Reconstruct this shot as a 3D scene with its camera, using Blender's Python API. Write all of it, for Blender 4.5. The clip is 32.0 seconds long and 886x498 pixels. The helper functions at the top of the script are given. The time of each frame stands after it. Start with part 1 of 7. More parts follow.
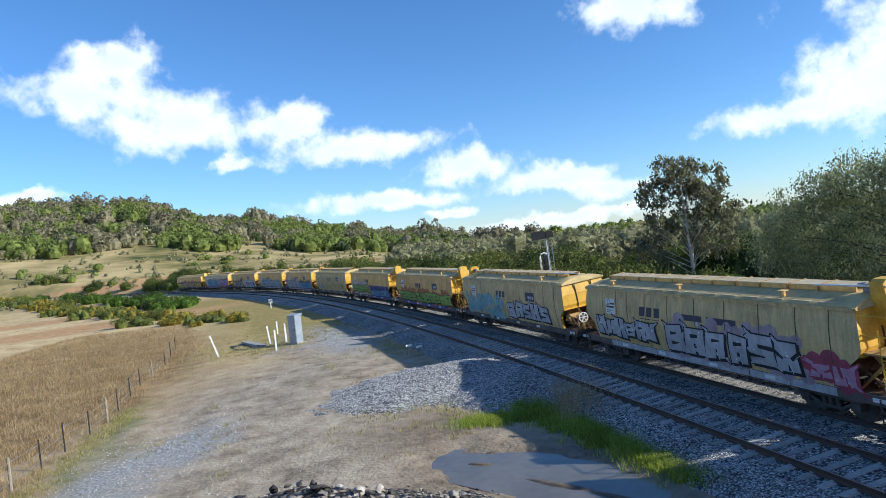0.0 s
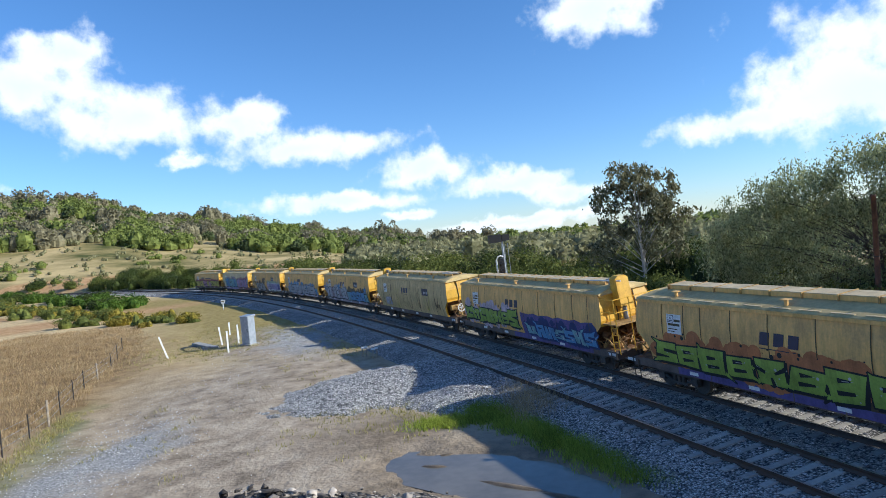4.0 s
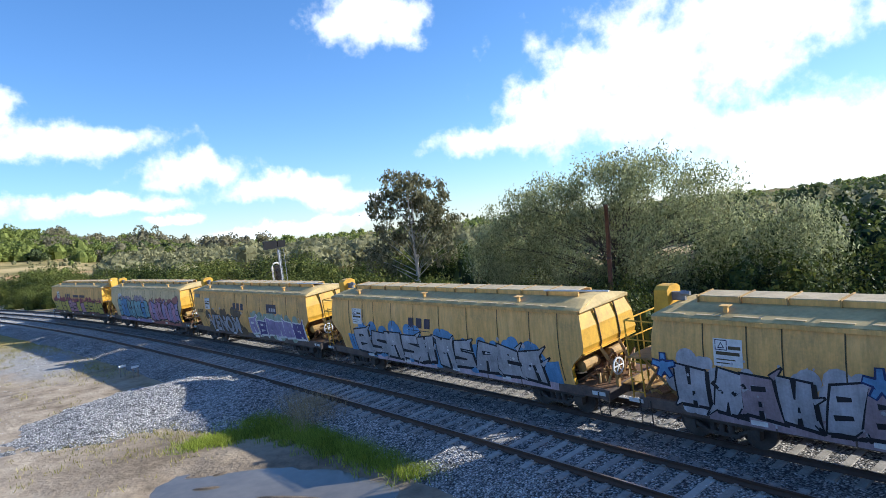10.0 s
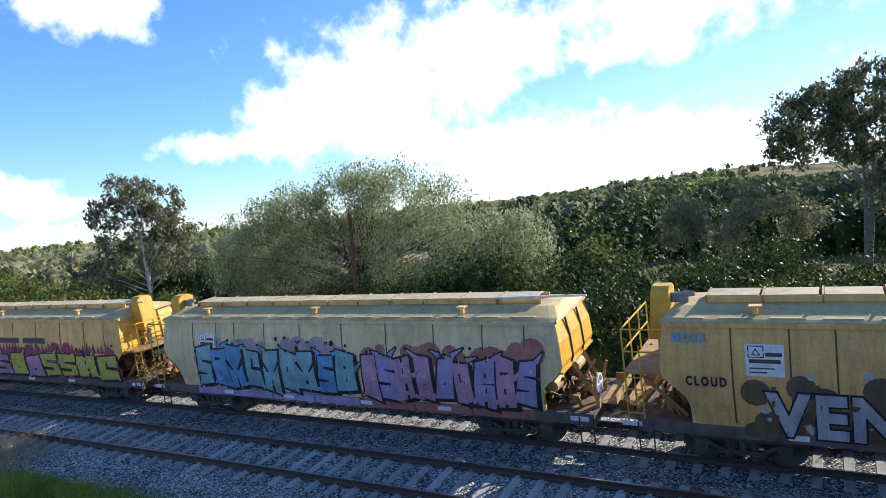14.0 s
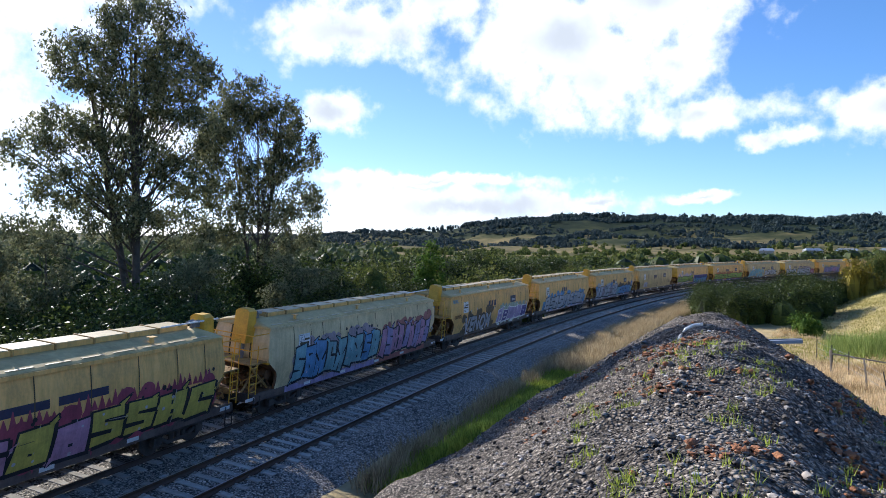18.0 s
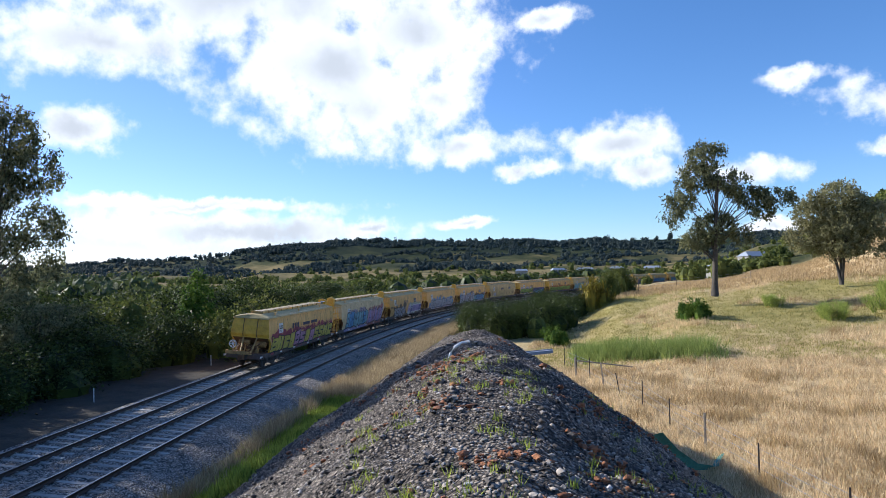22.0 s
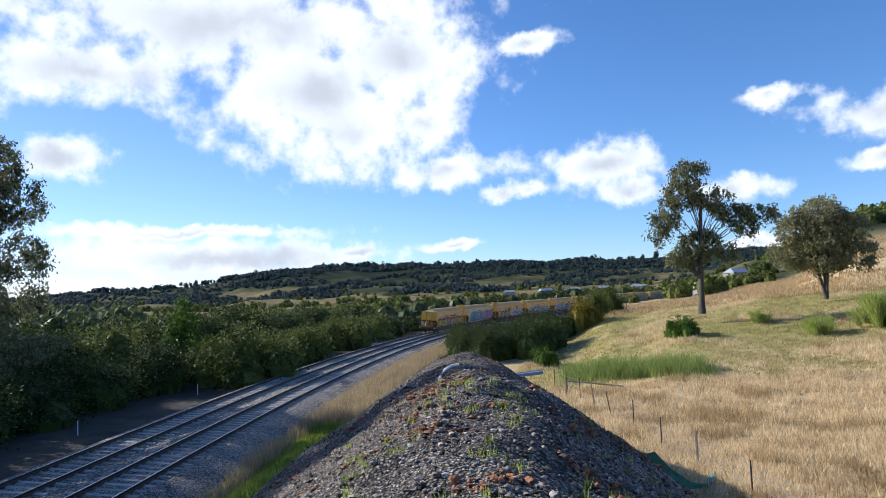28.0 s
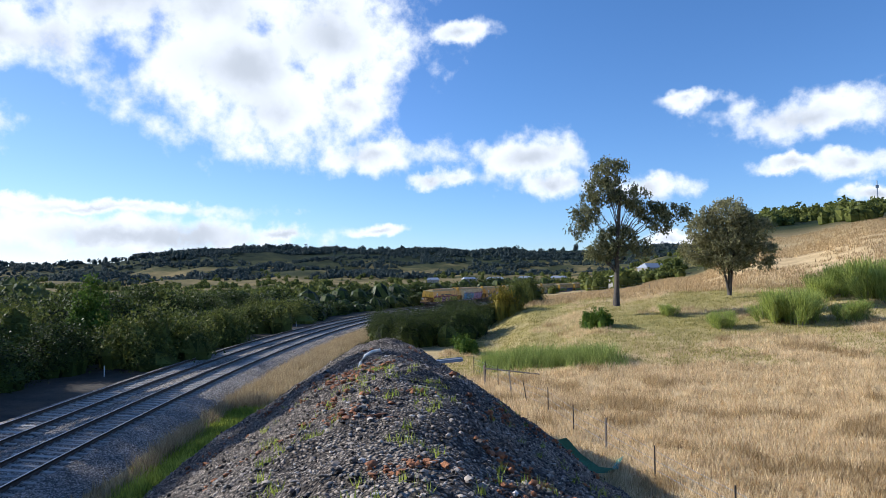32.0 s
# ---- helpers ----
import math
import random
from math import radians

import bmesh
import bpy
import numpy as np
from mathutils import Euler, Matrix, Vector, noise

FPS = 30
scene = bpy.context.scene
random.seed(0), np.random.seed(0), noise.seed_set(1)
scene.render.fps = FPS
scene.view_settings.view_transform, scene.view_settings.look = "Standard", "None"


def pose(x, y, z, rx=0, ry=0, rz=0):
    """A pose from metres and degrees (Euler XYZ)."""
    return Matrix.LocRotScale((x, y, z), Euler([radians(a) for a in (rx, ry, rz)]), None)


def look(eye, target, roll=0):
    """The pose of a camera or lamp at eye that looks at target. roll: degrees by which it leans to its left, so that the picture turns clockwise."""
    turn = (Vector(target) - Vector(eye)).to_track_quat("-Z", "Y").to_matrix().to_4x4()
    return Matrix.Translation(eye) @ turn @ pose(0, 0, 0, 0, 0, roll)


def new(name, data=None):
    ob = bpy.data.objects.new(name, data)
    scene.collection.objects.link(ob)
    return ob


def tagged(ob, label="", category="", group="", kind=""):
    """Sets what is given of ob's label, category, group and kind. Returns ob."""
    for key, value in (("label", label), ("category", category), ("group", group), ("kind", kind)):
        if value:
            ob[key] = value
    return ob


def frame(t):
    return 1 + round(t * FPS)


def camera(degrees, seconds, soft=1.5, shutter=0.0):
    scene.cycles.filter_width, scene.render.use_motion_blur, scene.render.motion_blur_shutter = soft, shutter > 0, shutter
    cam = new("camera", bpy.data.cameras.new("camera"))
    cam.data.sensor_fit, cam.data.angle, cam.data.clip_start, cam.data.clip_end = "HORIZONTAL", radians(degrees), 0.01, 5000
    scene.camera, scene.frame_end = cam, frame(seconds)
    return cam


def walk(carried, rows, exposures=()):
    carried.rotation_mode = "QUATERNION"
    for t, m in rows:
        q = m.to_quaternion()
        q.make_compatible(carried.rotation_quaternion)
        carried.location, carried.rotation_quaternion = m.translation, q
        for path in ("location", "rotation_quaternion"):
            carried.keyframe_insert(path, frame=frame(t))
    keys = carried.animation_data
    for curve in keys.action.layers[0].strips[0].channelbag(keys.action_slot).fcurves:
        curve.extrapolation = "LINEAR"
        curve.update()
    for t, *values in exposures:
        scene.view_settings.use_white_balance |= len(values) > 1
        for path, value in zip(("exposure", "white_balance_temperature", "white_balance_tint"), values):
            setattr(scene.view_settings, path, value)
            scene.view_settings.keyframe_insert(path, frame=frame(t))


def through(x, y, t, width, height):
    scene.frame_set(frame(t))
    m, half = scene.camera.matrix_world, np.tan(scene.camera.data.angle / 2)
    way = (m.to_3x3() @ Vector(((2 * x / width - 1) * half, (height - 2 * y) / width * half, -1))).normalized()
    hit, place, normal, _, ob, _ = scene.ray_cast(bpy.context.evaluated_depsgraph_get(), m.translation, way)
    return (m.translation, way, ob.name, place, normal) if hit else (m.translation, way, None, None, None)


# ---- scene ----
cam = camera(68.08, 32.0, soft=0.85)

# hand-held turn on top of the stockpile: seconds, yaw, tilt, roll
TURNS = [
(0, 0.00, 89.02, 6.08), (0.5, -0.43, 89.16, 5.94), (1, -0.68, 89.60, 6.41), (1.5, -1.21, 89.69, 6.35),
(2, -1.00, 89.65, 5.86), (2.5, -1.63, 89.22, 5.37), (4.5, -6.40, 88.57, 5.35), (5, -11.90, 88.20, 4.67),
(5.5, -13.34, 88.84, 3.99), (6, -13.71, 89.31, 4.30), (6.5, -14.76, 88.94, 4.01), (7, -15.43, 88.34, 4.03),
(7.5, -18.21, 87.90, 3.94), (8, -19.63, 87.89, 4.88), (8.5, -19.03, 89.34, 5.38), (9, -19.99, 88.92, 5.11),
(9.5, -21.89, 87.97, 5.21), (10, -23.13, 87.54, 5.28), (10.5, -28.84, 86.67, 4.50), (11, -31.64, 86.95, 4.00),
(11.5, -30.55, 86.44, 4.06), (12, -30.00, 85.65, 4.47), (12.5, -32.12, 86.18, 4.14), (13, -33.97, 86.32, 4.71),
(13.5, -38.18, 86.01, 4.52), (15.5, -77.79, 87.43, 6.54), (16, -91.71, 87.56, 3.97), (16.5, -106.99, 87.63, 3.18),
(17, -119.41, 91.90, 0.38), (17.5, -132.40, 89.29, -1.79), (18, -144.81, 89.78, -0.31), (18.5, -154.84, 88.77, 0.86),
(19, -160.86, 88.42, 0.03), (19.5, -163.26, 88.81, 0.14), (20, -163.96, 89.50, 0.45), (20.5, -163.74, 91.14, 1.68),
(21, -164.06, 92.27, 1.43), (21.5, -164.59, 91.58, 0.80), (22, -164.26, 91.88, 1.18), (22.5, -163.66, 92.07, 1.21),
(23, -163.02, 92.14, 0.81), (23.5, -163.24, 91.71, 0.60), (24, -163.57, 91.71, 0.92), (24.5, -163.65, 92.01, 1.41),
(25, -164.43, 91.63, 1.96), (25.5, -166.68, 92.64, 2.70), (27.5, -164.49, 93.44, 1.49), (28, -165.30, 93.83, 2.37),
(28.5, -165.23, 94.49, 1.90), (29, -167.79, 93.56, 1.24), (29.5, -168.97, 93.67, 0.45), (30, -170.58, 94.02, 0.59),
(30.5, -171.12, 94.86, 1.61), (31, -171.52, 93.63, 1.46), (31.5, -172.12, 94.04, 1.27), (32, -171.95, 92.49, 0.60)
]


def eye_at(t):
    k = min(1.0, max(0.0, (t - 13.5) / 3.0))
    k = k * k * (3 - 2 * k)
    return 0.33 * k, 0.3 - 0.37 * k, 6.56


walk(cam, [(t, pose(*eye_at(t), tilt, roll, yaw)) for t, yaw, tilt, roll in TURNS], exposures=[(0, 0.42, 5650, 4), (6, 0.47, 5700, 6), (9, 0.64, 5750, 7), (13.5, 0.82, 5800, 10), (15.5, 0.86, 5800, 10), (17, 0.82, 5800, 10), (18.5, 0.52, 5800, 10), (23, 0.48, 5800, 10), (32, 0.36, 5800, 10)])

# ---------------------------------------------------------------- sky and sun
SUN_AZ, SUN_EL = 103.0, 25.6
world = bpy.data.worlds.new("sky")
scene.world = world
world.use_nodes = True
wt = world.node_tree
wt.nodes.clear()


def wn(kind, *ins, **props):
    n = wt.nodes.new(kind)
    for k, v in props.items():
        if k == "operation":
            n.operation = v
    for i, v in enumerate(ins):
        if v is None:
            continue
        if isinstance(v, bpy.types.NodeSocket):
            wt.links.new(v, n.inputs[i])
        else:
            n.inputs[i].default_value = v
    return n


def wmath(op, *ins):
    return wn("ShaderNodeMath", *ins, operation=op).outputs[0]


sky = wn("ShaderNodeTexSky")
sky.sky_type = "NISHITA"
sky.sun_disc = False
sky.sun_elevation, sky.sun_rotation = radians(SUN_EL), radians(SUN_AZ)
sky.altitude, sky.air_density, sky.dust_density, sky.ozone_density = 300, 1.0, 0.03, 4.0
direction = wn("ShaderNodeTexCoord").outputs["Generated"]
axes = wn("ShaderNodeSeparateXYZ", direction)
phi = wmath("MULTIPLY", wmath("ARCTAN2", axes.outputs[1], axes.outputs[0]), 57.2958)
ele = wmath("MULTIPLY", wmath("ARCSINE", axes.outputs[2]), 57.2958)
chart = wn("ShaderNodeCombineXYZ", phi, ele, 0.0).outputs[0]
warp = wn("ShaderNodeTexNoise")
wt.links.new(direction, warp.inputs["Vector"])
warp.inputs["Scale"].default_value, warp.inputs["Detail"].default_value, warp.inputs["Roughness"].default_value = 14.0, 6.0, 0.6
shift = wn("ShaderNodeVectorMath", warp.outputs["Color"], (0.5, 0.5, 0.5), operation="SUBTRACT").outputs[0]
shift = wn("ShaderNodeVectorMath", shift, (5.0, 3.2, 0.0), operation="MULTIPLY").outputs[0]
chart = wn("ShaderNodeVectorMath", chart, shift, operation="ADD").outputs[0]
cover = None


def cloud(az, el, w, h):
    """One lobe of cloud at that bearing and height above the horizon, with its half sizes, all in degrees."""
    global cover
    c = az + 90
    c = c - 360 if c > 180 else c
    d = wn("ShaderNodeVectorMath", chart, (c, el, 0), operation="SUBTRACT").outputs[0]
    d = wn("ShaderNodeVectorMath", d, (1 / (w * 1.45), 1 / (h * 1.45), 0), operation="MULTIPLY").outputs[0]
    d = wn("ShaderNodeVectorMath", d, operation="LENGTH").outputs["Value"]
    cover = d if cover is None else wn("ShaderNodeMath", cover, d, 0.35, operation="SMOOTH_MIN").outputs[0]


# long streak over the northern hills
cloud(25.2, 16.1, 2.58, 1.56); cloud(27.4, 13.6, 4.64, 1.56); cloud(20.3, 11.3, 5.07, 2.11); cloud(12.7, 10.7, 2.58, 1.56)
cloud(16.7, 7.7, 1.89, 0.546); cloud(7.2, 8.4, 5.93, 1.33); cloud(-2.4, 6, 3.44, 1.17); cloud(-10.1, 4.1, 4.21, 0.936)
cloud(-14.6, 2.6, 2.58, 0.936); cloud(4.3, 3.6, 6.36, 0.702); cloud(-1, 2.2, 1.72, 0.39); cloud(32.2, 6, 2.15, 0.468); cloud(-10.7, 0.6, 6.79, 0.468)
# heaped bank towards the east
cloud(-18, 17.4, 4.2, 1.9); cloud(-32.4, 9.8, 1.8, 1.4); cloud(-28.5, 6.6, 5, 1.3); cloud(-41.9, 10.7, 8.4, 4.2)
cloud(-38.2, 7.9, 7.9, 2.6); cloud(-49.7, 13.4, 7.9, 2.8); cloud(-51, 4.6, 7.4, 2.2); cloud(-53, 1.9, 5.9, 1.2)
cloud(-60.5, 11.6, 5, 1.4); cloud(-62, 3.4, 12.8, 2.2); cloud(-64.9, 15.2, 7.9, 3.5); cloud(-80.5, 16.3, 9.9, 3)
# bright thin cloud round the sun
cloud(-92, 17, 11, 5); cloud(-104, 14, 10, 5); cloud(-98, 7, 14, 3.5); cloud(-114, 20, 8, 4); cloud(-118, 9, 6, 2)
# southern sky
cloud(-135.4, 11.2, 3, 1.3); cloud(-144, 5.7, 9.4, 0.5); cloud(-146, 3.7, 11.5, 1.3); cloud(-158.5, 4.2, 2, 0.7)
cloud(-148.8, 22.5, 16, 3.4); cloud(-136.8, 17.9, 7, 2.2); cloud(-154.9, 17, 7.9, 4.2); cloud(-161.9, 19.9, 6.5, 4.2)
cloud(-158.2, 13.8, 6.6, 2.8); cloud(-163.7, 14.7, 3.2, 1.4); cloud(-166, 10.5, 5, 1.4); cloud(-171.4, 8.8, 2.3, 0.7)
cloud(-179.2, 10.1, 4.2, 1.7); cloud(178.1, 8, 3.2, 1.1); cloud(167, 13.9, 2, 0.7); cloud(-173.5, 20.8, 2.5, 0.8)
cloud(-166.3, 4.1, 2.5, 0.4); cloud(170.3, 7.1, 2.8, 0.9); cloud(168.5, 2.9, 2.6, 0.6); cloud(158.2, 11.9, 5.6, 1.4)
cloud(155.4, 8.2, 2.8, 0.9); cloud(159.9, 8.5, 2.3, 0.6); cloud(154.8, 5.9, 1.4, 0.6)
billow = wn("ShaderNodeTexNoise")
wt.links.new(direction, billow.inputs["Vector"])
billow.inputs["Scale"].default_value, billow.inputs["Detail"].default_value, billow.inputs["Roughness"].default_value = 21.0, 9.0, 0.56
rough = wmath("MULTIPLY", wmath("SUBTRACT", billow.outputs["Fac"], 0.5), 1.9)
thick = wmath("ADD", wmath("SUBTRACT", 1.0, cover), rough)
veil = wn("ShaderNodeMapRange", thick, -0.05, 0.62, 0.0, 1.0)
veil.interpolation_type = "SMOOTHSTEP"
heap = wn("ShaderNodeTexNoise")
wt.links.new(direction, heap.inputs["Vector"])
heap.inputs["Scale"].default_value, heap.inputs["Detail"].default_value, heap.inputs["Roughness"].default_value = 7.0, 4.0, 0.5
depth_in = wmath("ADD", wmath("SUBTRACT", 1.0, cover), wmath("MULTIPLY", wmath("SUBTRACT", heap.outputs["Fac"], 0.5), 1.5))
core = wn("ShaderNodeMapRange", depth_in, 0.40, 1.1, 1.0, 0.56)
core.interpolation_type = "SMOOTHSTEP"
south_side = wn("ShaderNodeMapRange", axes.outputs[1], 0.4, -0.5, 0.3, 0.85).outputs[0]
shade = wmath("SUBTRACT", 1.0, wmath("MULTIPLY", wmath("SUBTRACT", 1.0, core.outputs[0]), south_side))
tone = wn("ShaderNodeCombineXYZ", shade, wmath("POWER", shade, 0.94), wmath("POWER", shade, 0.86)).outputs[0]
toward = wn("ShaderNodeVectorMath", direction, (math.sin(radians(SUN_AZ)) * math.cos(radians(SUN_EL)), math.cos(radians(SUN_AZ)) * math.cos(radians(SUN_EL)), math.sin(radians(SUN_EL))), operation="DOT_PRODUCT").outputs["Value"]
glare = wn("ShaderNodeMapRange", toward, 0.35, 1.0, 0.0, 1.0).outputs[0]
low = wn("ShaderNodeMapRange", ele, 0.0, 22.0, 0.10, 0.0).outputs[0]
tint = wn("ShaderNodeCombineXYZ", wmath("ADD", low, wmath("MULTIPLY_ADD", glare, 0.2, 0.80)), wmath("MULTIPLY_ADD", glare, -0.02, 0.97), 1.14).outputs[0]
deep = wn("ShaderNodeVectorMath", sky.outputs[0], tint, operation="MULTIPLY").outputs[0]
clear = wn("ShaderNodeBackground", deep, 0.108)
white = wn("ShaderNodeBackground", tone, 0.84)
both = wn("ShaderNodeMixShader", veil.outputs[0], clear.outputs[0], white.outputs[0])
wt.links.new(both.outputs[0], wn("ShaderNodeOutputWorld").inputs[0])

sun = new("sun", bpy.data.lights.new("sun", "SUN"))
sun.data.energy, sun.data.angle, sun.data.color = 5.0, radians(0.6), (1.0, 0.91, 0.77)
sa, se = radians(SUN_AZ), radians(SUN_EL)
sun.matrix_world = look(Vector((math.sin(sa) * math.cos(se), math.cos(sa) * math.cos(se), math.sin(se))) * 100, (0, 0, 0))


# ---------------------------------------------------------------- materials
def surface(name, stops, scale=1.0, rough=0.9, bump=0.3, metal=0.0, fine=None, random_tint=0.0, space="Object", island=0.0, detail=6.0, depth=0.05, gloss=0.5):
    """A noise-driven surface: colour stops over two scales of noise, with relief."""
    m = bpy.data.materials.new(name)
    m.use_nodes = True
    nt = m.node_tree
    b = nt.nodes["Principled BSDF"]
    L = nt.links.new
    tc = nt.nodes.new("ShaderNodeNewGeometry").outputs["Position"] if space == "Position" else nt.nodes.new("ShaderNodeTexCoord").outputs[space]
    n1 = nt.nodes.new("ShaderNodeTexNoise")
    n1.inputs["Scale"].default_value, n1.inputs["Detail"].default_value, n1.inputs["Roughness"].default_value = scale, detail, 0.62
    n2 = nt.nodes.new("ShaderNodeTexNoise")
    n2.inputs["Scale"].default_value, n2.inputs["Detail"].default_value = fine or scale * 11, 4
    L(tc, n1.inputs["Vector"]), L(tc, n2.inputs["Vector"])
    mix = nt.nodes.new("ShaderNodeMath")
    mix.operation = "MULTIPLY_ADD"
    L(n2.outputs["Fac"], mix.inputs[0])
    mix.inputs[1].default_value = 0.45
    off = nt.nodes.new("ShaderNodeMath")
    off.operation = "MULTIPLY_ADD"
    L(n1.outputs["Fac"], off.inputs[0])
    off.inputs[1].default_value, off.inputs[2].default_value = 1.25, -0.35
    L(off.outputs[0], mix.inputs[2])
    fac = mix.outputs[0]
    if random_tint or island:
        src = nt.nodes.new("ShaderNodeObjectInfo").outputs["Random"] if random_tint else nt.nodes.new("ShaderNodeNewGeometry").outputs["Random Per Island"]
        r = nt.nodes.new("ShaderNodeMath")
        r.operation = "MULTIPLY_ADD"
        L(src, r.inputs[0])
        r.inputs[1].default_value = random_tint or island
        s = nt.nodes.new("ShaderNodeMath")
        s.operation = "SUBTRACT"
        L(fac, s.inputs[0])
        s.inputs[1].default_value = 0.5 * (random_tint or island)
        L(s.outputs[0], r.inputs[2])
        fac = r.outputs[0]
    ramp = nt.nodes.new("ShaderNodeValToRGB")
    e = ramp.color_ramp.elements
    for i, (p, c) in enumerate(stops):
        el = e[i] if i < 2 else e.new(p)
        el.position, el.color = p, (*c, 1)
    L(fac, ramp.inputs[0])
    L(ramp.outputs[0], b.inputs["Base Color"])
    b.inputs["Roughness"].default_value, b.inputs["Metallic"].default_value = rough, metal
    b.inputs["Specular IOR Level"].default_value = gloss
    if bump:
        bp = nt.nodes.new("ShaderNodeBump")
        bp.inputs["Strength"].default_value, bp.inputs["Distance"].default_value = bump, depth
        L(fac, bp.inputs["Height"])
        L(bp.outputs[0], b.inputs["Normal"])
    return m


def shades(a, b, c=None):
    return [(0.15, a), (0.85, b)] if c is None else [(0.12, a), (0.9, b), (0.5, c)]


def plain(name, colour, rough=0.6, metal=0.0, var=0.25, scale=6.0, bump=0.05):
    lo = tuple(v * (1 - var) for v in colour)
    hi = tuple(min(1, v * (1 + var)) for v in colour)
    return surface(name, shades(lo, hi), scale, rough, bump, metal, depth=0.01)


def leafy(name, lo, hi, island=0.6, through=0.25, rough=0.65, gloss=0.12):
    m = surface(name, shades(lo, hi), 0.6, rough, 0.0, island=island, gloss=gloss)
    nt = m.node_tree
    b = nt.nodes["Principled BSDF"]
    out = nt.nodes["Material Output"]
    tr = nt.nodes.new("ShaderNodeBsdfTranslucent")
    ramp = [n for n in nt.nodes if n.type == "VALTORGB"][0]
    nt.links.new(ramp.outputs[0], tr.inputs[0])
    mx = nt.nodes.new("ShaderNodeMixShader")
    mx.inputs[0].default_value = through
    nt.links.new(b.outputs[0], mx.inputs[1]), nt.links.new(tr.outputs[0], mx.inputs[2])
    nt.links.new(mx.outputs[0], out.inputs[0])
    return m


def gravel(name, stops, size, warp=0.4, clay=None, rough=0.9):
    """Loose stone: cells of their own tone with dark gaps between them, under broad stains."""
    m = surface(name, stops, 0.5, rough, 0.0, space="Position", fine=4.0, gloss=0.2)
    nt = m.node_tree
    L = nt.links.new
    b = nt.nodes["Principled BSDF"]
    pos = nt.nodes.new("ShaderNodeNewGeometry").outputs["Position"]
    cells = nt.nodes.new("ShaderNodeTexVoronoi")
    cells.inputs["Scale"].default_value, cells.inputs["Randomness"].default_value = 1 / size, 1.0
    L(pos, cells.inputs["Vector"])
    grey = nt.nodes.new("ShaderNodeSeparateXYZ")
    L(cells.outputs["Color"], grey.inputs[0])
    base = [n for n in nt.nodes if n.type == "VALTORGB"][0]
    fac = base.inputs[0].links[0].from_socket
    mix = nt.nodes.new("ShaderNodeMath")
    mix.operation = "MULTIPLY_ADD"
    L(grey.outputs[0], mix.inputs[0])
    mix.inputs[1].default_value = 0.75
    half = nt.nodes.new("ShaderNodeMath")
    half.operation = "MULTIPLY_ADD"
    L(fac, half.inputs[0])
    half.inputs[1].default_value, half.inputs[2].default_value = 0.6, -0.2
    L(half.outputs[0], mix.inputs[2])
    L(mix.outputs[0], base.inputs[0])
    gap = nt.nodes.new("ShaderNodeMapRange")
    gap.inputs[1].default_value, gap.inputs[2].default_value, gap.inputs[3].default_value, gap.inputs[4].default_value = 0.25, 0.75, 1.0, 0.25
    L(cells.outputs["Distance"], gap.inputs[0])
    dark = nt.nodes.new("ShaderNodeMix")
    dark.data_type, dark.blend_type = "RGBA", "MULTIPLY"
    dark.inputs["Factor"].default_value = 1.0
    L(base.outputs[0], dark.inputs["A"])
    L(gap.outputs[0], dark.inputs["B"])
    L(dark.outputs["Result"], b.inputs["Base Color"])
    bp = nt.nodes.new("ShaderNodeBump")
    bp.inputs["Strength"].default_value, bp.inputs["Distance"].default_value = 1.0, size * 0.8
    L(gap.outputs[0], bp.inputs["Height"])
    L(bp.outputs[0], b.inputs["Normal"])
    return m


M_BALLAST = gravel("ballast", shades((0.13, 0.125, 0.12), (0.86, 0.82, 0.76), (0.48, 0.45, 0.42)), 0.06)
def darker_south(m):
    """Old grimy stone to the south, darkened further for train and hedge shadow; cleaner stone to the north."""
    nt = m.node_tree
    b = nt.nodes["Principled BSDF"]
    src = b.inputs["Base Color"].links[0].from_socket
    sep = nt.nodes.new("ShaderNodeSeparateXYZ")
    nt.links.new(nt.nodes.new("ShaderNodeNewGeometry").outputs["Position"], sep.inputs[0])
    r = nt.nodes.new("ShaderNodeMapRange")
    r.inputs[1].default_value, r.inputs[2].default_value, r.inputs[3].default_value, r.inputs[4].default_value = 12.0, -14.0, 0.0, 1.0
    nt.links.new(sep.outputs[1], r.inputs[0])
    mx = nt.nodes.new("ShaderNodeMix")
    mx.data_type, mx.blend_type = "RGBA", "MULTIPLY"
    mx.inputs["B"].default_value = (0.90, 0.84, 0.78, 1)
    nt.links.new(r.outputs[0], mx.inputs["Factor"]), nt.links.new(src, mx.inputs["A"])
    nt.links.new(mx.outputs["Result"], b.inputs["Base Color"])


darker_south(M_BALLAST)
M_FRESHSTONE = gravel("fresh_ballast", shades((0.20, 0.195, 0.19), (0.86, 0.83, 0.79), (0.56, 0.54, 0.51)), 0.075)
M_STONE = surface("crushed_stone", shades((0.27, 0.265, 0.26), (0.82, 0.79, 0.76)), 6.0, 0.85, 0.5, island=0.8)
darker_south(M_STONE)
M_RAIL = plain("rail_steel", (0.075, 0.048, 0.034), 0.75, 0.1)
M_RAILTOP = plain("polished_rail_head", (0.40, 0.39, 0.40), 0.32, 1.0)
M_SLEEPER = surface("concrete_sleeper", shades((0.25, 0.23, 0.205), (0.50, 0.465, 0.42)), 3.0, 0.9, 0.4, random_tint=0.5, gloss=0.2)
M_DIRT = gravel("stockpile_gravel", shades((0.045, 0.036, 0.03), (0.52, 0.44, 0.36), (0.19, 0.158, 0.132)), 0.042)
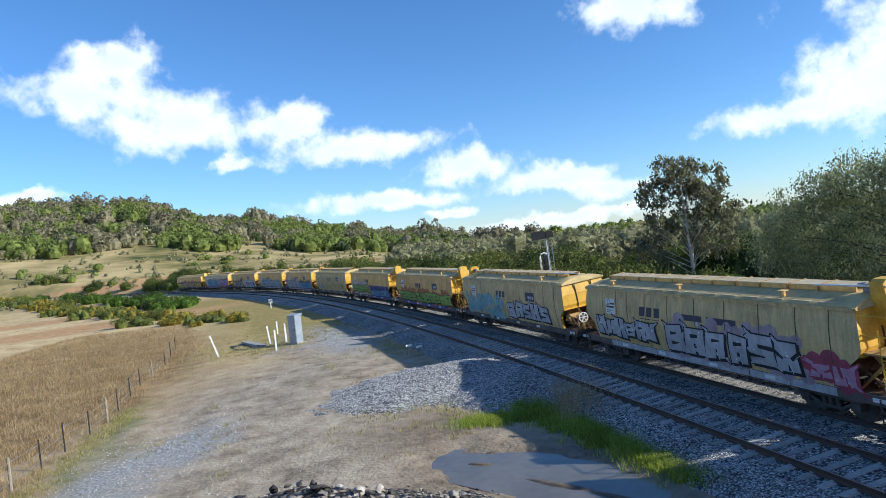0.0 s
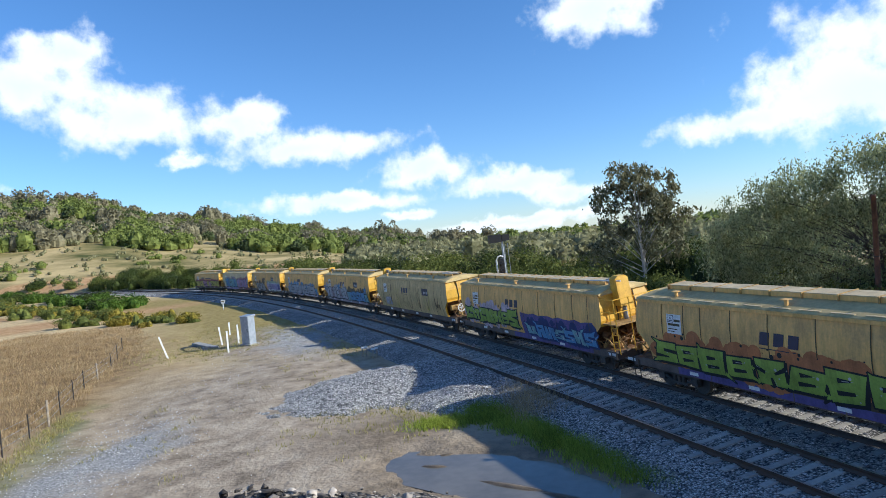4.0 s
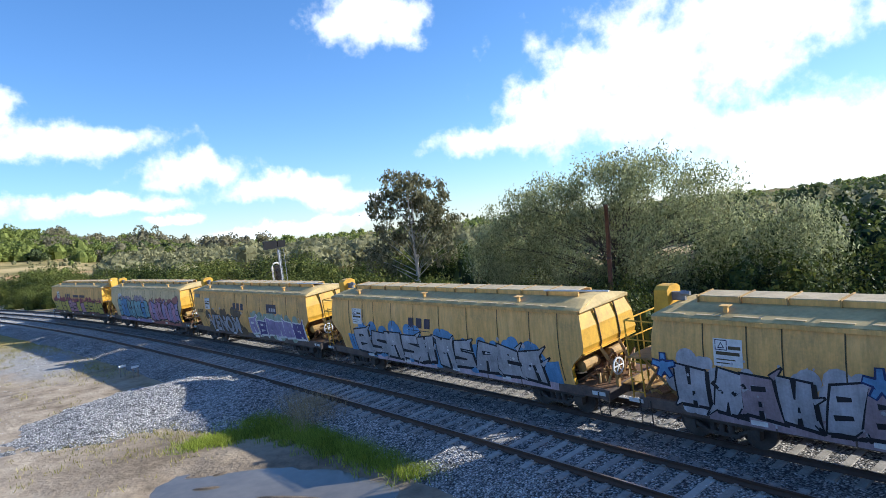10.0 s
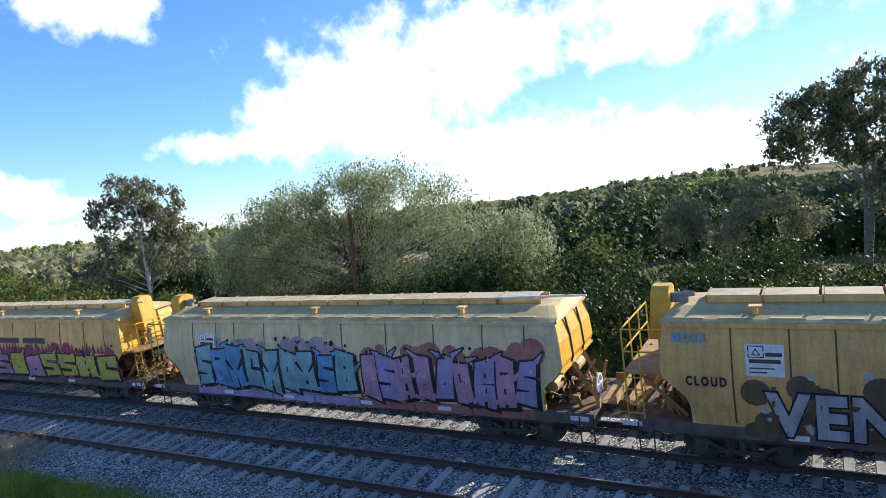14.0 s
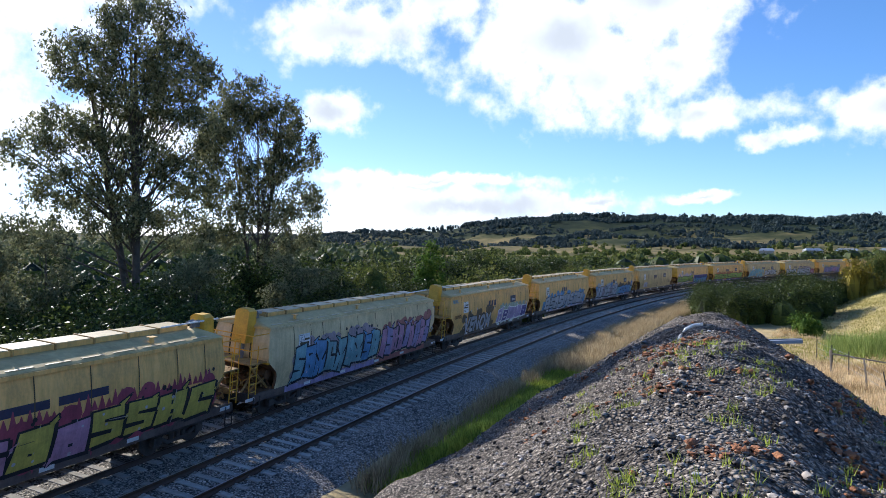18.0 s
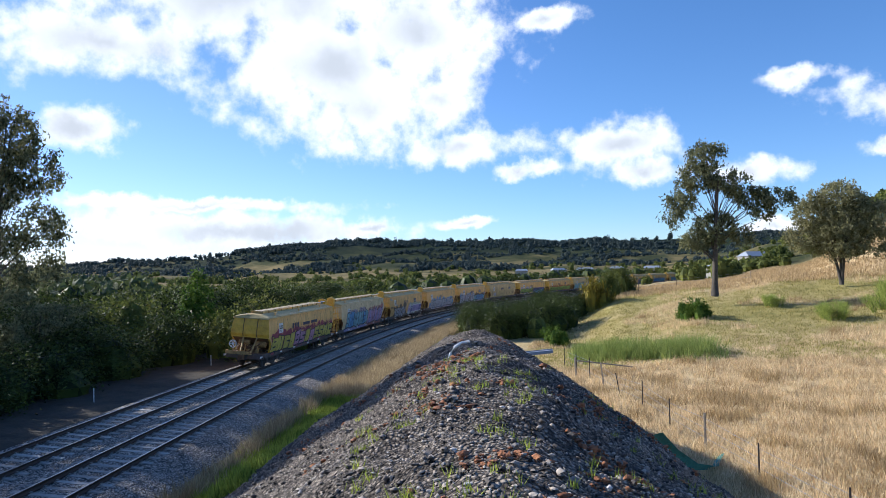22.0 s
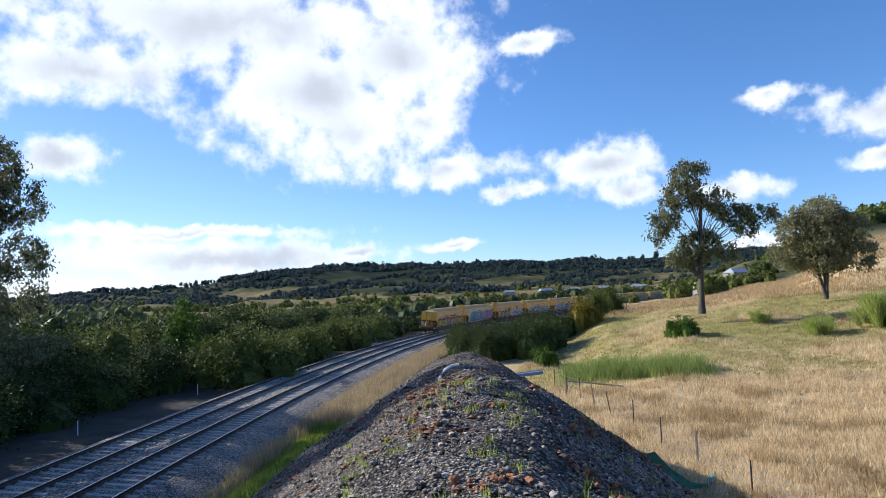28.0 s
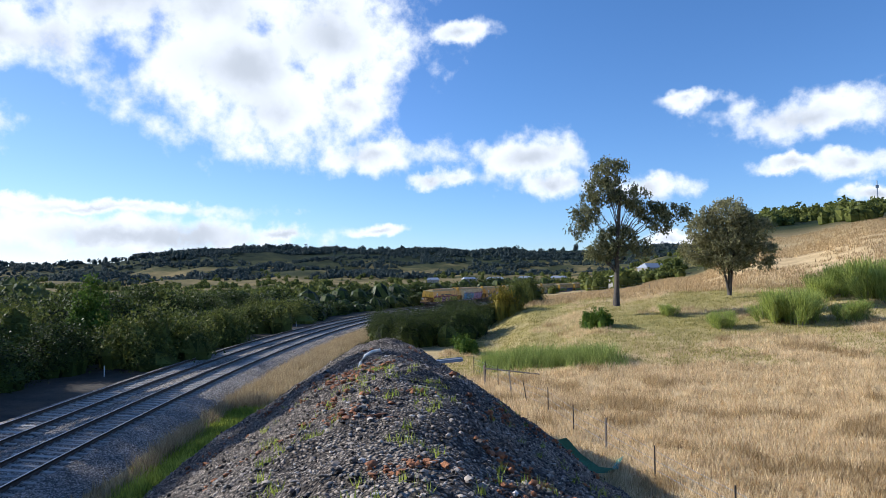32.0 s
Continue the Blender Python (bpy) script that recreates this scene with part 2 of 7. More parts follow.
M_PEBBLE = surface("stockpile_stones", shades((0.035, 0.03, 0.027), (0.47, 0.405, 0.34), (0.175, 0.147, 0.123)), 2.0, 0.9, 0.4, island=0.9)
M_GREYROCK = surface("grey_rock", shades((0.10, 0.094, 0.086), (0.42, 0.39, 0.35)), 4.0, 0.9, 0.6)
M_CLAY = surface("orange_clod", shades((0.20, 0.075, 0.035), (0.42, 0.18, 0.08)), 3.0, 0.95, 0.8, island=0.4)


# ---------------------------------------------------------------- mesh helpers
class Shape:
    """Collects corners and faces for one mesh."""

    def __init__(self):
        self.v, self.f = [], []

    def add(self, verts, faces):
        o = len(self.v)
        self.v.extend(verts)
        self.f.extend([tuple(i + o for i in f) for f in faces])
        return self

    def box(self, x0, x1, y0, y1, z0, z1, m=None):
        vs = [(x, y, z) for z in (z0, z1) for y in (y0, y1) for x in (x0, x1)]
        if m is not None:
            vs = [tuple(m @ Vector(v)) for v in vs]
        return self.add(vs, [(0, 2, 3, 1), (4, 5, 7, 6), (0, 1, 5, 4), (2, 6, 7, 3), (0, 4, 6, 2), (1, 3, 7, 5)])

    def tube(self, points, radii, n=8, cap=True):
        pts = [Vector(p) for p in points]
        if not isinstance(radii, (list, tuple)):
            radii = [radii] * len(pts)
        o = len(self.v)
        for i, p in enumerate(pts):
            d = (pts[min(i + 1, len(pts) - 1)] - pts[max(i - 1, 0)]).normalized()
            a = d.cross(Vector((0, 0, 1)) if abs(d.z) < 0.9 else Vector((1, 0, 0))).normalized()
            b = d.cross(a)
            for k in range(n):
                w = 2 * math.pi * k / n
                self.v.append(tuple(p + (a * math.cos(w) + b * math.sin(w)) * radii[i]))
        for i in range(len(pts) - 1):
            for k in range(n):
                k2 = (k + 1) % n
                self.f.append((o + i * n + k, o + i * n + k2, o + (i + 1) * n + k2, o + (i + 1) * n + k))
        if cap:
            self.f.append(tuple(o + k for k in range(n)))
            self.f.append(tuple(o + (len(pts) - 1) * n + n - 1 - k for k in range(n)))
        return self

    def disc(self, c, r, w, n=20, r_in=0.0):
        """A wheel of width w round the axis y at c."""
        o = len(self.v)
        for y in (-w / 2, w / 2):
            for k in range(n):
                a = 2 * math.pi * k / n
                self.v.append((c[0] + r * math.cos(a), c[1] + y, c[2] + r * math.sin(a)))
        for k in range(n):
            k2 = (k + 1) % n
            self.f.append((o + k, o + k2, o + n + k2, o + n + k))
        if not r_in:
            self.f.append(tuple(o + k for k in range(n))[::-1])
            self.f.append(tuple(o + n + k for k in range(n)))
        else:
            p = len(self.v)
            for y in (-w / 2, w / 2):
                for k in range(n):
                    a = 2 * math.pi * k / n
                    self.v.append((c[0] + r_in * math.cos(a), c[1] + y, c[2] + r_in * math.sin(a)))
            for k in range(n):
                k2 = (k + 1) % n
                self.f += [(p + k2, p + k, p + n + k, p + n + k2), (o + k2, o + k, p + k, p + k2), (o + n + k, o + n + k2, p + n + k2, p + n + k)]
        return self

    def mesh(self, name, material, smooth=False):
        me = bpy.data.meshes.new(name)
        me.from_pydata(self.v, [], self.f)
        me.materials.append(material)
        if smooth:
            me.polygons.foreach_set("use_smooth", [True] * len(me.polygons))
        me.update()
        return me


def array_mesh(name, verts, quads, material, smooth=False):
    """A mesh from numpy corners (n, 3) and faces (m, 3 or 4)."""
    me = bpy.data.meshes.new(name)
    k = quads.shape[1]
    me.vertices.add(len(verts))
    me.vertices.foreach_set("co", np.asarray(verts, dtype=np.float32).ravel())
    me.loops.add(quads.size)
    me.loops.foreach_set("vertex_index", quads.astype(np.int32).ravel())
    me.polygons.add(len(quads))
    me.polygons.foreach_set("loop_start", np.arange(0, quads.size, k, dtype=np.int32))
    me.polygons.foreach_set("loop_total", np.full(len(quads), k, dtype=np.int32))
    if smooth:
        me.polygons.foreach_set("use_smooth", np.ones(len(quads), dtype=bool))
    me.materials.append(material)
    me.update(calc_edges=True)
    me.validate()
    return me


def part(name, shape, material, parent, label="", smooth=False):
    ob = new(name, shape.mesh(name, material, smooth) if isinstance(shape, Shape) else shape)
    ob.parent = parent
    if label:
        ob["label"] = label
    return ob


def thing(name, label, category, m=None, group="", kind=""):
    ob = new(name)
    if m is not None:
        ob.matrix_world = m
    ob.empty_display_size = 0.3
    return tagged(ob, label, category, group, kind)


def fbm(x, y, scale, seed=0.0, octaves=4):
    return noise.fractal(Vector((x / scale, y / scale, seed)), 0.9, 2.1, octaves)


# ---------------------------------------------------------------- the line of the railway
S = np.arange(-640.0, 420.0, 1.0)
u = np.clip(S, -150, 330) / 100
HEAD = 0.249 + 0.197 * u - 0.030 * u ** 2 + 0.042 * u ** 3
HEAD = np.where(S < -150, HEAD + (S + 150) * 0.0011, HEAD)
dx, dy = -np.sin(HEAD), np.cos(HEAD)
LX = np.concatenate([[0], np.cumsum((dx[1:] + dx[:-1]) / 2)])
LY = np.concatenate([[0], np.cumsum((dy[1:] + dy[:-1]) / 2)])
LX, LY = LX - LX[640] + 13.713, LY - LY[640]
SPACING, CANT, GAUGE = 3.8, math.atan(0.13 / 1.5), 1.5


def line(s, off=0.0):
    """The place and the heading on the railway, off metres to the outer side of the inner track's centre line."""
    h = float(np.interp(s, S, HEAD))
    return float(np.interp(s, S, LX)) + off * math.cos(h), float(np.interp(s, S, LY)) + off * math.sin(h), h


def rail_distance(x, y):
    d = (LX - x) ** 2 + (LY - y) ** 2
    i = int(d.argmin())
    return float((x - LX[i]) * math.cos(HEAD[i]) + (y - LY[i]) * math.sin(HEAD[i])), float(S[i]), math.sqrt(float(d[i]))


# ---------------------------------------------------------------- ground: one sheet to the horizon
RINGS = np.array([0, 20, 40, 60, 80, 110, 160, 240, 350, 600, 1000, 1600, 2600, 4600.0])
STATIONS = {}


def station(bearing, *heights):
    STATIONS[bearing] = heights


station(-206, -0.6, -0.6, 0.0, 2.6, 5.5, 11.5, 16, 24, 34, 52, 60, 60, 60, 60)
station(-199, -0.6, -0.6, -0.3, 2.2, 5.0, 8.6, 12, 20, 32, 50, 60, 60, 60, 60)
station(-192, -0.6, -0.6, -0.5, 2.0, 4.6, 5.0, 5.5, 6, 14, 20, 30, 70, 60, 60)
station(-186, -0.6, -0.6, -0.6, 1.8, 3.9, 3.8, 3, 2, 1, 1, 10, 66, 60, 60)
station(-180, -0.6, -0.6, -0.6, 0.6, 3.0, 2.8, 2, 1, 0, 0, 10, 66, 60, 60)
station(-175, -0.6, -0.6, -0.6, -0.6, 0.8, 1.0, 0, 0, -1, 0, 10, 68, 60, 60)
station(-166, -0.6, -0.6, -0.6, -0.6, -0.6, -0.6, -0.5, -0.5, -1, 0, 14, 76, 60, 60)
station(-156, -0.6, -0.6, -0.6, -0.6, -0.6, -0.5, -0.5, -1, -1, 0, 16, 80, 60, 60)
station(-148, -0.6, -0.6, -0.6, -0.6, -0.6, -0.6, -0.6, -1, -1, 0, 10, 62, 50, 60)
station(-143, -0.6, -0.6, -0.6, -0.6, -0.6, -0.6, -0.6, -1, -1, 0, 6, 38, 40, 50)
station(-130, -0.6, -0.6, -0.6, -0.6, -0.6, -0.6, -0.6, -1, -1, 0, 4, 24, 30, 40)
station(-100, -0.6, -0.6, -0.6, -0.6, -0.6, -0.6, -0.6, -1, -1, 0, 12, 24, 30, 40)
station(-68, -0.6, -0.6, -0.6, -0.6, -0.6, -0.6, -0.8, -1, 0, 4, 14, 14, 20, 30)
station(-48, -0.6, -0.6, -0.6, -0.6, -0.6, -0.6, -1, -2, -3, -4, -2, 3, 0, -5)
station(-20, -0.6, -0.6, -0.6, -0.6, -0.7, -1, -2, -3, -4, -6, -8, -10, -24, -30)
station(-6, -0.6, -0.6, -0.6, -0.6, -0.6, -0.8, -1.5, -2, -3, -3, -5, -8, -20, -30)
station(4, -0.6, -0.6, -0.6, -0.6, -0.6, -0.6, -0.6, 0, 2, 10, 10, 0, -10, -20)
station(9, -0.6, -0.6, -0.6, -0.6, -0.6, -0.6, -0.5, 1, 6, 21, 18, 10, 0, -10)
station(18, -0.6, -0.7, -0.8, -0.9, -0.9, -0.8, -0.7, 1, 12, 37, 34, 20, 0, 0)
station(25, -0.6, -0.7, -1, -1.1, -1.2, -1, -0.8, 2, 18, 57, 50, 30, 0, 0)
station(34, -0.6, -0.7, -1, -1.2, -1.4, -1.2, -0.9, 1.5, 18, 60, 55, 30, 0, 0)
station(60, -0.6, -0.7, -1, -1.2, -1.3, -1, 0, 3, 15, 40, 40, 30, 20, 20)
station(110, -0.6, -0.6, 0, 2, 4, 8, 12, 18, 25, 40, 50, 50, 50, 50)
station(154, *STATIONS[-206])
BEARINGS = np.array(sorted(STATIONS))
TABLE = np.array([STATIONS[b] for b in BEARINGS])


def ground_z(x, y, rough=True):
    r = math.hypot(x, y)
    b = math.degrees(math.atan2(-x, y))
    if b > 154:
        b -= 360
    col = [np.interp(r, RINGS, row) for row in TABLE[max(0, np.searchsorted(BEARINGS, b) - 1):][:2]]
    i = max(0, int(np.searchsorted(BEARINGS, b)) - 1)
    k = (b - BEARINGS[i]) / (BEARINGS[i + 1] - BEARINGS[i])
    k = k * k * (3 - 2 * k)
    z = col[0] * (1 - k) + col[1] * k
    if rough:
        z += 0.10 * fbm(x, y, 6.0) * min(1, r / 30) + 0.012 * min(r, 900) * fbm(x, y, 130.0, 3.1) * min(1, max(0, (r - 270) / 160))
    if r < 420:
        off, s, d = rail_distance(x, y)
        near = max(-5.0 - off, off - SPACING - 5.0)
        k = min(1, max(0, near / 6.0))
        z = z * k + (-0.62 + (0.06 * fbm(x, y, 3.0) if rough else 0)) * (1 - k)
    if r < 30 and y > 12:
        a, b = (x - 2.0) * 0.73 - (y - 19.5) * 0.68, (x - 2.0) * 0.68 + (y - 19.5) * 0.73
        z -= 0.30 * max(0.0, 1.15 - math.sqrt((a / 4.5) ** 2 + (b / 1.75) ** 2) + 0.22 * fbm(x, y, 1.1, 4.0))
    return float(z)

def build_ground():
    rr = np.concatenate([np.arange(0.01, 14, 1.0), np.arange(14, 26, 0.25), np.arange(26, 60, 1.0), np.arange(60, 130, 2.0), np.arange(130, 420, 7), np.geomspace(420, 4600, 40)])
    na = 360
    verts = np.zeros((len(rr) * na, 3))
    for i, r in enumerate(rr):
        for k in range(na):
            a = 2 * math.pi * k / na
            x, y = -r * math.sin(a), r * math.cos(a)
            verts[i * na + k] = (x, y, ground_z(x, y))
    i, k = np.meshgrid(np.arange(len(rr) - 1), np.arange(na), indexing="ij")
    k2 = (k + 1) % na
    quads = np.stack([i * na + k, i * na + k2, (i + 1) * na + k2, (i + 1) * na + k], -1).reshape(-1, 4)
    ob = new("ground", array_mesh("ground", verts, quads[:, ::-1], M_GROUND, True))
    return tagged(ob, "bare tracks, dry winter grass and scrubby hills", "ground", kind="structure")


def ground_material():
    """Dry grass, bare compacted dirt by the line and greener scrub on the far hills, chosen by place on the plan."""
    m = surface("ground", shades((0.30, 0.205, 0.10), (0.76, 0.59, 0.34), (0.58, 0.43, 0.23)), 0.55, 0.95, 0.7, space="Position", fine=7.0, depth=0.15, gloss=0.04)
    nt = m.node_tree
    L = nt.links.new
    b = nt.nodes["Principled BSDF"]
    dry = [n for n in nt.nodes if n.type == "VALTORGB"][0].outputs[0]
    pos = nt.nodes.new("ShaderNodeNewGeometry").outputs["Position"]
    wob = nt.nodes.new("ShaderNodeTexNoise")
    wob.inputs["Scale"].default_value, wob.inputs["Detail"].default_value = 0.35, 6
    L(pos, wob.inputs["Vector"])
    v = nt.nodes.new("ShaderNodeVectorMath")
    v.operation = "MULTIPLY_ADD"
    L(wob.outputs["Color"], v.inputs[0])
    v.inputs[1].default_value = (6, 6, 0)
    L(pos, v.inputs[2])
    v2 = nt.nodes.new("ShaderNodeVectorMath")
    v2.operation = "SUBTRACT"
    L(v.outputs[0], v2.inputs[0])
    v2.inputs[1].default_value = (3, 3, 0)
    spot = v2.outputs[0]

    def blob(cx, cy, rx, ry, turn=0.0, edge=0.35):
        mp = nt.nodes.new("ShaderNodeMapping")
        mp.vector_type = "TEXTURE"
        mp.inputs["Location"].default_value = (cx, cy, 0)
        mp.inputs["Rotation"].default_value = (0, 0, radians(turn))
        mp.inputs["Scale"].default_value = (rx, ry, 1e4)
        L(spot, mp.inputs["Vector"])
        ln = nt.nodes.new("ShaderNodeVectorMath")
        ln.operation = "LENGTH"
        L(mp.outputs[0], ln.inputs[0])
        mr = nt.nodes.new("ShaderNodeMapRange")
        mr.inputs[1].default_value, mr.inputs[2].default_value, mr.inputs[3].default_value, mr.inputs[4].default_value = 1 - edge, 1 + edge, 1, 0
        L(ln.outputs["Value"], mr.inputs[0])
        return mr.outputs[0]

    def union(*socks):
        o = socks[0]
        for s in socks[1:]:
            n = nt.nodes.new("ShaderNodeMath")
            n.operation = "MAXIMUM"
            L(o, n.inputs[0]), L(s, n.inputs[1])
            o = n.outputs[0]
        return o

    def noise_ramp(scale, fine, stops):
        n = nt.nodes.new("ShaderNodeTexNoise")
        n.inputs["Scale"].default_value, n.inputs["Detail"].default_value, n.inputs["Roughness"].default_value = scale, 8, 0.65
        L(pos, n.inputs["Vector"])
        r = nt.nodes.new("ShaderNodeValToRGB")
        for i, (p, c) in enumerate(stops):
            el = r.color_ramp.elements[i] if i < 2 else r.color_ramp.elements.new(p)
            el.position, el.color = p, (*c, 1)
        L(n.outputs["Fac"], r.inputs[0])
        return r.outputs[0], n.outputs["Fac"]

    def over(base, top, mask):
        n = nt.nodes.new("ShaderNodeMix")
        n.data_type = "RGBA"
        L(mask, n.inputs["Factor"]), L(base, n.inputs["A"]), L(top, n.inputs["B"])
        return n.outputs["Result"]

    dirt, _ = noise_ramp(0.9, 9, [(0.28, (0.18, 0.14, 0.10)), (0.72, (0.53, 0.435, 0.32)), (0.5, (0.375, 0.30, 0.217))])
    grit, _ = noise_ramp(9.0, 9, [(0.3, (0.15, 0.142, 0.13)), (0.7, (0.50, 0.48, 0.45))])
    mud, _ = noise_ramp(2.0, 9, [(0.3, (0.12, 0.093, 0.066)), (0.7, (0.32, 0.25, 0.175))])
    brown, _ = noise_ramp(0.7, 9, [(0.3, (0.16, 0.10, 0.05)), (0.7, (0.40, 0.275, 0.14))])
    green, _ = noise_ramp(1.2, 9, [(0.3, (0.05, 0.085, 0.015)), (0.7, (0.16, 0.2, 0.04))])
    olive, _ = noise_ramp(0.8, 9, [(0.3, (0.20, 0.19, 0.06)), (0.7, (0.50, 0.41, 0.18))])
    straw, _ = noise_ramp(1.4, 9, [(0.3, (0.24, 0.17, 0.06)), (0.7, (0.42, 0.34, 0.14))])
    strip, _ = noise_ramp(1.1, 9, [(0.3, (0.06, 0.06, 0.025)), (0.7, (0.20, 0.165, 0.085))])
    clay, _ = noise_ramp(0.8, 9, [(0.3, (0.36, 0.2, 0.09)), (0.7, (0.58, 0.38, 0.2))])
    scrub, sf = noise_ramp(0.035, 9, [(0.30, (0.08, 0.09, 0.032)), (0.62, (0.52, 0.40, 0.20)), (0.45, (0.27, 0.22, 0.095))])
    woods, wf = noise_ramp(0.009, 9, [(0.42, (0.020, 0.032, 0.018)), (0.72, (0.25, 0.195, 0.09)), (0.56, (0.065, 0.072, 0.032))])
    south = nt.nodes.new("ShaderNodeSeparateXYZ")
    L(pos, south.inputs[0])
    rise = nt.nodes.new("ShaderNodeMath")
    rise.operation = "MULTIPLY_ADD"
    L(south.outputs[2], rise.inputs[0])
    rise.inputs[1].default_value = -0.0062
    lift = nt.nodes.new("ShaderNodeMath")
    L(wf, lift.inputs[0])
    lift.inputs[1].default_value = 0.20
    L(lift.outputs[0], rise.inputs[2])
    L(rise.outputs[0], woods.node.inputs[0])
    sm = nt.nodes.new("ShaderNodeMapRange")
    sm.inputs[1].default_value, sm.inputs[2].default_value, sm.inputs[3].default_value, sm.inputs[4].default_value = -60, -220, 0, 1
    L(south.outputs[1], sm.inputs[0])
    se = nt.nodes.new("ShaderNodeMapRange")
    se.inputs[1].default_value, se.inputs[2].default_value, se.inputs[3].default_value, se.inputs[4].default_value = 80, 260, 0, 1
    L(south.outputs[0], se.inputs[0])
    scrub = over(scrub, woods, union(sm.outputs[0], se.outputs[0]))
    col = dry
    far = nt.nodes.new("ShaderNodeVectorMath")
    far.operation = "LENGTH"
    L(pos, far.inputs[0])
    mr = nt.nodes.new("ShaderNodeMapRange")
    mr.inputs[1].default_value, mr.inputs[2].default_value = 120, 260
    L(far.outputs["Value"], mr.inputs[0])
    col = over(col, scrub, mr.outputs[0])
    col = over(col, brown, union(blob(-33, 46, 15, 34, 16, 0.25)))
    col = over(col, straw, union(blob(-12, 70, 12, 34, 28), blob(-34, 105, 10, 34, 38), blob(-1, 46, 3.5, 9, 15)))
    col = over(col, clay, union(blob(-55, 96, 26, 7, 30), blob(-80, 112, 30, 6, 25), blob(-100, 215, 90, 14, 25, 0.15)))
    col = over(col, green, union(blob(-15.2, 29, 1.1, 7, 22, 0.6), blob(-14.9, 25, 0.8, 3, 20, 0.7)))
    col = over(col, olive, union(blob(-9, -64, 16, 9, -10, 0.6), blob(1, -80, 8, 12, 0, 0.6), blob(-24, -74, 18, 6, 10, 0.6)))
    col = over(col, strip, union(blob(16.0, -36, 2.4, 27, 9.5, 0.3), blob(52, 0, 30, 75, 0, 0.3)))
    col = over(col, dirt, union(blob(-6, 27, 9.5, 24, 8), blob(-10, 52, 5, 10, 20), blob(3, 14, 9, 12, 0)))
    col = over(col, grit, union(blob(-9.3, 54, 2.0, 9, 18, 0.5), blob(-12.2, 25.0, 1.8, 4.6, -15, 0.4)))
    col = over(col, mud, union(blob(1.9, 19.6, 4.6, 3.0, -50, 0.5), blob(-1.0, 24.5, 2.4, 2.0, 0, 0.6)))
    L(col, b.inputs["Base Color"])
    return m


M_GROUND = ground_material()
build_ground()


def sweep(name, profile, s0, s1, step, off, material, smooth=False, cant=0.0):
    """A cross-section (side, up) drawn along the railway."""
    ss = np.arange(s0, s1 + step / 2, step)
    vs = []
    c, sn = math.cos(cant), math.sin(cant)
    for s in ss:
        x, y, h = line(s, off)
        for a, z in profile:
            a, z = a * c - z * sn, a * sn + z * c + (0.75 * math.sin(cant))
            vs.append((x + a * math.cos(h), y + a * math.sin(h), z))
    n = len(profile)
    i, k = np.meshgrid(np.arange(len(ss) - 1), np.arange(n - 1), indexing="ij")
    q = np.stack([i * n + k, i * n + k + 1, (i + 1) * n + k + 1, (i + 1) * n + k], -1).reshape(-1, 4)
    return array_mesh(name, np.array(vs), q, material, smooth)


# Path soil, kept near black to carry the hedge's shadow in its colour.
M_SOIL = surface("shade_dark_soil", shades((0.02, 0.016, 0.012), (0.09, 0.07, 0.046)), 0.8, 0.95, 0.8, space="Position", fine=9)


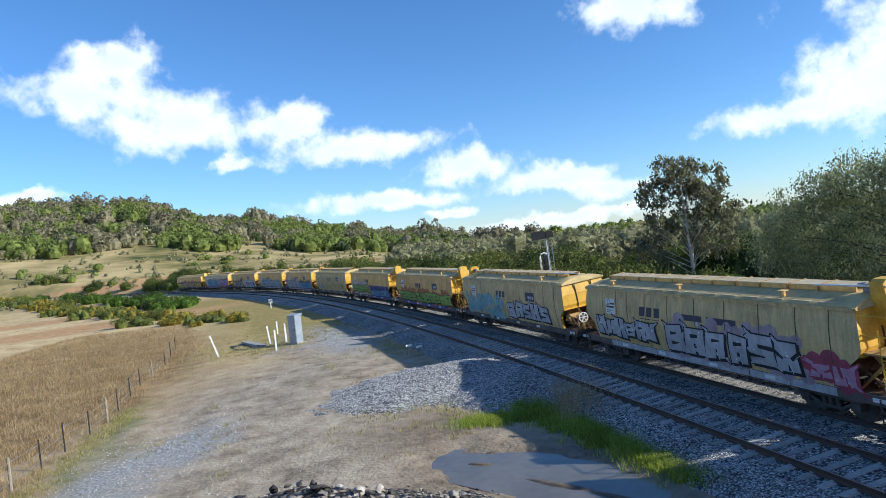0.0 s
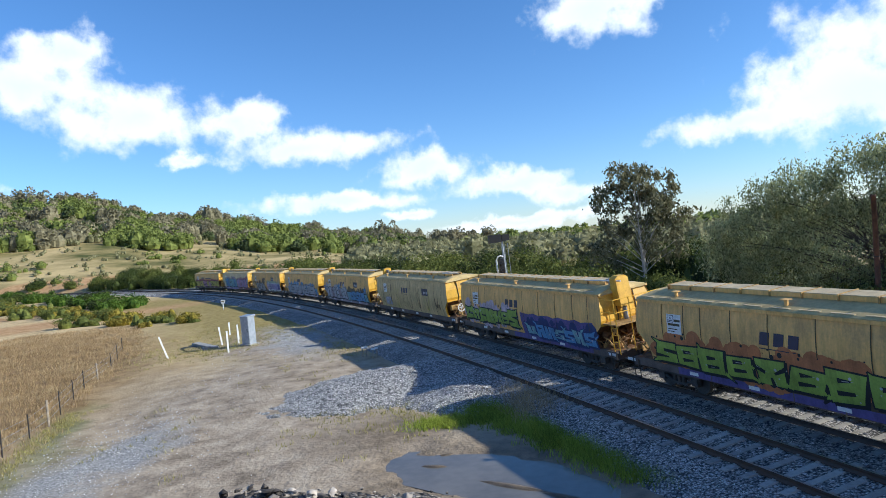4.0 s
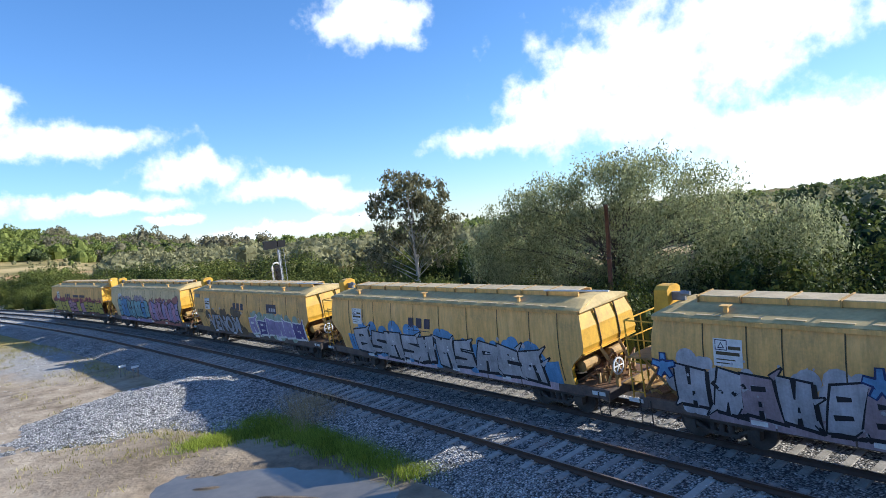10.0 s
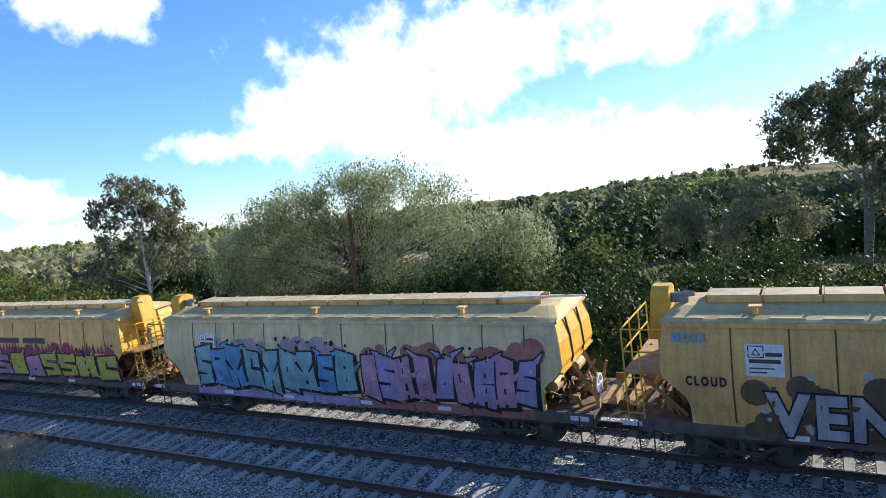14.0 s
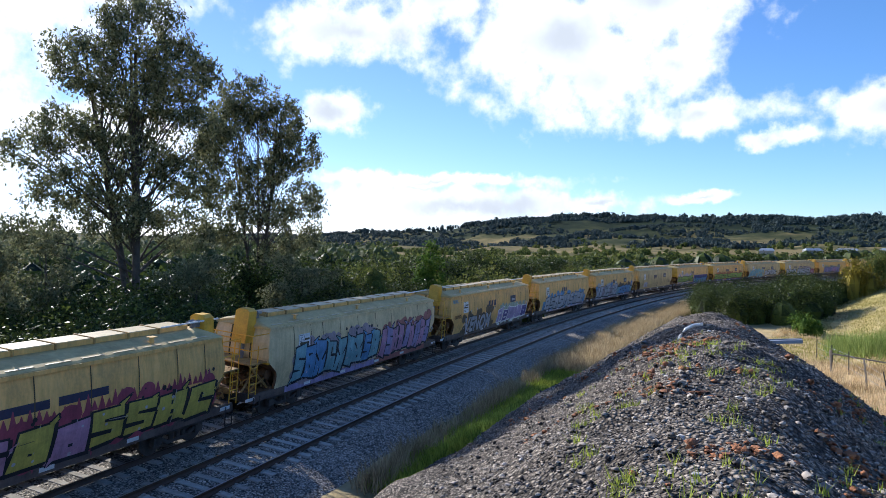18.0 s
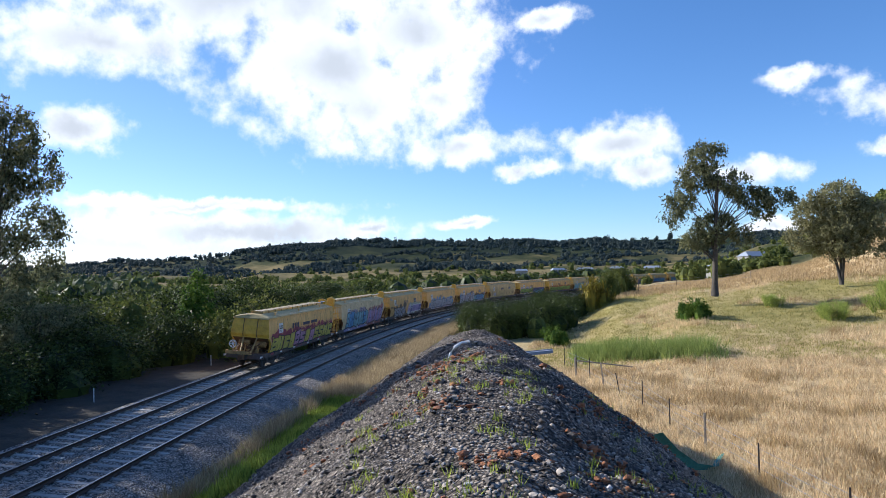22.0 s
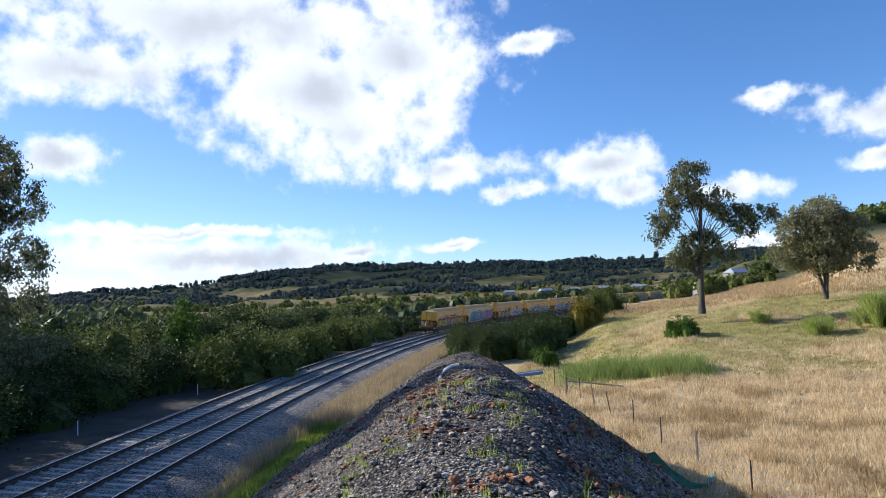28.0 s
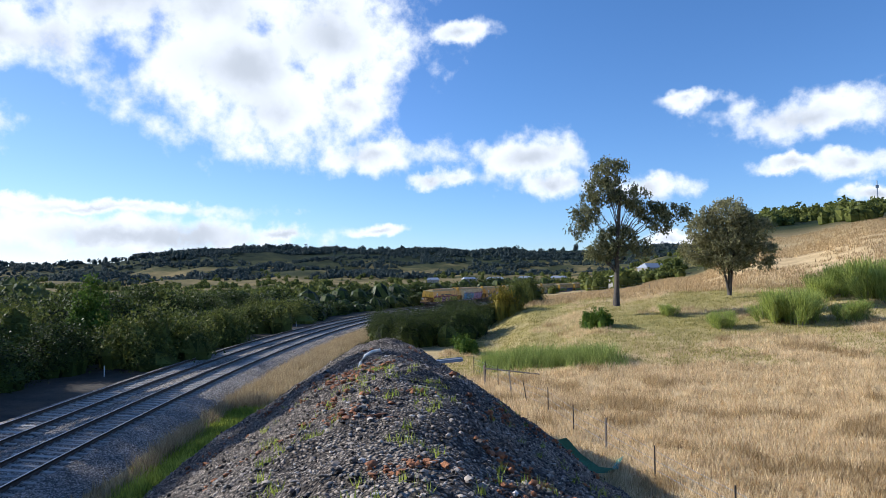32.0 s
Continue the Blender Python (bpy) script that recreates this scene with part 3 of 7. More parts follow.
def build_track():
    c = math.tan(CANT)
    z0 = 0.065 - 0.205
    cross = [(-3.6, -0.85), (-2.7, -0.5), (-1.6, z0 - 1.45 * c), (-0.75, z0 - 0.75 * c), (0.75, z0 + 0.75 * c), (1.35, z0 + 1.2 * c), (1.9, -0.22), (2.45, z0 - 1.4 * c),
             (SPACING - 0.75, z0 - 0.75 * c), (SPACING + 0.75, z0 + 0.75 * c), (SPACING + 1.5, z0 + 1.3 * c), (SPACING + 2.4, -0.4), (SPACING + 3.4, -0.8)]
    bed = new("ballast_bed", sweep("ballast_bed", cross, -560, 400, 2.0, 0.0, M_BALLAST, True))
    tagged(bed, "grey crushed stone ballast under two railway tracks", "ballast", kind="structure")
    head = [(-0.020, 0.0015), (0.026, 0.0015)]
    web = [(-0.03, 0.0), (-0.037, -0.006), (-0.036, -0.035), (-0.012, -0.05), (-0.012, -0.12), (-0.075, -0.15), (-0.075, -0.165), (0.075, -0.165), (0.075, -0.15), (0.012, -0.12), (0.012, -0.05), (0.036, -0.035), (0.037, -0.006), (0.03, 0.0), (-0.03, 0.0)]
    for name, off in (("railway_track", 0.0), ("railway_track", SPACING)):
        track = tagged(new(name), "canted standard-gauge railway track on concrete sleepers", "railway track", group="tracks", kind="structure")
        for side in (-0.75, 0.75):
            shift = [(a + side, z) for a, z in web]
            rail = part("rail", sweep("rail", shift, -560, 400, 2.0, off, M_RAIL, True, CANT), M_RAIL, track, "rusty steel rail")
            part("rail_head", sweep("rail_head", [(a + side, z) for a, z in head], -560, 400, 2.0, off, M_RAILTOP, False, CANT), M_RAILTOP, rail, "worn bright running surface")
        one = Shape()
        prof = [(-1.25, -0.10), (-0.9, -0.092), (-0.5, -0.115), (0.5, -0.115), (0.9, -0.092), (1.25, -0.10)]
        vs = []
        for a, z in prof:
            vs += [(a, -0.12, z - 0.11), (a, -0.10, z - 0.10 + 0.03), (a, 0.10, z - 0.10 + 0.03), (a, 0.12, z - 0.11)]
        fs = []
        for i in range(len(prof) - 1):
            for k in range(3):
                fs.append((i * 4 + k, i * 4 + k + 1, i * 4 + k + 5, i * 4 + k + 4))
        fs += [(3, 2, 1, 0), tuple(len(vs) - 4 + k for k in range(4))]
        one.add(vs, fs)
        for sx in (-0.75, 0.75):
            for dxx in (-0.1, 0.1):
                one.box(sx + dxx - 0.03, sx + dxx + 0.03, -0.05, 0.05, -0.17, -0.135)
        me = one.mesh("sleeper", M_SLEEPER)
        rest_v, rest_f = [], []
        base_v = np.array(one.v)
        n = 0
        for s in np.arange(-330, 260, 0.62):
            x, y, h = line(s, off)
            m = pose(x, y, 0.75 * math.sin(CANT), 0, 0, math.degrees(h) + random.uniform(-0.6, 0.6)) @ pose(random.uniform(-0.03, 0.03), 0, random.uniform(-0.01, 0.006), 0, -math.degrees(CANT), 0)
            if (off == 0 and -62 < s < 62 and n < 200) or (off > 0 and -78 < s < -16 and n < 100):
                ob = new("sleeper", me)
                ob.parent, ob.matrix_world = track, m
                n += 1
            else:
                a = np.array(m)
                o = len(rest_v)
                rest_v.extend((base_v[:24] @ a[:3, :3].T + a[:3, 3]).tolist())
                rest_f.extend([tuple(i + o for i in f) for f in fs])
        far = Shape().add(rest_v, rest_f)
        ob = part("far_sleepers", far, M_SLEEPER, track)
        ob["kind"] = "stuff"
    # Dark strip reaches under the hedge, over the ground that it shades.
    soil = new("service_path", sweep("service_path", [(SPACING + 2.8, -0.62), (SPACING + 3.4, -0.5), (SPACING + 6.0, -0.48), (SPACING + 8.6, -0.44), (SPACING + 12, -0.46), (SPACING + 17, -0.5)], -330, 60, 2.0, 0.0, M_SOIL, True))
    tagged(soil, "soil service path between track and hedge, darkened for the hedge's shadow", "path", kind="structure")
    return bed


build_track()


# ---------------------------------------------------------------- the stockpile the camera stands on
CREST = [(-2.6, 5.6, 4.5), (-0.9, 3.7, 5.33), (0.0, 0.0, 5.05), (1.2, -5.0, 4.98), (2.5, -10.0, 4.86), (4.4, -18.0, 4.45), (6.6, -27.0, 4.0), (7.3, -30.0, 3.3)]


def crest_at(x, y):
    best = (9e9, 0, 0)
    for (x0, y0, z0), (x1, y1, z1) in zip(CREST[:-1], CREST[1:]):
        ux, uy = x1 - x0, y1 - y0
        k = min(1, max(0, ((x - x0) * ux + (y - y0) * uy) / (ux * ux + uy * uy)))
        d = math.hypot(x - x0 - k * ux, y - y0 - k * uy)
        if d < best[0]:
            best = (d, z0 + k * (z1 - z0), (x - x0) * uy - (y - y0) * ux)
    return best


def pile_z(x, y):
    d, top, side = crest_at(x, y)
    d += 0.5 * fbm(x, y, 4.0, 5.0)
    z = top - (0.72 if side > 0 else 0.66) * (math.sqrt(d * d + 0.9) - 0.95) if d > 0 else top
    z += 0.12 * fbm(x, y, 1.3, 9.0) + 0.075 * fbm(x, y, 0.4, 2.0)
    return max(z, -1.2)


def build_pile():
    step = 0.2
    xs, ys = np.arange(-12, 18, step), np.arange(-41, 16, step)
    z = np.array([[pile_z(x, y) for x in xs] for y in ys])
    X, Y = np.meshgrid(xs, ys)
    verts = np.stack([X, Y, z], -1).reshape(-1, 3)
    n = len(xs)
    i, k = np.meshgrid(np.arange(len(ys) - 1), np.arange(n - 1), indexing="ij")
    q = np.stack([i * n + k, i * n + k + 1, (i + 1) * n + k + 1, (i + 1) * n + k], -1).reshape(-1, 4)
    keep = z.reshape(-1)[q].max(1) > -1.0
    ob = new("gravel_stockpile", array_mesh("gravel_stockpile", verts, q[keep], M_DIRT, True))
    return tagged(ob, "long dark stockpile of earthy gravel and rubble", "gravel heap", kind="structure")


build_pile()

# ---------------------------------------------------------------- grain wagons
PITCH = 17.24
M_YELLOW = surface("weathered_yellow_paint", shades((0.56, 0.34, 0.125), (0.96, 0.60, 0.22), (0.87, 0.51, 0.15)), 0.8, 0.55, 0.1, fine=14, depth=0.01, random_tint=0.25)


def streaks(m, low=0.5, across=4.0, along=0.22):
    """Rain-washed grime: thin vertical runs over the paint."""
    nt = m.node_tree
    L = nt.links.new
    b = nt.nodes["Principled BSDF"]
    src = b.inputs["Base Color"].links[0].from_socket
    mp = nt.nodes.new("ShaderNodeMapping")
    mp.inputs["Scale"].default_value = (across, across, along)
    L(nt.nodes.new("ShaderNodeTexCoord").outputs["Object"], mp.inputs["Vector"])
    n = nt.nodes.new("ShaderNodeTexNoise")
    n.inputs["Scale"].default_value, n.inputs["Detail"].default_value, n.inputs["Roughness"].default_value = 1.6, 7, 0.7
    L(mp.outputs[0], n.inputs["Vector"])
    r = nt.nodes.new("ShaderNodeMapRange")
    r.inputs[1].default_value, r.inputs[2].default_value, r.inputs[3].default_value, r.inputs[4].default_value = 0.34, 0.6, low, 1.0
    L(n.outputs["Fac"], r.inputs[0])
    mx = nt.nodes.new("ShaderNodeMix")
    mx.data_type, mx.blend_type = "RGBA", "MULTIPLY"
    mx.inputs["Factor"].default_value = 1.0
    L(src, mx.inputs["A"]), L(r.outputs[0], mx.inputs["B"])
    L(mx.outputs["Result"], b.inputs["Base Color"])


streaks(M_YELLOW, 0.72)
M_BRIGHT = surface("bright_yellow_paint", shades((0.48, 0.25, 0.025), (0.90, 0.53, 0.05)), 1.5, 0.5, 0.1, fine=14, depth=0.01)
M_ROOF = surface("dusty_roof", shades((0.33, 0.235, 0.09), (0.72, 0.54, 0.24)), 1.2, 0.75, 0.1, fine=9, depth=0.01)
M_BOARD = surface("pale_walkway_panel", shades((0.36, 0.27, 0.13), (0.72, 0.57, 0.33)), 2.5, 0.5, 0.1, depth=0.01)
M_UNDER = surface("grimy_underframe", shades((0.025, 0.022, 0.02), (0.11, 0.095, 0.08)), 2.0, 0.8, 0.2)
M_SILL = surface("grey_sill_paint", shades((0.05, 0.04, 0.038), (0.20, 0.15, 0.12)), 1.5, 0.7, 0.1)
M_RUST = surface("rusty_steel", shades((0.07, 0.035, 0.02), (0.30, 0.16, 0.07)), 3.0, 0.8, 0.2)
# Yellow paint paled to cream: the low sun's glare put into the colour.
M_GLARED = surface("glare_paled_yellow_paint", shades((0.46, 0.36, 0.19), (0.86, 0.70, 0.42), (0.74, 0.58, 0.31)), 0.8, 0.55, 0.1, fine=14, depth=0.01)
M_BUFF = surface("dirty_buff_paint", shades((0.36, 0.265, 0.12), (0.82, 0.60, 0.28), (0.66, 0.485, 0.215)), 0.7, 0.6, 0.1, fine=14, depth=0.01)
streaks(M_GLARED, 0.78)
streaks(M_BUFF, 0.68)
M_STRUT = surface("rust_stained_yellow_steel", shades((0.16, 0.085, 0.03), (0.62, 0.39, 0.11), (0.40, 0.245, 0.085)), 2.6, 0.7, 0.2, fine=16, depth=0.01)
M_GREYSTEEL = plain("grey_steel", (0.22, 0.23, 0.25), 0.5, 0.4)
M_SEAM = plain("dark_seam", (0.10, 0.075, 0.035), 0.8)
M_WHITE = plain("white_paint", (0.72, 0.72, 0.70), 0.5)
M_NAVY = plain("navy_lettering_paint", (0.035, 0.035, 0.07), 0.5)
SIDE = [(1.25, 3.42), (1.29, 3.2), (1.36, 2.85), (1.41, 2.3), (1.40, 1.7), (1.33, 1.25), (1.285, 1.06), (1.27, 0.96)]


def side_y(z):
    """Half width of the body at a height, on the side wall."""
    return float(np.interp(z, [p[1] for p in SIDE][::-1], [p[0] for p in SIDE][::-1]))


def end_x(z):
    """Half length of the body at a height."""
    return float(np.interp(z, [0.9, 1.45, 1.7, 1.95, 2.1, 2.3, 2.9, 3.42, 3.66], [6.85, 6.85, 6.93, 7.22, 7.40, 7.47, 7.43, 7.33, 7.0]))


def wall_point(x, z, off):
    return (x, -(side_y(z) + off), z)


def paint_quad(shape, pts, off):
    """A painted four-sided patch on the near side wall, bent to its bulge."""
    a, b, c, d = [np.array(p, float) for p in pts]
    rows = int((max(p[1] for p in pts) - min(p[1] for p in pts)) / 0.22) + 1
    vs, fs = [], []
    for i in range(rows + 1):
        k = i / rows
        l, r = a + (d - a) * k, b + (c - b) * k
        vs += [wall_point(l[0], min(3.38, max(0.8, l[1])), off), wall_point(r[0], min(3.38, max(0.8, r[1])), off)]
    for i in range(rows):
        fs.append((2 * i, 2 * i + 1, 2 * i + 3, 2 * i + 2))
    shape.add(vs, fs)


def paint_disc(shape, x, z, r, off, n=12, squash=1.0):
    z = min(3.2, max(0.95, z))
    ring = [(x + r * math.cos(2 * math.pi * k / n), min(3.38, max(0.8, z + squash * r * math.sin(2 * math.pi * k / n)))) for k in range(n)]
    vs = [wall_point(x, z, off)] + [wall_point(px, pz, off) for px, pz in ring]
    shape.add(vs, [(0, 1 + k, 1 + (k + 1) % n) for k in range(n)])


def stroke(shape, p, q, w, off, taper=0.8):
    p, q = Vector(p), Vector(q)
    d = (q - p).normalized()
    n = Vector((-d.y, d.x)) * w / 2
    p, q = p - d * w * 0.25, q + d * w * 0.25
    paint_quad(shape, [p - n, q - n * taper, q + n * taper, p + n], off)


CUTS = [(((0.5, 1.02), (0.48, 0.62)), ((0.5, -0.02), (0.55, 0.38))), (((0.34, 0.68), (0.66, 0.7)), ((0.5, -0.02), (0.5, 0.36))), (((1.0, 0.62), (0.42, 0.66)), ((0.0, 0.34), (0.6, 0.32))),
        (((0.3, 0.3), (0.7, 0.34)), ((0.34, 0.7), (0.62, 0.72))), (((0.5, 1.02), (0.5, 0.36)),), (((1.0, 0.5), (0.45, 0.52)), ((0.48, 0.52), (0.48, 0.76))),
        (((0.34, 1.02), (0.42, 0.5)), ((0.68, -0.02), (0.6, 0.5))), (((0.0, 0.7), (0.3, 0.5)), ((1.0, 0.72), (0.68, 0.5)), ((0.5, -0.02), (0.5, 0.25)))]


def graffiti(wagon, rnd, x0, x1, z0, z1, fill, edge, back, letters, weight=0.3, drip=False):
    """A sprayed piece: a clouded background, heavy outlines and filled letters that interlock."""
    bg = Shape()
    if back is not None:
        n = int((x1 - x0) * 9)
        for i in range(n):
            x = x0 + (x1 - x0) * (i + rnd.random()) / n
            paint_disc(bg, x, rnd.uniform(z0, z1 + 0.15), rnd.uniform(0.16, 0.38), 0.012 + 0.0004 * (i % 5))
            if drip and i % 2 == 0:
                h = rnd.uniform(0.2, 0.5)
                paint_quad(bg, [(x - 0.12, z1), (x + 0.12, z1), (x + 0.01, z1 + h), (x - 0.01, z1 + h)], 0.014)
        part("graffiti_background", bg, back, wagon, "sprayed colour cloud")["kind"] = "stuff"
    if back is not None:
        dots = Shape()
        for i in range(int((x1 - x0) * 5)):
            paint_disc(dots, rnd.uniform(x0, x1), rnd.uniform(z0, z1 + 0.35), 0.02 + 0.07 * rnd.random() ** 2, 0.0165 + 0.0003 * (i % 4), 8)
        part("graffiti_background", dots, M_PALE if rnd.random() < 0.6 else edge, wagon, "spattered paint dots")["kind"] = "stuff"
    w = (x1 - x0) / letters
    for i in range(letters):
        lean, th = rnd.uniform(-0.05, 0.22), weight
        lo, hi = z0 + rnd.uniform(0, 0.14), z1 - rnd.uniform(0, 0.16)
        xl, xr = x0 + (i + rnd.uniform(-0.06, 0.04)) * w, x0 + (i + 0.95 + rnd.uniform(-0.04, 0.04)) * w
        d = 0.0006 * (i % 4)
        out, fl, sh, ink = Shape(), Shape(), Shape(), Shape()
        if weight < 0.15:
            for p, q in CUTS[i % len(CUTS)]:
                stroke(fl, (xl + (xr - xl) * p[0], lo + (hi - lo) * p[1]), (xl + (xr - xl) * q[0], lo + (hi - lo) * q[1]), weight, 0.024 + d, 0.6)
            part("graffiti_letter", fl, fill, wagon, "thin sprayed scribble")
            continue

        def at(px, pz):
            return (xl + (xr - xl) * px + lean * pz, lo + (hi - lo) * pz)

        j = [rnd.uniform(-0.1, 0.1) for _ in range(8)]
        block = [at(0.02 + j[0], j[1] * 0.6), at(0.98 + j[2], j[3]), at(0.96 + j[4], 1 + j[5]), at(0.04 + j[6], 1 + j[7])]
        g = 0.055
        paint_quad(out, [(block[0][0] - g, block[0][1] - g), (block[1][0] + g, block[1][1] - g), (block[2][0] + g, block[2][1] + g), (block[3][0] - g, block[3][1] + g)], 0.018 + d)
        paint_quad(out, [(block[0][0] + g, block[0][1] - 2 * g), (block[1][0] + 2.2 * g, block[1][1] - 2 * g), (block[2][0] + 2.2 * g, block[2][1]), (block[3][0] + g, block[3][1])], 0.0175 + d)
        paint_quad(fl, block, 0.024 + d)
        for spur in range(2):
            px, pz = rnd.choice(((0.9, 1.0), (0.1, 1.0), (0.95, 0.1), (0.05, 0.1), (1.0, 0.6)))
            p = at(px, pz)
            q = (p[0] + rnd.uniform(0.1, 0.34) * (1 if px > 0.5 else -1), p[1] + rnd.uniform(0.08, 0.26) * (1 if pz > 0.5 else -1))
            stroke(out, p, q, 0.24, 0.0185 + d, 0.3)
            stroke(fl, p, (p[0] + (q[0] - p[0]) * 0.8, p[1] + (q[1] - p[1]) * 0.8), 0.15, 0.0246 + d, 0.2)
        for p, q in CUTS[rnd.randrange(len(CUTS))]:
            stroke(ink, at(*p), at(*q), min(0.15, w * 0.16), 0.0285 + d, rnd.uniform(0.2, 0.9))
            m, n = at(p[0] + 0.09, p[1]), at(q[0] + 0.09, q[1])
            stroke(sh, m, n, 0.025, 0.0275 + d, 0.4)
        for _ in range(2):
            p = at(rnd.uniform(0.15, 0.85), rnd.uniform(0.1, 0.9))
            paint_disc(sh, p[0], p[1], rnd.uniform(0.02, 0.06), 0.027 + d, 8)
        letter = part("graffiti_letter", fl, fill if rnd.random() < 0.6 else SECOND.get(fill.name, fill), wagon, "sprayed graffiti letter")
        part("outline", out, edge, letter)
        part("inner_line", ink, edge, letter)["kind"] = "stuff"
        if sh.v:
            part("highlight", sh, M_PALE if fill is not M_SILVER else M_WHITE, letter)["kind"] = "stuff"


def lettering(wagon, text, x0, z0, z1, fill, edge, squeeze=1.0, bold=0.03, rise=0.0):
    """Words sprayed on the near side, letter by letter, with an outline behind each."""
    x = x0
    for ch in text:
        done = []
        for fat, off in ((bold + 0.045 * min(1.0, z1 - z0), 0.028), (bold, 0.036)):
            fc = bpy.data.curves.new("letter", "FONT")
            fc.body, fc.size, fc.offset, fc.resolution_u = ch, 1.0, fat / (z1 - z0) * 0.75, 3
            tmp = bpy.data.objects.new("letter", fc)
            me = bpy.data.meshes.new_from_object(tmp)
            bpy.data.objects.remove(tmp)
            co = np.array([v.co[:] for v in me.vertices])
            wide = co[:, 0].max() * squeeze * (z1 - z0)
            for v, c in zip(me.vertices, co):
                v.co = wall_point(x + c[0] * squeeze * (z1 - z0), z0 + (z1 - z0) * c[1] * 1.35, off)
            me.materials.clear()
            me.materials.append(edge if not done else fill)
            done.append(me)
        letter = part("graffiti_letter", done[1], fill, wagon, "sprayed graffiti letter")
        part("outline", done[0], edge, letter)
        x += wide + 0.05
    return x


def spray(name, c):
    m = surface("spray_" + name, shades(tuple(v * 0.55 for v in c), tuple(min(1, v * 1.25) for v in c)), 1.6, 0.6, 0.0)
    streaks(m, 0.75)
    return m


M_PALE = spray("pale", (0.55, 0.55, 0.58))
M_SILVER = spray("silver", (0.50, 0.50, 0.52))
M_BLACK = spray("black", (0.02, 0.02, 0.025))
M_TEAL = spray("teal", (0.26, 0.47, 0.50))
M_LILAC = spray("lilac", (0.40, 0.33, 0.54))
M_PURPLE = spray("purple", (0.13, 0.10, 0.28))
M_MINT = spray("mint", (0.40, 0.48, 0.36))
M_SKY = spray("sky_blue", (0.16, 0.36, 0.62))
M_MAROON = spray("maroon", (0.36, 0.07, 0.11))
M_LEMON = spray("lemon", (0.62, 0.52, 0.10))
M_PINK = spray("pink", (0.55, 0.30, 0.42))
M_BLUE = spray("deep_blue", (0.03, 0.05, 0.17))
M_LIME = spray("lime", (0.36, 0.48, 0.08))
M_MAUVE = spray("mauve_haze", (0.42, 0.33, 0.36))
M_BLUSH = spray("blush_white", (0.62, 0.50, 0.55))
M_ORANGE = spray("orange", (0.55, 0.20, 0.07))
M_HAZE = spray("red_haze", (0.42, 0.16, 0.13))
M_BROWN = spray("brown_haze", (0.16, 0.11, 0.06))

SECOND = {M_TEAL.name: M_SKY, M_LILAC.name: M_PINK, M_SILVER.name: M_PALE, M_PALE.name: M_MAUVE, M_LEMON.name: M_PINK, M_PURPLE.name: M_LILAC, M_SKY.name: M_TEAL}


def build_bogie(wagon, x):
    b = part("bogie", Shape().box(x - 0.35, x + 0.35, -0.95, 0.95, 0.55, 0.82), M_UNDER, wagon, "three-piece freight bogie")
    for sy in (-1.02, 1.02):
        s = Shape()
        s.box(x - 1.15, x + 1.15, sy - 0.07, sy + 0.07, 0.62, 0.78)
        s.box(x - 0.5, x + 0.5, sy - 0.07, sy + 0.07, 0.30, 0.40)
        for d in (-1, 1):
            s.tube([(x + d * 1.0, sy, 0.66), (x + d * 0.45, sy, 0.36)], 0.07, 6)
            s.box(x + d * 0.88 - 0.16, x + d * 0.88 + 0.16, sy - 0.1, sy + 0.1, 0.36, 0.62)
        for d in (-0.25, 0.0, 0.25):
            s.tube([(x + d, sy, 0.4), (x + d, sy, 0.62)], 0.085, 8)
        part("side_frame", s, M_UNDER, b)
    for d in (-0.88, 0.88):
        w = Shape().tube([(x + d, -0.9, 0.45), (x + d, 0.9, 0.45)], 0.075, 8)
        for sy in (-0.75, 0.75):
            w.disc((x + d, sy, 0.45), 0.45, 0.13, 22)
        part("wheelset", w, M_UNDER, b, "steel wheels with dull worn treads")


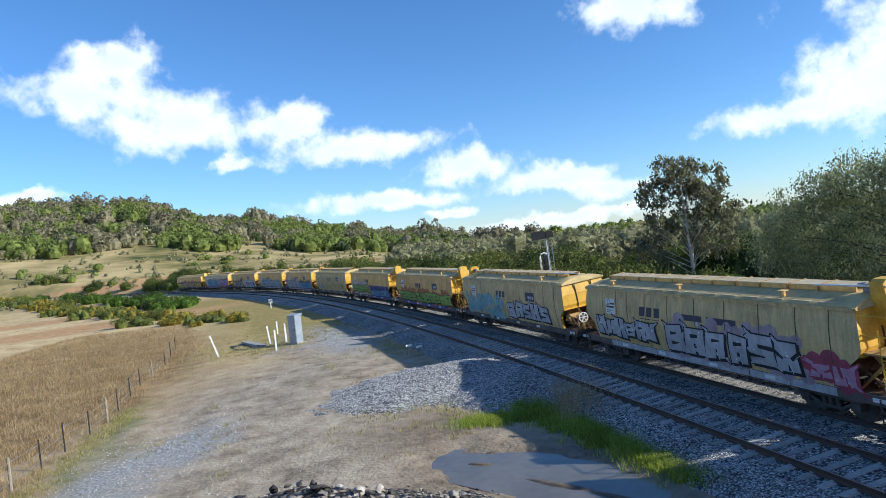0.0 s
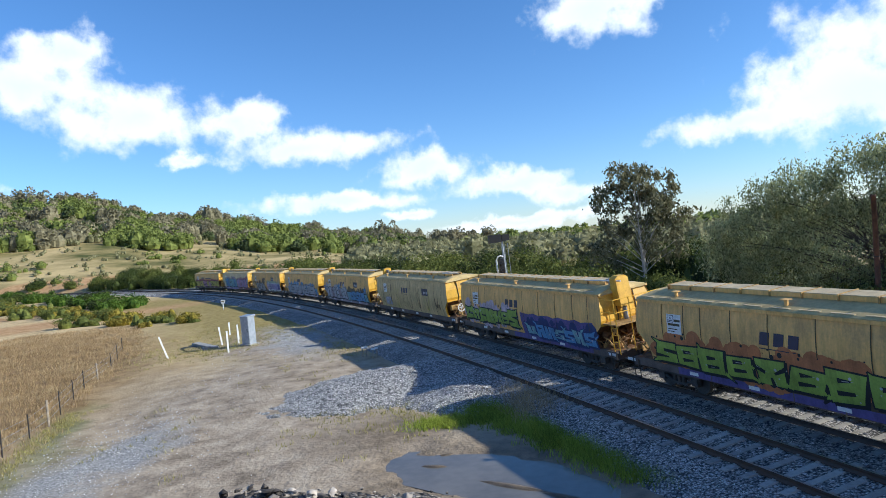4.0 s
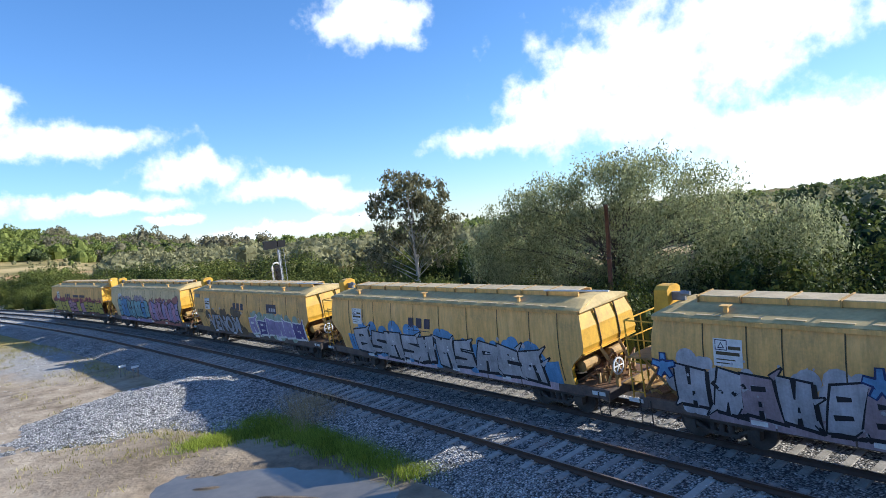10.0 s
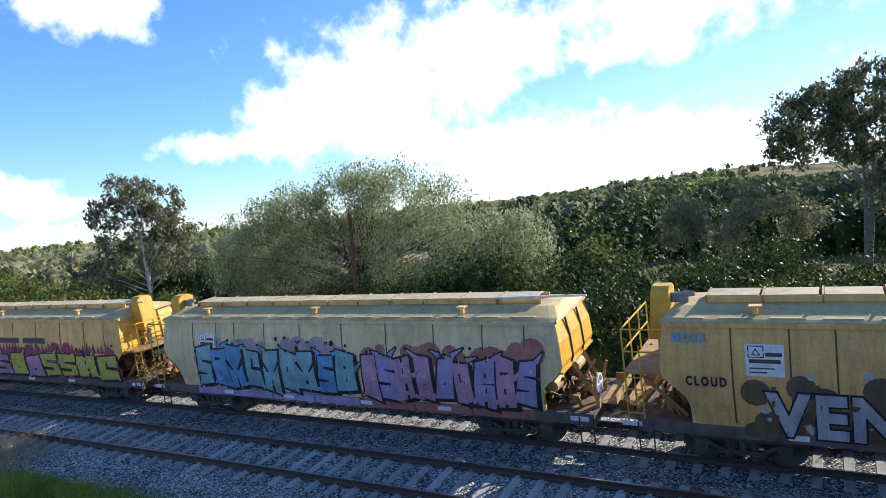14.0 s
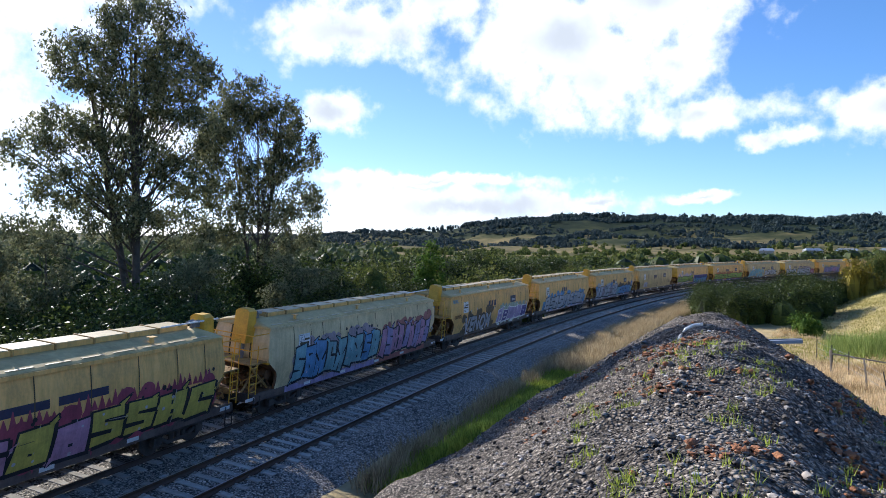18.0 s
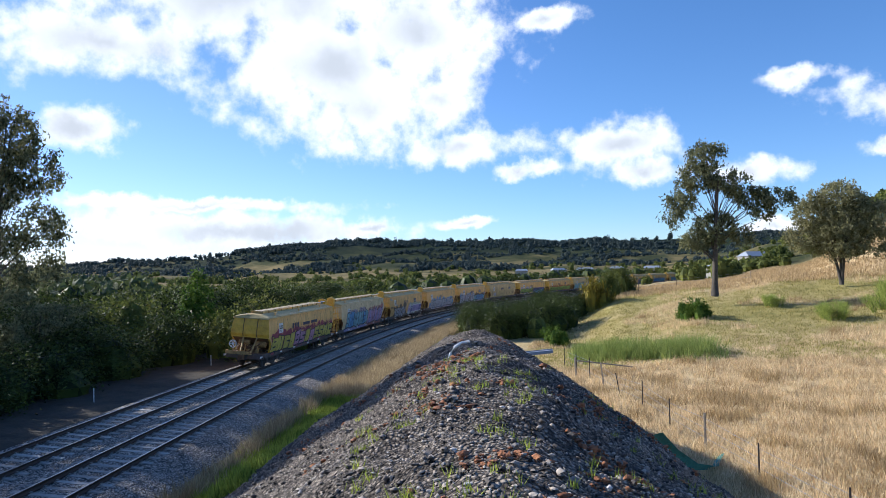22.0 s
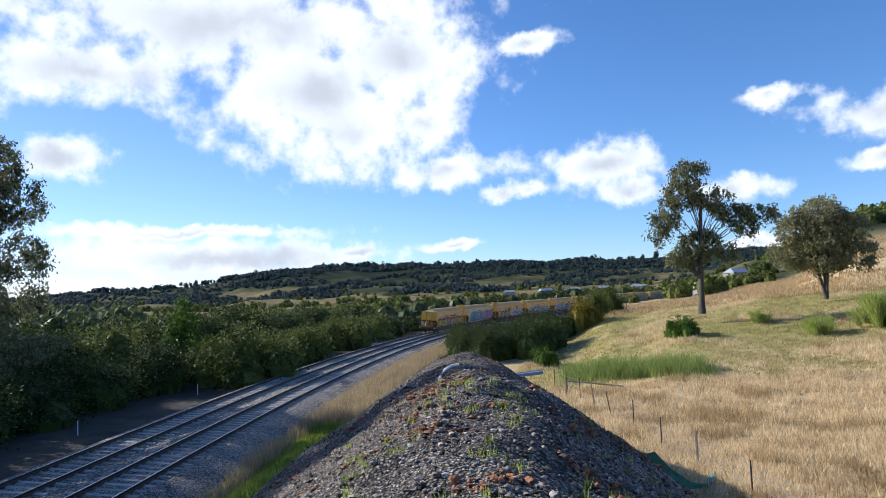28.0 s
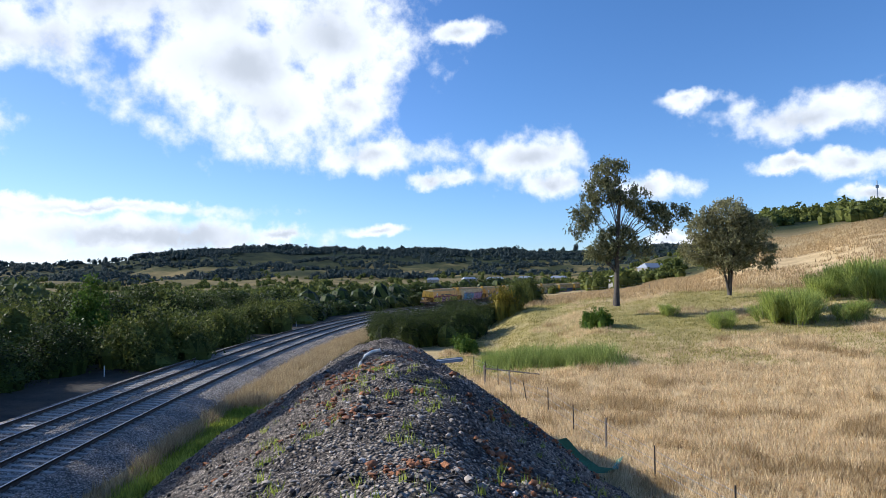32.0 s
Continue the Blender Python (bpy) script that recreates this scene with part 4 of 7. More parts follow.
def build_wagon(k, rnd, simple):
    wagon = thing("grain_wagon", WAGON_LABELS.get(k, "faded yellow bogie grain hopper wagon with graffiti"), "freight wagon", group="grain train")
    # side walls, roof, ends
    paint = M_GLARED if k == 1 else M_BUFF if k in (5, 8, 9) else M_YELLOW
    h = 1 if k in (0, 6, 7, 9) else -1
    xs = [-7.5, -7.3, -7.1, -6.95, -6.8, *np.linspace(-6.4, 6.4, 9), 6.8, 6.95, 7.1, 7.3, 7.5]
    zs = np.linspace(3.42, 0.96, 19)
    sh = Shape()
    for sgn in (-1, 1):
        vs = [(max(-end_x(z), min(end_x(z), xx)), sgn * side_y(z), z) for z in zs for xx in xs]
        n = len(xs)
        fs = [(i * n + j, (i + 1) * n + j, (i + 1) * n + j + 1, i * n + j + 1) for i in range(len(zs) - 1) for j in range(n - 1)]
        sh.add(vs, fs if sgn < 0 else [f[::-1] for f in fs])
    part("body", sh, paint, wagon, smooth=True)
    for e in (-1, 1):
        up = Shape()
        zz = [2.1, 2.3, 2.85, 3.40, 3.58]
        hw = [1.40, 1.41, 1.36, 1.24, 0.75]
        vs = []
        for z, w in zip(zz, hw):
            vs += [(e * (end_x(z) - (0.0 if z < 3.4 else 0.05)), y, z) for y in (-w, -w * 0.4, w * 0.4, w)]
        fs = [(i * 4 + j, i * 4 + j + 1, i * 4 + j + 5, i * 4 + j + 4) for i in range(len(zz) - 1) for j in range(3)]
        up.add(vs, fs if e > 0 else [f[::-1] for f in fs])
        sheet = part("end_sheet", up, M_BRIGHT if e != h or k in (0, 6, 7, 9) else paint, wagon, "brighter yellow end sheet")
        for y in (-0.5, 0.5):
            part("end_rib", Shape().tube([(e * (end_x(z) + 0.01), y, z) for z in (2.1, 2.3, 2.85, 3.38)], 0.03, 6), M_SEAM, sheet)
        part("lower_lip", Shape().box(e * 7.41 - 0.05, e * 7.41 + 0.05, -1.38, 1.38, 2.06, 2.12), M_BRIGHT, sheet)
        low = Shape().add([(e * 7.38, -1.34, 2.12), (e * 7.38, 1.34, 2.12), (e * 6.1, 1.2, 1.06), (e * 6.1, -1.2, 1.06)], [(0, 1, 2, 3)])
        part("slope_sheet", low, M_RUST, wagon, "rusty sloping hopper end")
        for sy in (-1, 1):
            fl = Shape()
            zz = np.linspace(2.08, 0.98, 10)
            for off in (0.0, 0.13):
                fl.add([(e * (end_x(z) + 0.012), sy * (side_y(z) - q), z) for z in zz for q in (off, off + 0.012)], [])
            n = len(zz)
            fl.f += [(2 * i, 2 * i + 2, 2 * n + 2 * i + 2, 2 * n + 2 * i) for i in range(n - 1)]
            part("flange", fl, M_BRIGHT if e != h else M_RUST, wagon)
    roof = Shape()
    prof = [(-1.27, 3.38), (-1.30, 3.45), (-1.2, 3.49), (-0.55, 3.645), (0, 3.67), (0.55, 3.645), (1.2, 3.49), (1.30, 3.45), (1.27, 3.38)]
    st = [(-7.40, -0.02), (-7.2, 0.0), (-3.6, 0.0), (0, 0.0), (3.6, 0.0), (7.2, 0.0), (7.40, -0.02)]
    vs = [(x * (1 if abs(y) > 1 else 0.965), y, z + dz) for x, dz in st for y, z in prof]
    n = len(prof)
    roof.add(vs, [(i * n + j, i * n + j + 1, (i + 1) * n + j + 1, (i + 1) * n + j) for i in range(len(st) - 1) for j in range(n - 1)])
    roof.add([vs[j] for j in range(n)], [tuple(range(n))])
    roof.add([vs[(len(st) - 1) * n + j] for j in range(n)], [tuple(range(n))[::-1]])
    part("roof", roof, M_ROOF, wagon, "dusty grey-buff roof")
    eave = Shape()
    for sy in (-1, 1):
        eave.box(-7.36, 7.36, sy * 1.31 - 0.03, sy * 1.31 + 0.03, 3.335, 3.435)
    part("eave_rail", eave, paint, wagon)
    board = part("running_board", Shape().box(-6.5, 6.7, -0.36, -0.31, 3.66, 3.80).box(-6.5, 6.7, 0.31, 0.36, 3.66, 3.80), M_YELLOW, wagon, "yellow roof hatch trough and walkway")
    if not simple:
        for i in range(11):
            x = -6.45 + i * 1.19
            part("walkway_panel", Shape().box(x, x + 1.08, -0.34, 0.34, 3.795, 3.825), M_BOARD, board)
            part("bracket", Shape().box(x - 0.05, x - 0.01, -0.42, 0.42, 3.62, 3.84), M_STRUT, board)
        for x in (-5.4, -0.6, 4.6):
            part("roof_stand", Shape().box(x - 0.05, x + 0.05, -0.98, -0.9, 3.5, 3.72).box(x - 0.13, x + 0.13, -1.04, -0.84, 3.72, 3.745), M_YELLOW, wagon)
        for sgn in (-1, 1):
            lap = Shape()
            for i in range(14):
                lap.box(-7.15 + i * 1.02, -6.45 + i * 1.02, sgn * 1.13 - 0.05, sgn * 1.13 + 0.05, 3.50, 3.517)
            part("roof_edge_strip", lap, M_BOARD, wagon)
        part("roof_pipe", Shape().tube([(5.4, -0.5, 3.86), (8.0, -0.5, 3.9)], 0.03, 6), M_WHITE, wagon)
    else:
        part("walkway_panel", Shape().box(-6.45, 6.65, -0.34, 0.34, 3.795, 3.825), M_BOARD, board)
    for x in (-5.9, -4.75, -3.9, -2.55, -1.05, 0.6, 2.2, 3.8, 5.3, 6.5):
        s = Shape()
        paint_quad(s, [(x - 0.019, 1.1), (x + 0.019, 1.1), (x + 0.016, 3.36), (x - 0.016, 3.36)], 0.013)
        part("seam", s, M_SEAM, wagon)
    # underframe
    for sy in (-1.22, 1.22):
        part("side_sill", Shape().box(-7.9, 7.9, sy - 0.06, sy + 0.06, 0.78, 1.07), M_SILL, wagon)
    for x in (-4.9, -2.2, 0.9, 3.6):
        part("sill_plate", Shape().box(x, x + 0.42, -1.295, -1.282, 0.86, 0.98), M_WHITE, wagon, "small white data plate")
    part("centre_sill", Shape().box(-8.3, 8.3, -0.25, 0.25, 0.72, 1.05), M_UNDER, wagon)
    hop = Shape()
    for x in (-3.0, 0, 3.0):
        hop.add([(x - 1.3, -1.2, 1.06), (x + 1.3, -1.2, 1.06), (x + 1.3, 1.2, 1.06), (x - 1.3, 1.2, 1.06), (x - 0.4, -0.4, 0.35), (x + 0.4, -0.4, 0.35), (x + 0.4, 0.4, 0.35), (x - 0.4, 0.4, 0.35)],
                [(0, 1, 5, 4), (1, 2, 6, 5), (2, 3, 7, 6), (3, 0, 4, 7), (4, 5, 6, 7)])
    part("discharge_hoppers", hop, M_UNDER, wagon)
    for e in (-1, 1):
        part("end_beam", Shape().box(e * 8.0 - 0.12, e * 8.0 + 0.12, -1.3, 1.3, 0.75, 1.07), M_SILL, wagon, "buffer beam in worn paint")
        part("coupler", Shape().box(e * 8.1, e * 8.72, -0.1, 0.1, 0.8, 0.98).box(e * 8.5, e * 8.72, -0.19, 0.19, 0.74, 1.04), M_RUST, wagon)
        build_bogie(wagon, e * 5.85)
        for sy in (-0.55, 0.45):
            if e == h:
                part("brace", Shape().tube([(e * 7.4, sy * 1.7, 2.1), (e * 8.2, sy * 1.5, 1.07)], 0.06, 4), M_STRUT, wagon)
                part("brace", Shape().tube([(e * 7.0, sy * 1.9, 1.07), (e * 8.2, sy * 1.8, 2.2)], 0.05, 4), M_STRUT, wagon)
            else:
                part("brace", Shape().tube([(e * 7.42, sy, 2.1), (e * 8.02, sy * 0.75, 1.07)], 0.065, 4), M_STRUT, wagon, "stout yellow strut")
        part("air_reservoir", Shape().tube([(e * 6.95, -1.05, 1.62), (e * 6.95, -1.0, 1.62), (e * 6.95, -0.25, 1.62), (e * 6.95, -0.2, 1.62)], [0.08, 0.2, 0.2, 0.08], 12), M_STRUT if e != h else M_RUST, wagon, "dirty air tank")
        part("air_reservoir", Shape().tube([(e * 7.2, 0.05, 1.75), (e * 7.2, 0.1, 1.75), (e * 7.2, 0.8, 1.75), (e * 7.2, 0.85, 1.75)], [0.08, 0.18, 0.18, 0.08], 12), M_STRUT if e != h else M_RUST, wagon, "dirty air tank")
        part("end_deck", Shape().box(min(e * 6.6, e * 8.0), max(e * 6.6, e * 8.0), -1.18, 1.18, 1.045, 1.08), M_RUST, wagon, "rusty littered deck plate")
        part("end_tray", Shape().box(min(e * 8.1, e * 8.5), max(e * 8.1, e * 8.5), -0.55, 1.2, 1.06, 1.09).box(e * 8.5 - 0.02, e * 8.5 + 0.02, -0.55, 1.2, 1.06, 1.28).box(min(e * 8.1, e * 8.5), max(e * 8.1, e * 8.5), 1.18, 1.22, 1.06, 1.28), M_STRUT, wagon)
        for y in (-1.29, 1.29):
            part("end_plate", Shape().box(e * 8.0 - 0.5, e * 8.0 - 0.02, y * 1.012 - 0.006, y * 1.012 + 0.006, 0.88, 1.0), M_WHITE, wagon, "white reflective plate")
        if not simple:
            part("step_ladder", Shape().tube([(e * 7.75, -1.34, 1.0), (e * 7.75, -1.34, 0.3)], 0.02, 5).tube([(e * 8.1, -1.34, 1.0), (e * 8.1, -1.34, 0.3)], 0.02, 5)
                 .box(e * 7.93 - 0.18, e * 7.93 + 0.18, -1.37, -1.31, 0.3, 0.33).box(e * 7.93 - 0.18, e * 7.93 + 0.18, -1.37, -1.31, 0.62, 0.65), M_UNDER, wagon)
            junk = Shape().tube([(e * 6.9, -0.5, 1.35), (e * 6.9, 0.5, 1.35)], 0.2, 10)
            for j in range(15):
                a = Vector((e * rnd.uniform(6.6, 7.9), rnd.uniform(-1.1, 1.1), rnd.uniform(1.06, 1.2)))
                b = Vector((e * rnd.uniform(6.9, 7.8), rnd.uniform(-1.1, 1.1), rnd.uniform(1.3, 1.9)))
                junk.tube([a, b], rnd.uniform(0.025, 0.05), 5)
            part("brake_rigging", junk, M_RUST, wagon, "rusty brake cylinder, levers and pipes")["kind"] = "stuff"
            pipes = Shape()
            for j in range(12):
                a = Vector((e * rnd.uniform(7.0, 8.1), rnd.uniform(-1.15, 1.0), rnd.uniform(1.08, 1.3)))
                b = a + Vector((e * rnd.uniform(-0.3, 0.3), rnd.uniform(-0.5, 0.5), rnd.uniform(0.05, 0.55)))
                pipes.tube([a, (a + b) / 2 + Vector((0, 0, 0.06)), b], rnd.uniform(0.02, 0.045), 5)
            for y in (-0.7, -0.1, 0.5):
                pipes.box(min(e * 7.3, e * 7.55), max(e * 7.3, e * 7.55), y, y + 0.22, 1.08, 1.3)
            part("brake_rigging", pipes, M_STRUT, wagon, "yellow-brown pipes and valve boxes")["kind"] = "stuff"
    ring = [(-0.55, 2.8), (0.1, 2.8), (0.1, 3.98), (-0.05, 4.08), (-0.4, 4.08), (-0.55, 3.98)]
    part("hood", Shape().add([(h * 7.3, y, z) for y, z in ring] + [(h * (7.86 if z < 3.5 else 7.72), y, z) for y, z in ring],
         [(0, 1, 2, 3, 4, 5), (11, 10, 9, 8, 7, 6)] + [(i, 6 + i, 6 + (i + 1) % 6, (i + 1) % 6) for i in range(6)]), M_BRIGHT, wagon, "yellow gear hood")
    part("chute", Shape().tube([(h * 7.62, -0.22, 2.85), (h * 7.64, -0.22, 2.25)], 0.1, 8), M_GREYSTEEL, wagon, "grey discharge pipe")
    part("gear_motor", Shape().tube([(h * 7.0, -0.3, 3.86), (h * 6.75, -0.3, 3.86)], [0.09, 0.06], 8).box(min(h * 6.9, h * 7.3), max(h * 6.9, h * 7.3), -0.34, -0.26, 3.66, 3.9), M_GREYSTEEL, wagon, "grey hatch drive motor")
    plat = part("end_platform", Shape().box(min(h * 7.42, h * 8.35), max(h * 7.42, h * 8.35), -1.3, 1.3, 2.2, 2.25), M_STRUT, wagon)
    if not simple or k < 14:
        for y in (-1.28, -0.5, 0.4, 1.28):
            part("handrail_post", Shape().tube([(h * 8.33, y, 1.0), (h * 8.33, y, 3.3)], 0.022, 5), M_BRIGHT, plat)
        for z in (2.75, 3.3):
            part("handrail", Shape().tube([(h * 8.33, 1.28, z), (h * 8.33, -1.28, z), (h * 7.4, -1.28, z)], 0.022, 5), M_BRIGHT, plat)
        for z in np.arange(1.2, 2.2, 0.3):
            part("ladder_rung", Shape().tube([(h * 8.33, -1.28, z), (h * 7.95, -1.28, z)], 0.018, 5), M_BRIGHT, plat)
        part("ladder_stile", Shape().tube([(h * 7.95, -1.28, 1.0), (h * 7.95, -1.28, 2.9)], 0.022, 5), M_BRIGHT, plat)
    bw = part("brake_wheel", Shape().disc((0, 0, 0), 0.27, 0.035, 20, 0.22), M_WHITE, wagon, "white hand brake wheel")
    sp = Shape()
    for j in range(6):
        a = j * math.pi / 3
        sp.tube([(0, 0, 0), (0.24 * math.cos(a), 0, 0.24 * math.sin(a))], 0.022, 5)
    part("spoke", sp, M_WHITE, bw)
    bw.matrix_local = pose(-h * 8.18, -0.75 if h < 0 else 0.85, 1.7, 0, 0, 90)
    part("brake_stand", Shape().box(-h * 8.1 - 0.05, -h * 8.1 + 0.05, (-0.75 if h < 0 else 0.85) - 0.06, (-0.75 if h < 0 else 0.85) + 0.06, 1.05, 1.85), M_STRUT, wagon)
    # painted marks
    marks = Shape()
    paint_quad(marks, [(-5.62, 2.28), (-4.86, 2.28), (-4.86, 2.98), (-5.62, 2.98)], 0.015)
    plate = part("data_panel", marks, M_WHITE, wagon, "white data panel with unreadable small marks")
    badge = Shape()
    for p, q in (((-5.56, 2.70), (-5.26, 2.70)), ((-5.26, 2.70), (-5.26, 2.94)), ((-5.26, 2.94), (-5.56, 2.94)), ((-5.56, 2.94), (-5.56, 2.70)), ((-5.49, 2.75), (-5.33, 2.75)), ((-5.33, 2.75), (-5.41, 2.88)), ((-5.41, 2.88), (-5.49, 2.75))):
        stroke(badge, p, q, 0.022, 0.019, 1.0)
    part("badge", badge, M_NAVY, plate, "dark square badge with a triangle")
    for x0, x1, z in ((-5.22, -4.9, 2.72), (-5.55, -4.93, 2.57), (-5.55, -5.05, 2.44), (-5.55, -5.2, 2.35)):
        bar = Shape()
        tall = 0.085 if z > 2.5 else 0.03
        paint_quad(bar, [(x0, z), (x1, z), (x1, z + tall), (x0, z + tall)], 0.019)
        part("panel_mark", bar, M_SEAM, plate)
    logo = Shape()
    lx = -3.0 if k in (0, 9) else -1.4
    for i in range(3):
        x = lx + i * 0.52
        paint_quad(logo, [(x, 2.38), (x + 0.36, 2.38), (x + 0.42, 2.78), (x + 0.06, 2.78)], 0.011)
    paint_quad(logo, [(lx, 2.26), (lx + 1.4, 2.26), (lx + 1.4, 2.29), (lx, 2.29)], 0.011)
    if k in (0, 9):
        paint_quad(logo, [(-0.6, 2.45), (1.0, 2.45), (1.0, 2.68), (-0.6, 2.68)], 0.011)
        paint_quad(logo, [(1.25, 2.45), (2.75, 2.45), (2.75, 2.68), (1.25, 2.68)], 0.011)
    part("fleet_mark", logo, M_NAVY, wagon, "dark painted operator mark")["kind"] = "stuff"
    if k in (2, 4, 5, 7, 8, 10, 13, 16):
        bd = Shape()
        paint_quad(bd, [(3.0, 2.35), (4.15, 2.35), (4.15, 2.85), (3.0, 2.85)], 0.012)
        part("logo_board", bd, M_NAVY, wagon, "dark rectangle with pale bars")
        lb = Shape()
        for i in range(3):
            paint_quad(lb, [(3.3 + i * 0.27, 2.46), (3.5 + i * 0.27, 2.46), (3.52 + i * 0.27, 2.64), (3.34 + i * 0.27, 2.64)], 0.016)
        part("logo_bars", lb, M_PALE, wagon)
    return wagon


WAGON_LABELS = {0: "last grain wagon, yellow with maroon flame graffiti and lemon letters", 1: "yellow grain wagon in glare-paled colour, covered in teal and lilac graffiti",
                2: "yellow grain wagon with silver block graffiti and purple letters", 3: "yellow grain wagon with pale blue and white graffiti",
                4: "yellow grain wagon with white, blue and purple graffiti", 5: "weathered buff grain wagon with loose black scribbles",
                6: "yellow grain wagon with pink cloud graffiti and dark blue panel", 7: "yellow grain wagon with orange and lime-green graffiti",
                8: "dull yellow grain wagon with teal haze and silver letters", 9: "yellow grain wagon with large silver graffiti letters"}


def panel(w, x0, x1, z0, z1, paint):
    """A rolled block of paint with an uneven upper edge, in strips."""
    s = Shape()
    n = int((x1 - x0) / 0.45)
    for i in range(n):
        a, b = x0 + (x1 - x0) * i / n, x0 + (x1 - x0) * (i + 1) / n
        ta, tb = z1 + 0.05 * math.sin(a * 5), z1 + 0.05 * math.sin(b * 5)
        paint_quad(s, [(a, z0), (b, z0), (b, tb), (a, ta)], 0.0085)
    part("graffiti_background", s, paint, w, "rolled block of graffiti paint")


def sill_paint(w, x0, x1, paint):
    """Spray that runs down over the side sill."""
    n = max(1, int((x1 - x0) / 1.6))
    for i in range(n):
        a, b = x0 + (x1 - x0) * i / n, x0 + (x1 - x0) * (i + 0.97) / n
        part("sill_band", Shape().box(a, b, -1.2865, -1.2805, 0.80, 1.05), paint, w, "spray-painted sill")


def star(w, x, z):
    """A small blue splash shape with a dark edge."""
    for grow, paint, off in ((0.06, M_BLUE, 0.04), (0.0, M_SKY, 0.045)):
        s = Shape()
        for a in (0.3, 1.6, 2.9, 4.2, 5.3):
            stroke(s, (x, z), (x + 0.3 * math.cos(a), z + 0.3 * math.sin(a)), 0.16 + 2 * grow, off, 0.7)
        paint_disc(s, x, z, 0.14 + grow, off + 0.001)
        part("graffiti_letter", s, paint, w, "sprayed blue splash")


def decorate(w, k):
    r = random.Random(40 + k)
    if k == 0:
        graffiti(w, r, -6.9, 6.9, 0.95, 2.1, M_LEMON, M_BLACK, M_MAROON, 12, 0.34, True)
        sill_paint(w, -6.0, 5.8, M_SILL)
    elif k == 1:
        sill_paint(w, -6.2, 0.9, M_LILAC)
        sill_paint(w, 1.0, 6.6, M_HAZE)
        graffiti(w, r, -5.9, 0.9, 1.0, 2.55, M_TEAL, M_BLACK, M_MAUVE, 9, 0.34)
        graffiti(w, r, 1.2, 6.7, 1.05, 2.5, M_LILAC, M_BLACK, M_HAZE, 9, 0.28)
    elif k == 2:
        graffiti(w, r, -5.6, -0.3, 0.9, 2.1, M_BROWN, M_BROWN, M_BROWN, 5, 0.1)
        lettering(w, "VENOM", -5.2, 0.95, 1.95, M_SILVER, M_BLACK, 1.18, 0.06)
        lettering(w, "CLOUD", -6.9, 2.0, 2.22, M_BLACK, M_BROWN, 0.9, 0.004)
        lettering(w, "MOSK", -7.15, 3.0, 3.2, M_TEAL, M_TEAL, 1.1, 0.01)
        graffiti(w, r, 0.6, 6.8, 0.98, 2.0, M_PURPLE, M_WHITE, M_MINT, 6, 0.42)
    elif k == 3:
        panel(w, -6.2, 6.4, 0.98, 1.75, M_SKY)
        sill_paint(w, -4.2, 0.0, M_BLUSH)
        sill_paint(w, 1.2, 6.2, M_BLUSH)
        graffiti(w, r, -5.5, 5.8, 0.9, 2.1, M_SILVER, M_BLACK, M_SKY, 10, 0.34)
    elif k == 4:
        panel(w, -6.7, 6.2, 0.98, 1.75, M_MAUVE)
        sill_paint(w, -6.0, 6.2, M_MAUVE)
        graffiti(w, r, -6.8, 0.4, 0.95, 2.2, M_PALE, M_BLACK, M_PALE, 8, 0.34)
        graffiti(w, r, 0.5, 6.6, 0.95, 1.95, M_SKY, M_BLACK, M_BROWN, 7, 0.36)
        for sx, sz in ((-7.1, 2.1), (-1.9, 2.3), (6.3, 2.15)):
            star(w, sx, sz)
    elif k == 5:
        for j, (x, z, r1, r2) in enumerate(((-6.2, 2.0, 0.3, 0.55), (-4.1, 2.3, 0.3, 0.7), (-2.5, 1.9, 0.35, 0.8), (0.3, 1.75, 0.45, 0.55), (2.2, 2.1, 0.3, 0.75), (3.8, 1.8, 0.42, 0.5), (5.6, 2.1, 0.3, 0.5))):
            s = Shape()
            pts = [(x - r1 + 2 * r1 * q / 9, z + r2 * (2 * abs(q / 4.5 - 1) ** 2.6 - 1)) for q in range(10)]
            for q in range(9):
                stroke(s, pts[q], pts[q + 1], 0.035 + 0.05 * math.sin(q / 9 * 3.14), 0.024, 0.9)
            part("graffiti_letter", s, (M_BROWN, M_BLACK, M_LEMON)[j % 3], w, "loose sprayed loop")
        lettering(w, "NTB", -5.4, 1.3, 1.85, M_PALE, M_LILAC, 1.15, 0.05)
        lettering(w, "NTB", 5.4, 1.5, 1.85, M_BROWN, M_BROWN, 1.0, 0.0)
    elif k == 6:
        panel(w, 0.2, 6.8, 0.98, 2.15, M_PURPLE)
        sill_paint(w, -1.0, 6.4, M_PURPLE)
        graffiti(w, r, -7.0, -0.2, 1.2, 2.15, M_LIME, M_BLACK, M_BLUSH, 7, 0.44)
        graffiti(w, r, 0.8, 6.8, 1.0, 1.7, M_SKY, M_BLUE, M_BLUE, 7, 0.24)
    elif k == 7:
        panel(w, -6.8, 6.8, 0.98, 1.25, M_BROWN)
        sill_paint(w, -5.5, 6.2, M_PURPLE)
        graffiti(w, r, -6.6, 6.8, 1.05, 2.0, M_LIME, M_BLACK, M_ORANGE, 11, 0.40)
    elif k == 8:
        graffiti(w, r, -6.8, -0.5, 1.1, 2.2, M_TEAL, M_BROWN, M_TEAL, 5, 0.12)
        graffiti(w, r, 0.2, 5.6, 1.1, 2.2, M_SILVER, M_BLACK, None, 5, 0.34)
    elif k == 9:
        sill_paint(w, -5.8, 6.4, M_SILVER)
        graffiti(w, r, -6.6, -2.0, 1.25, 2.1, M_SILVER, M_BLACK, None, 6, 0.22)
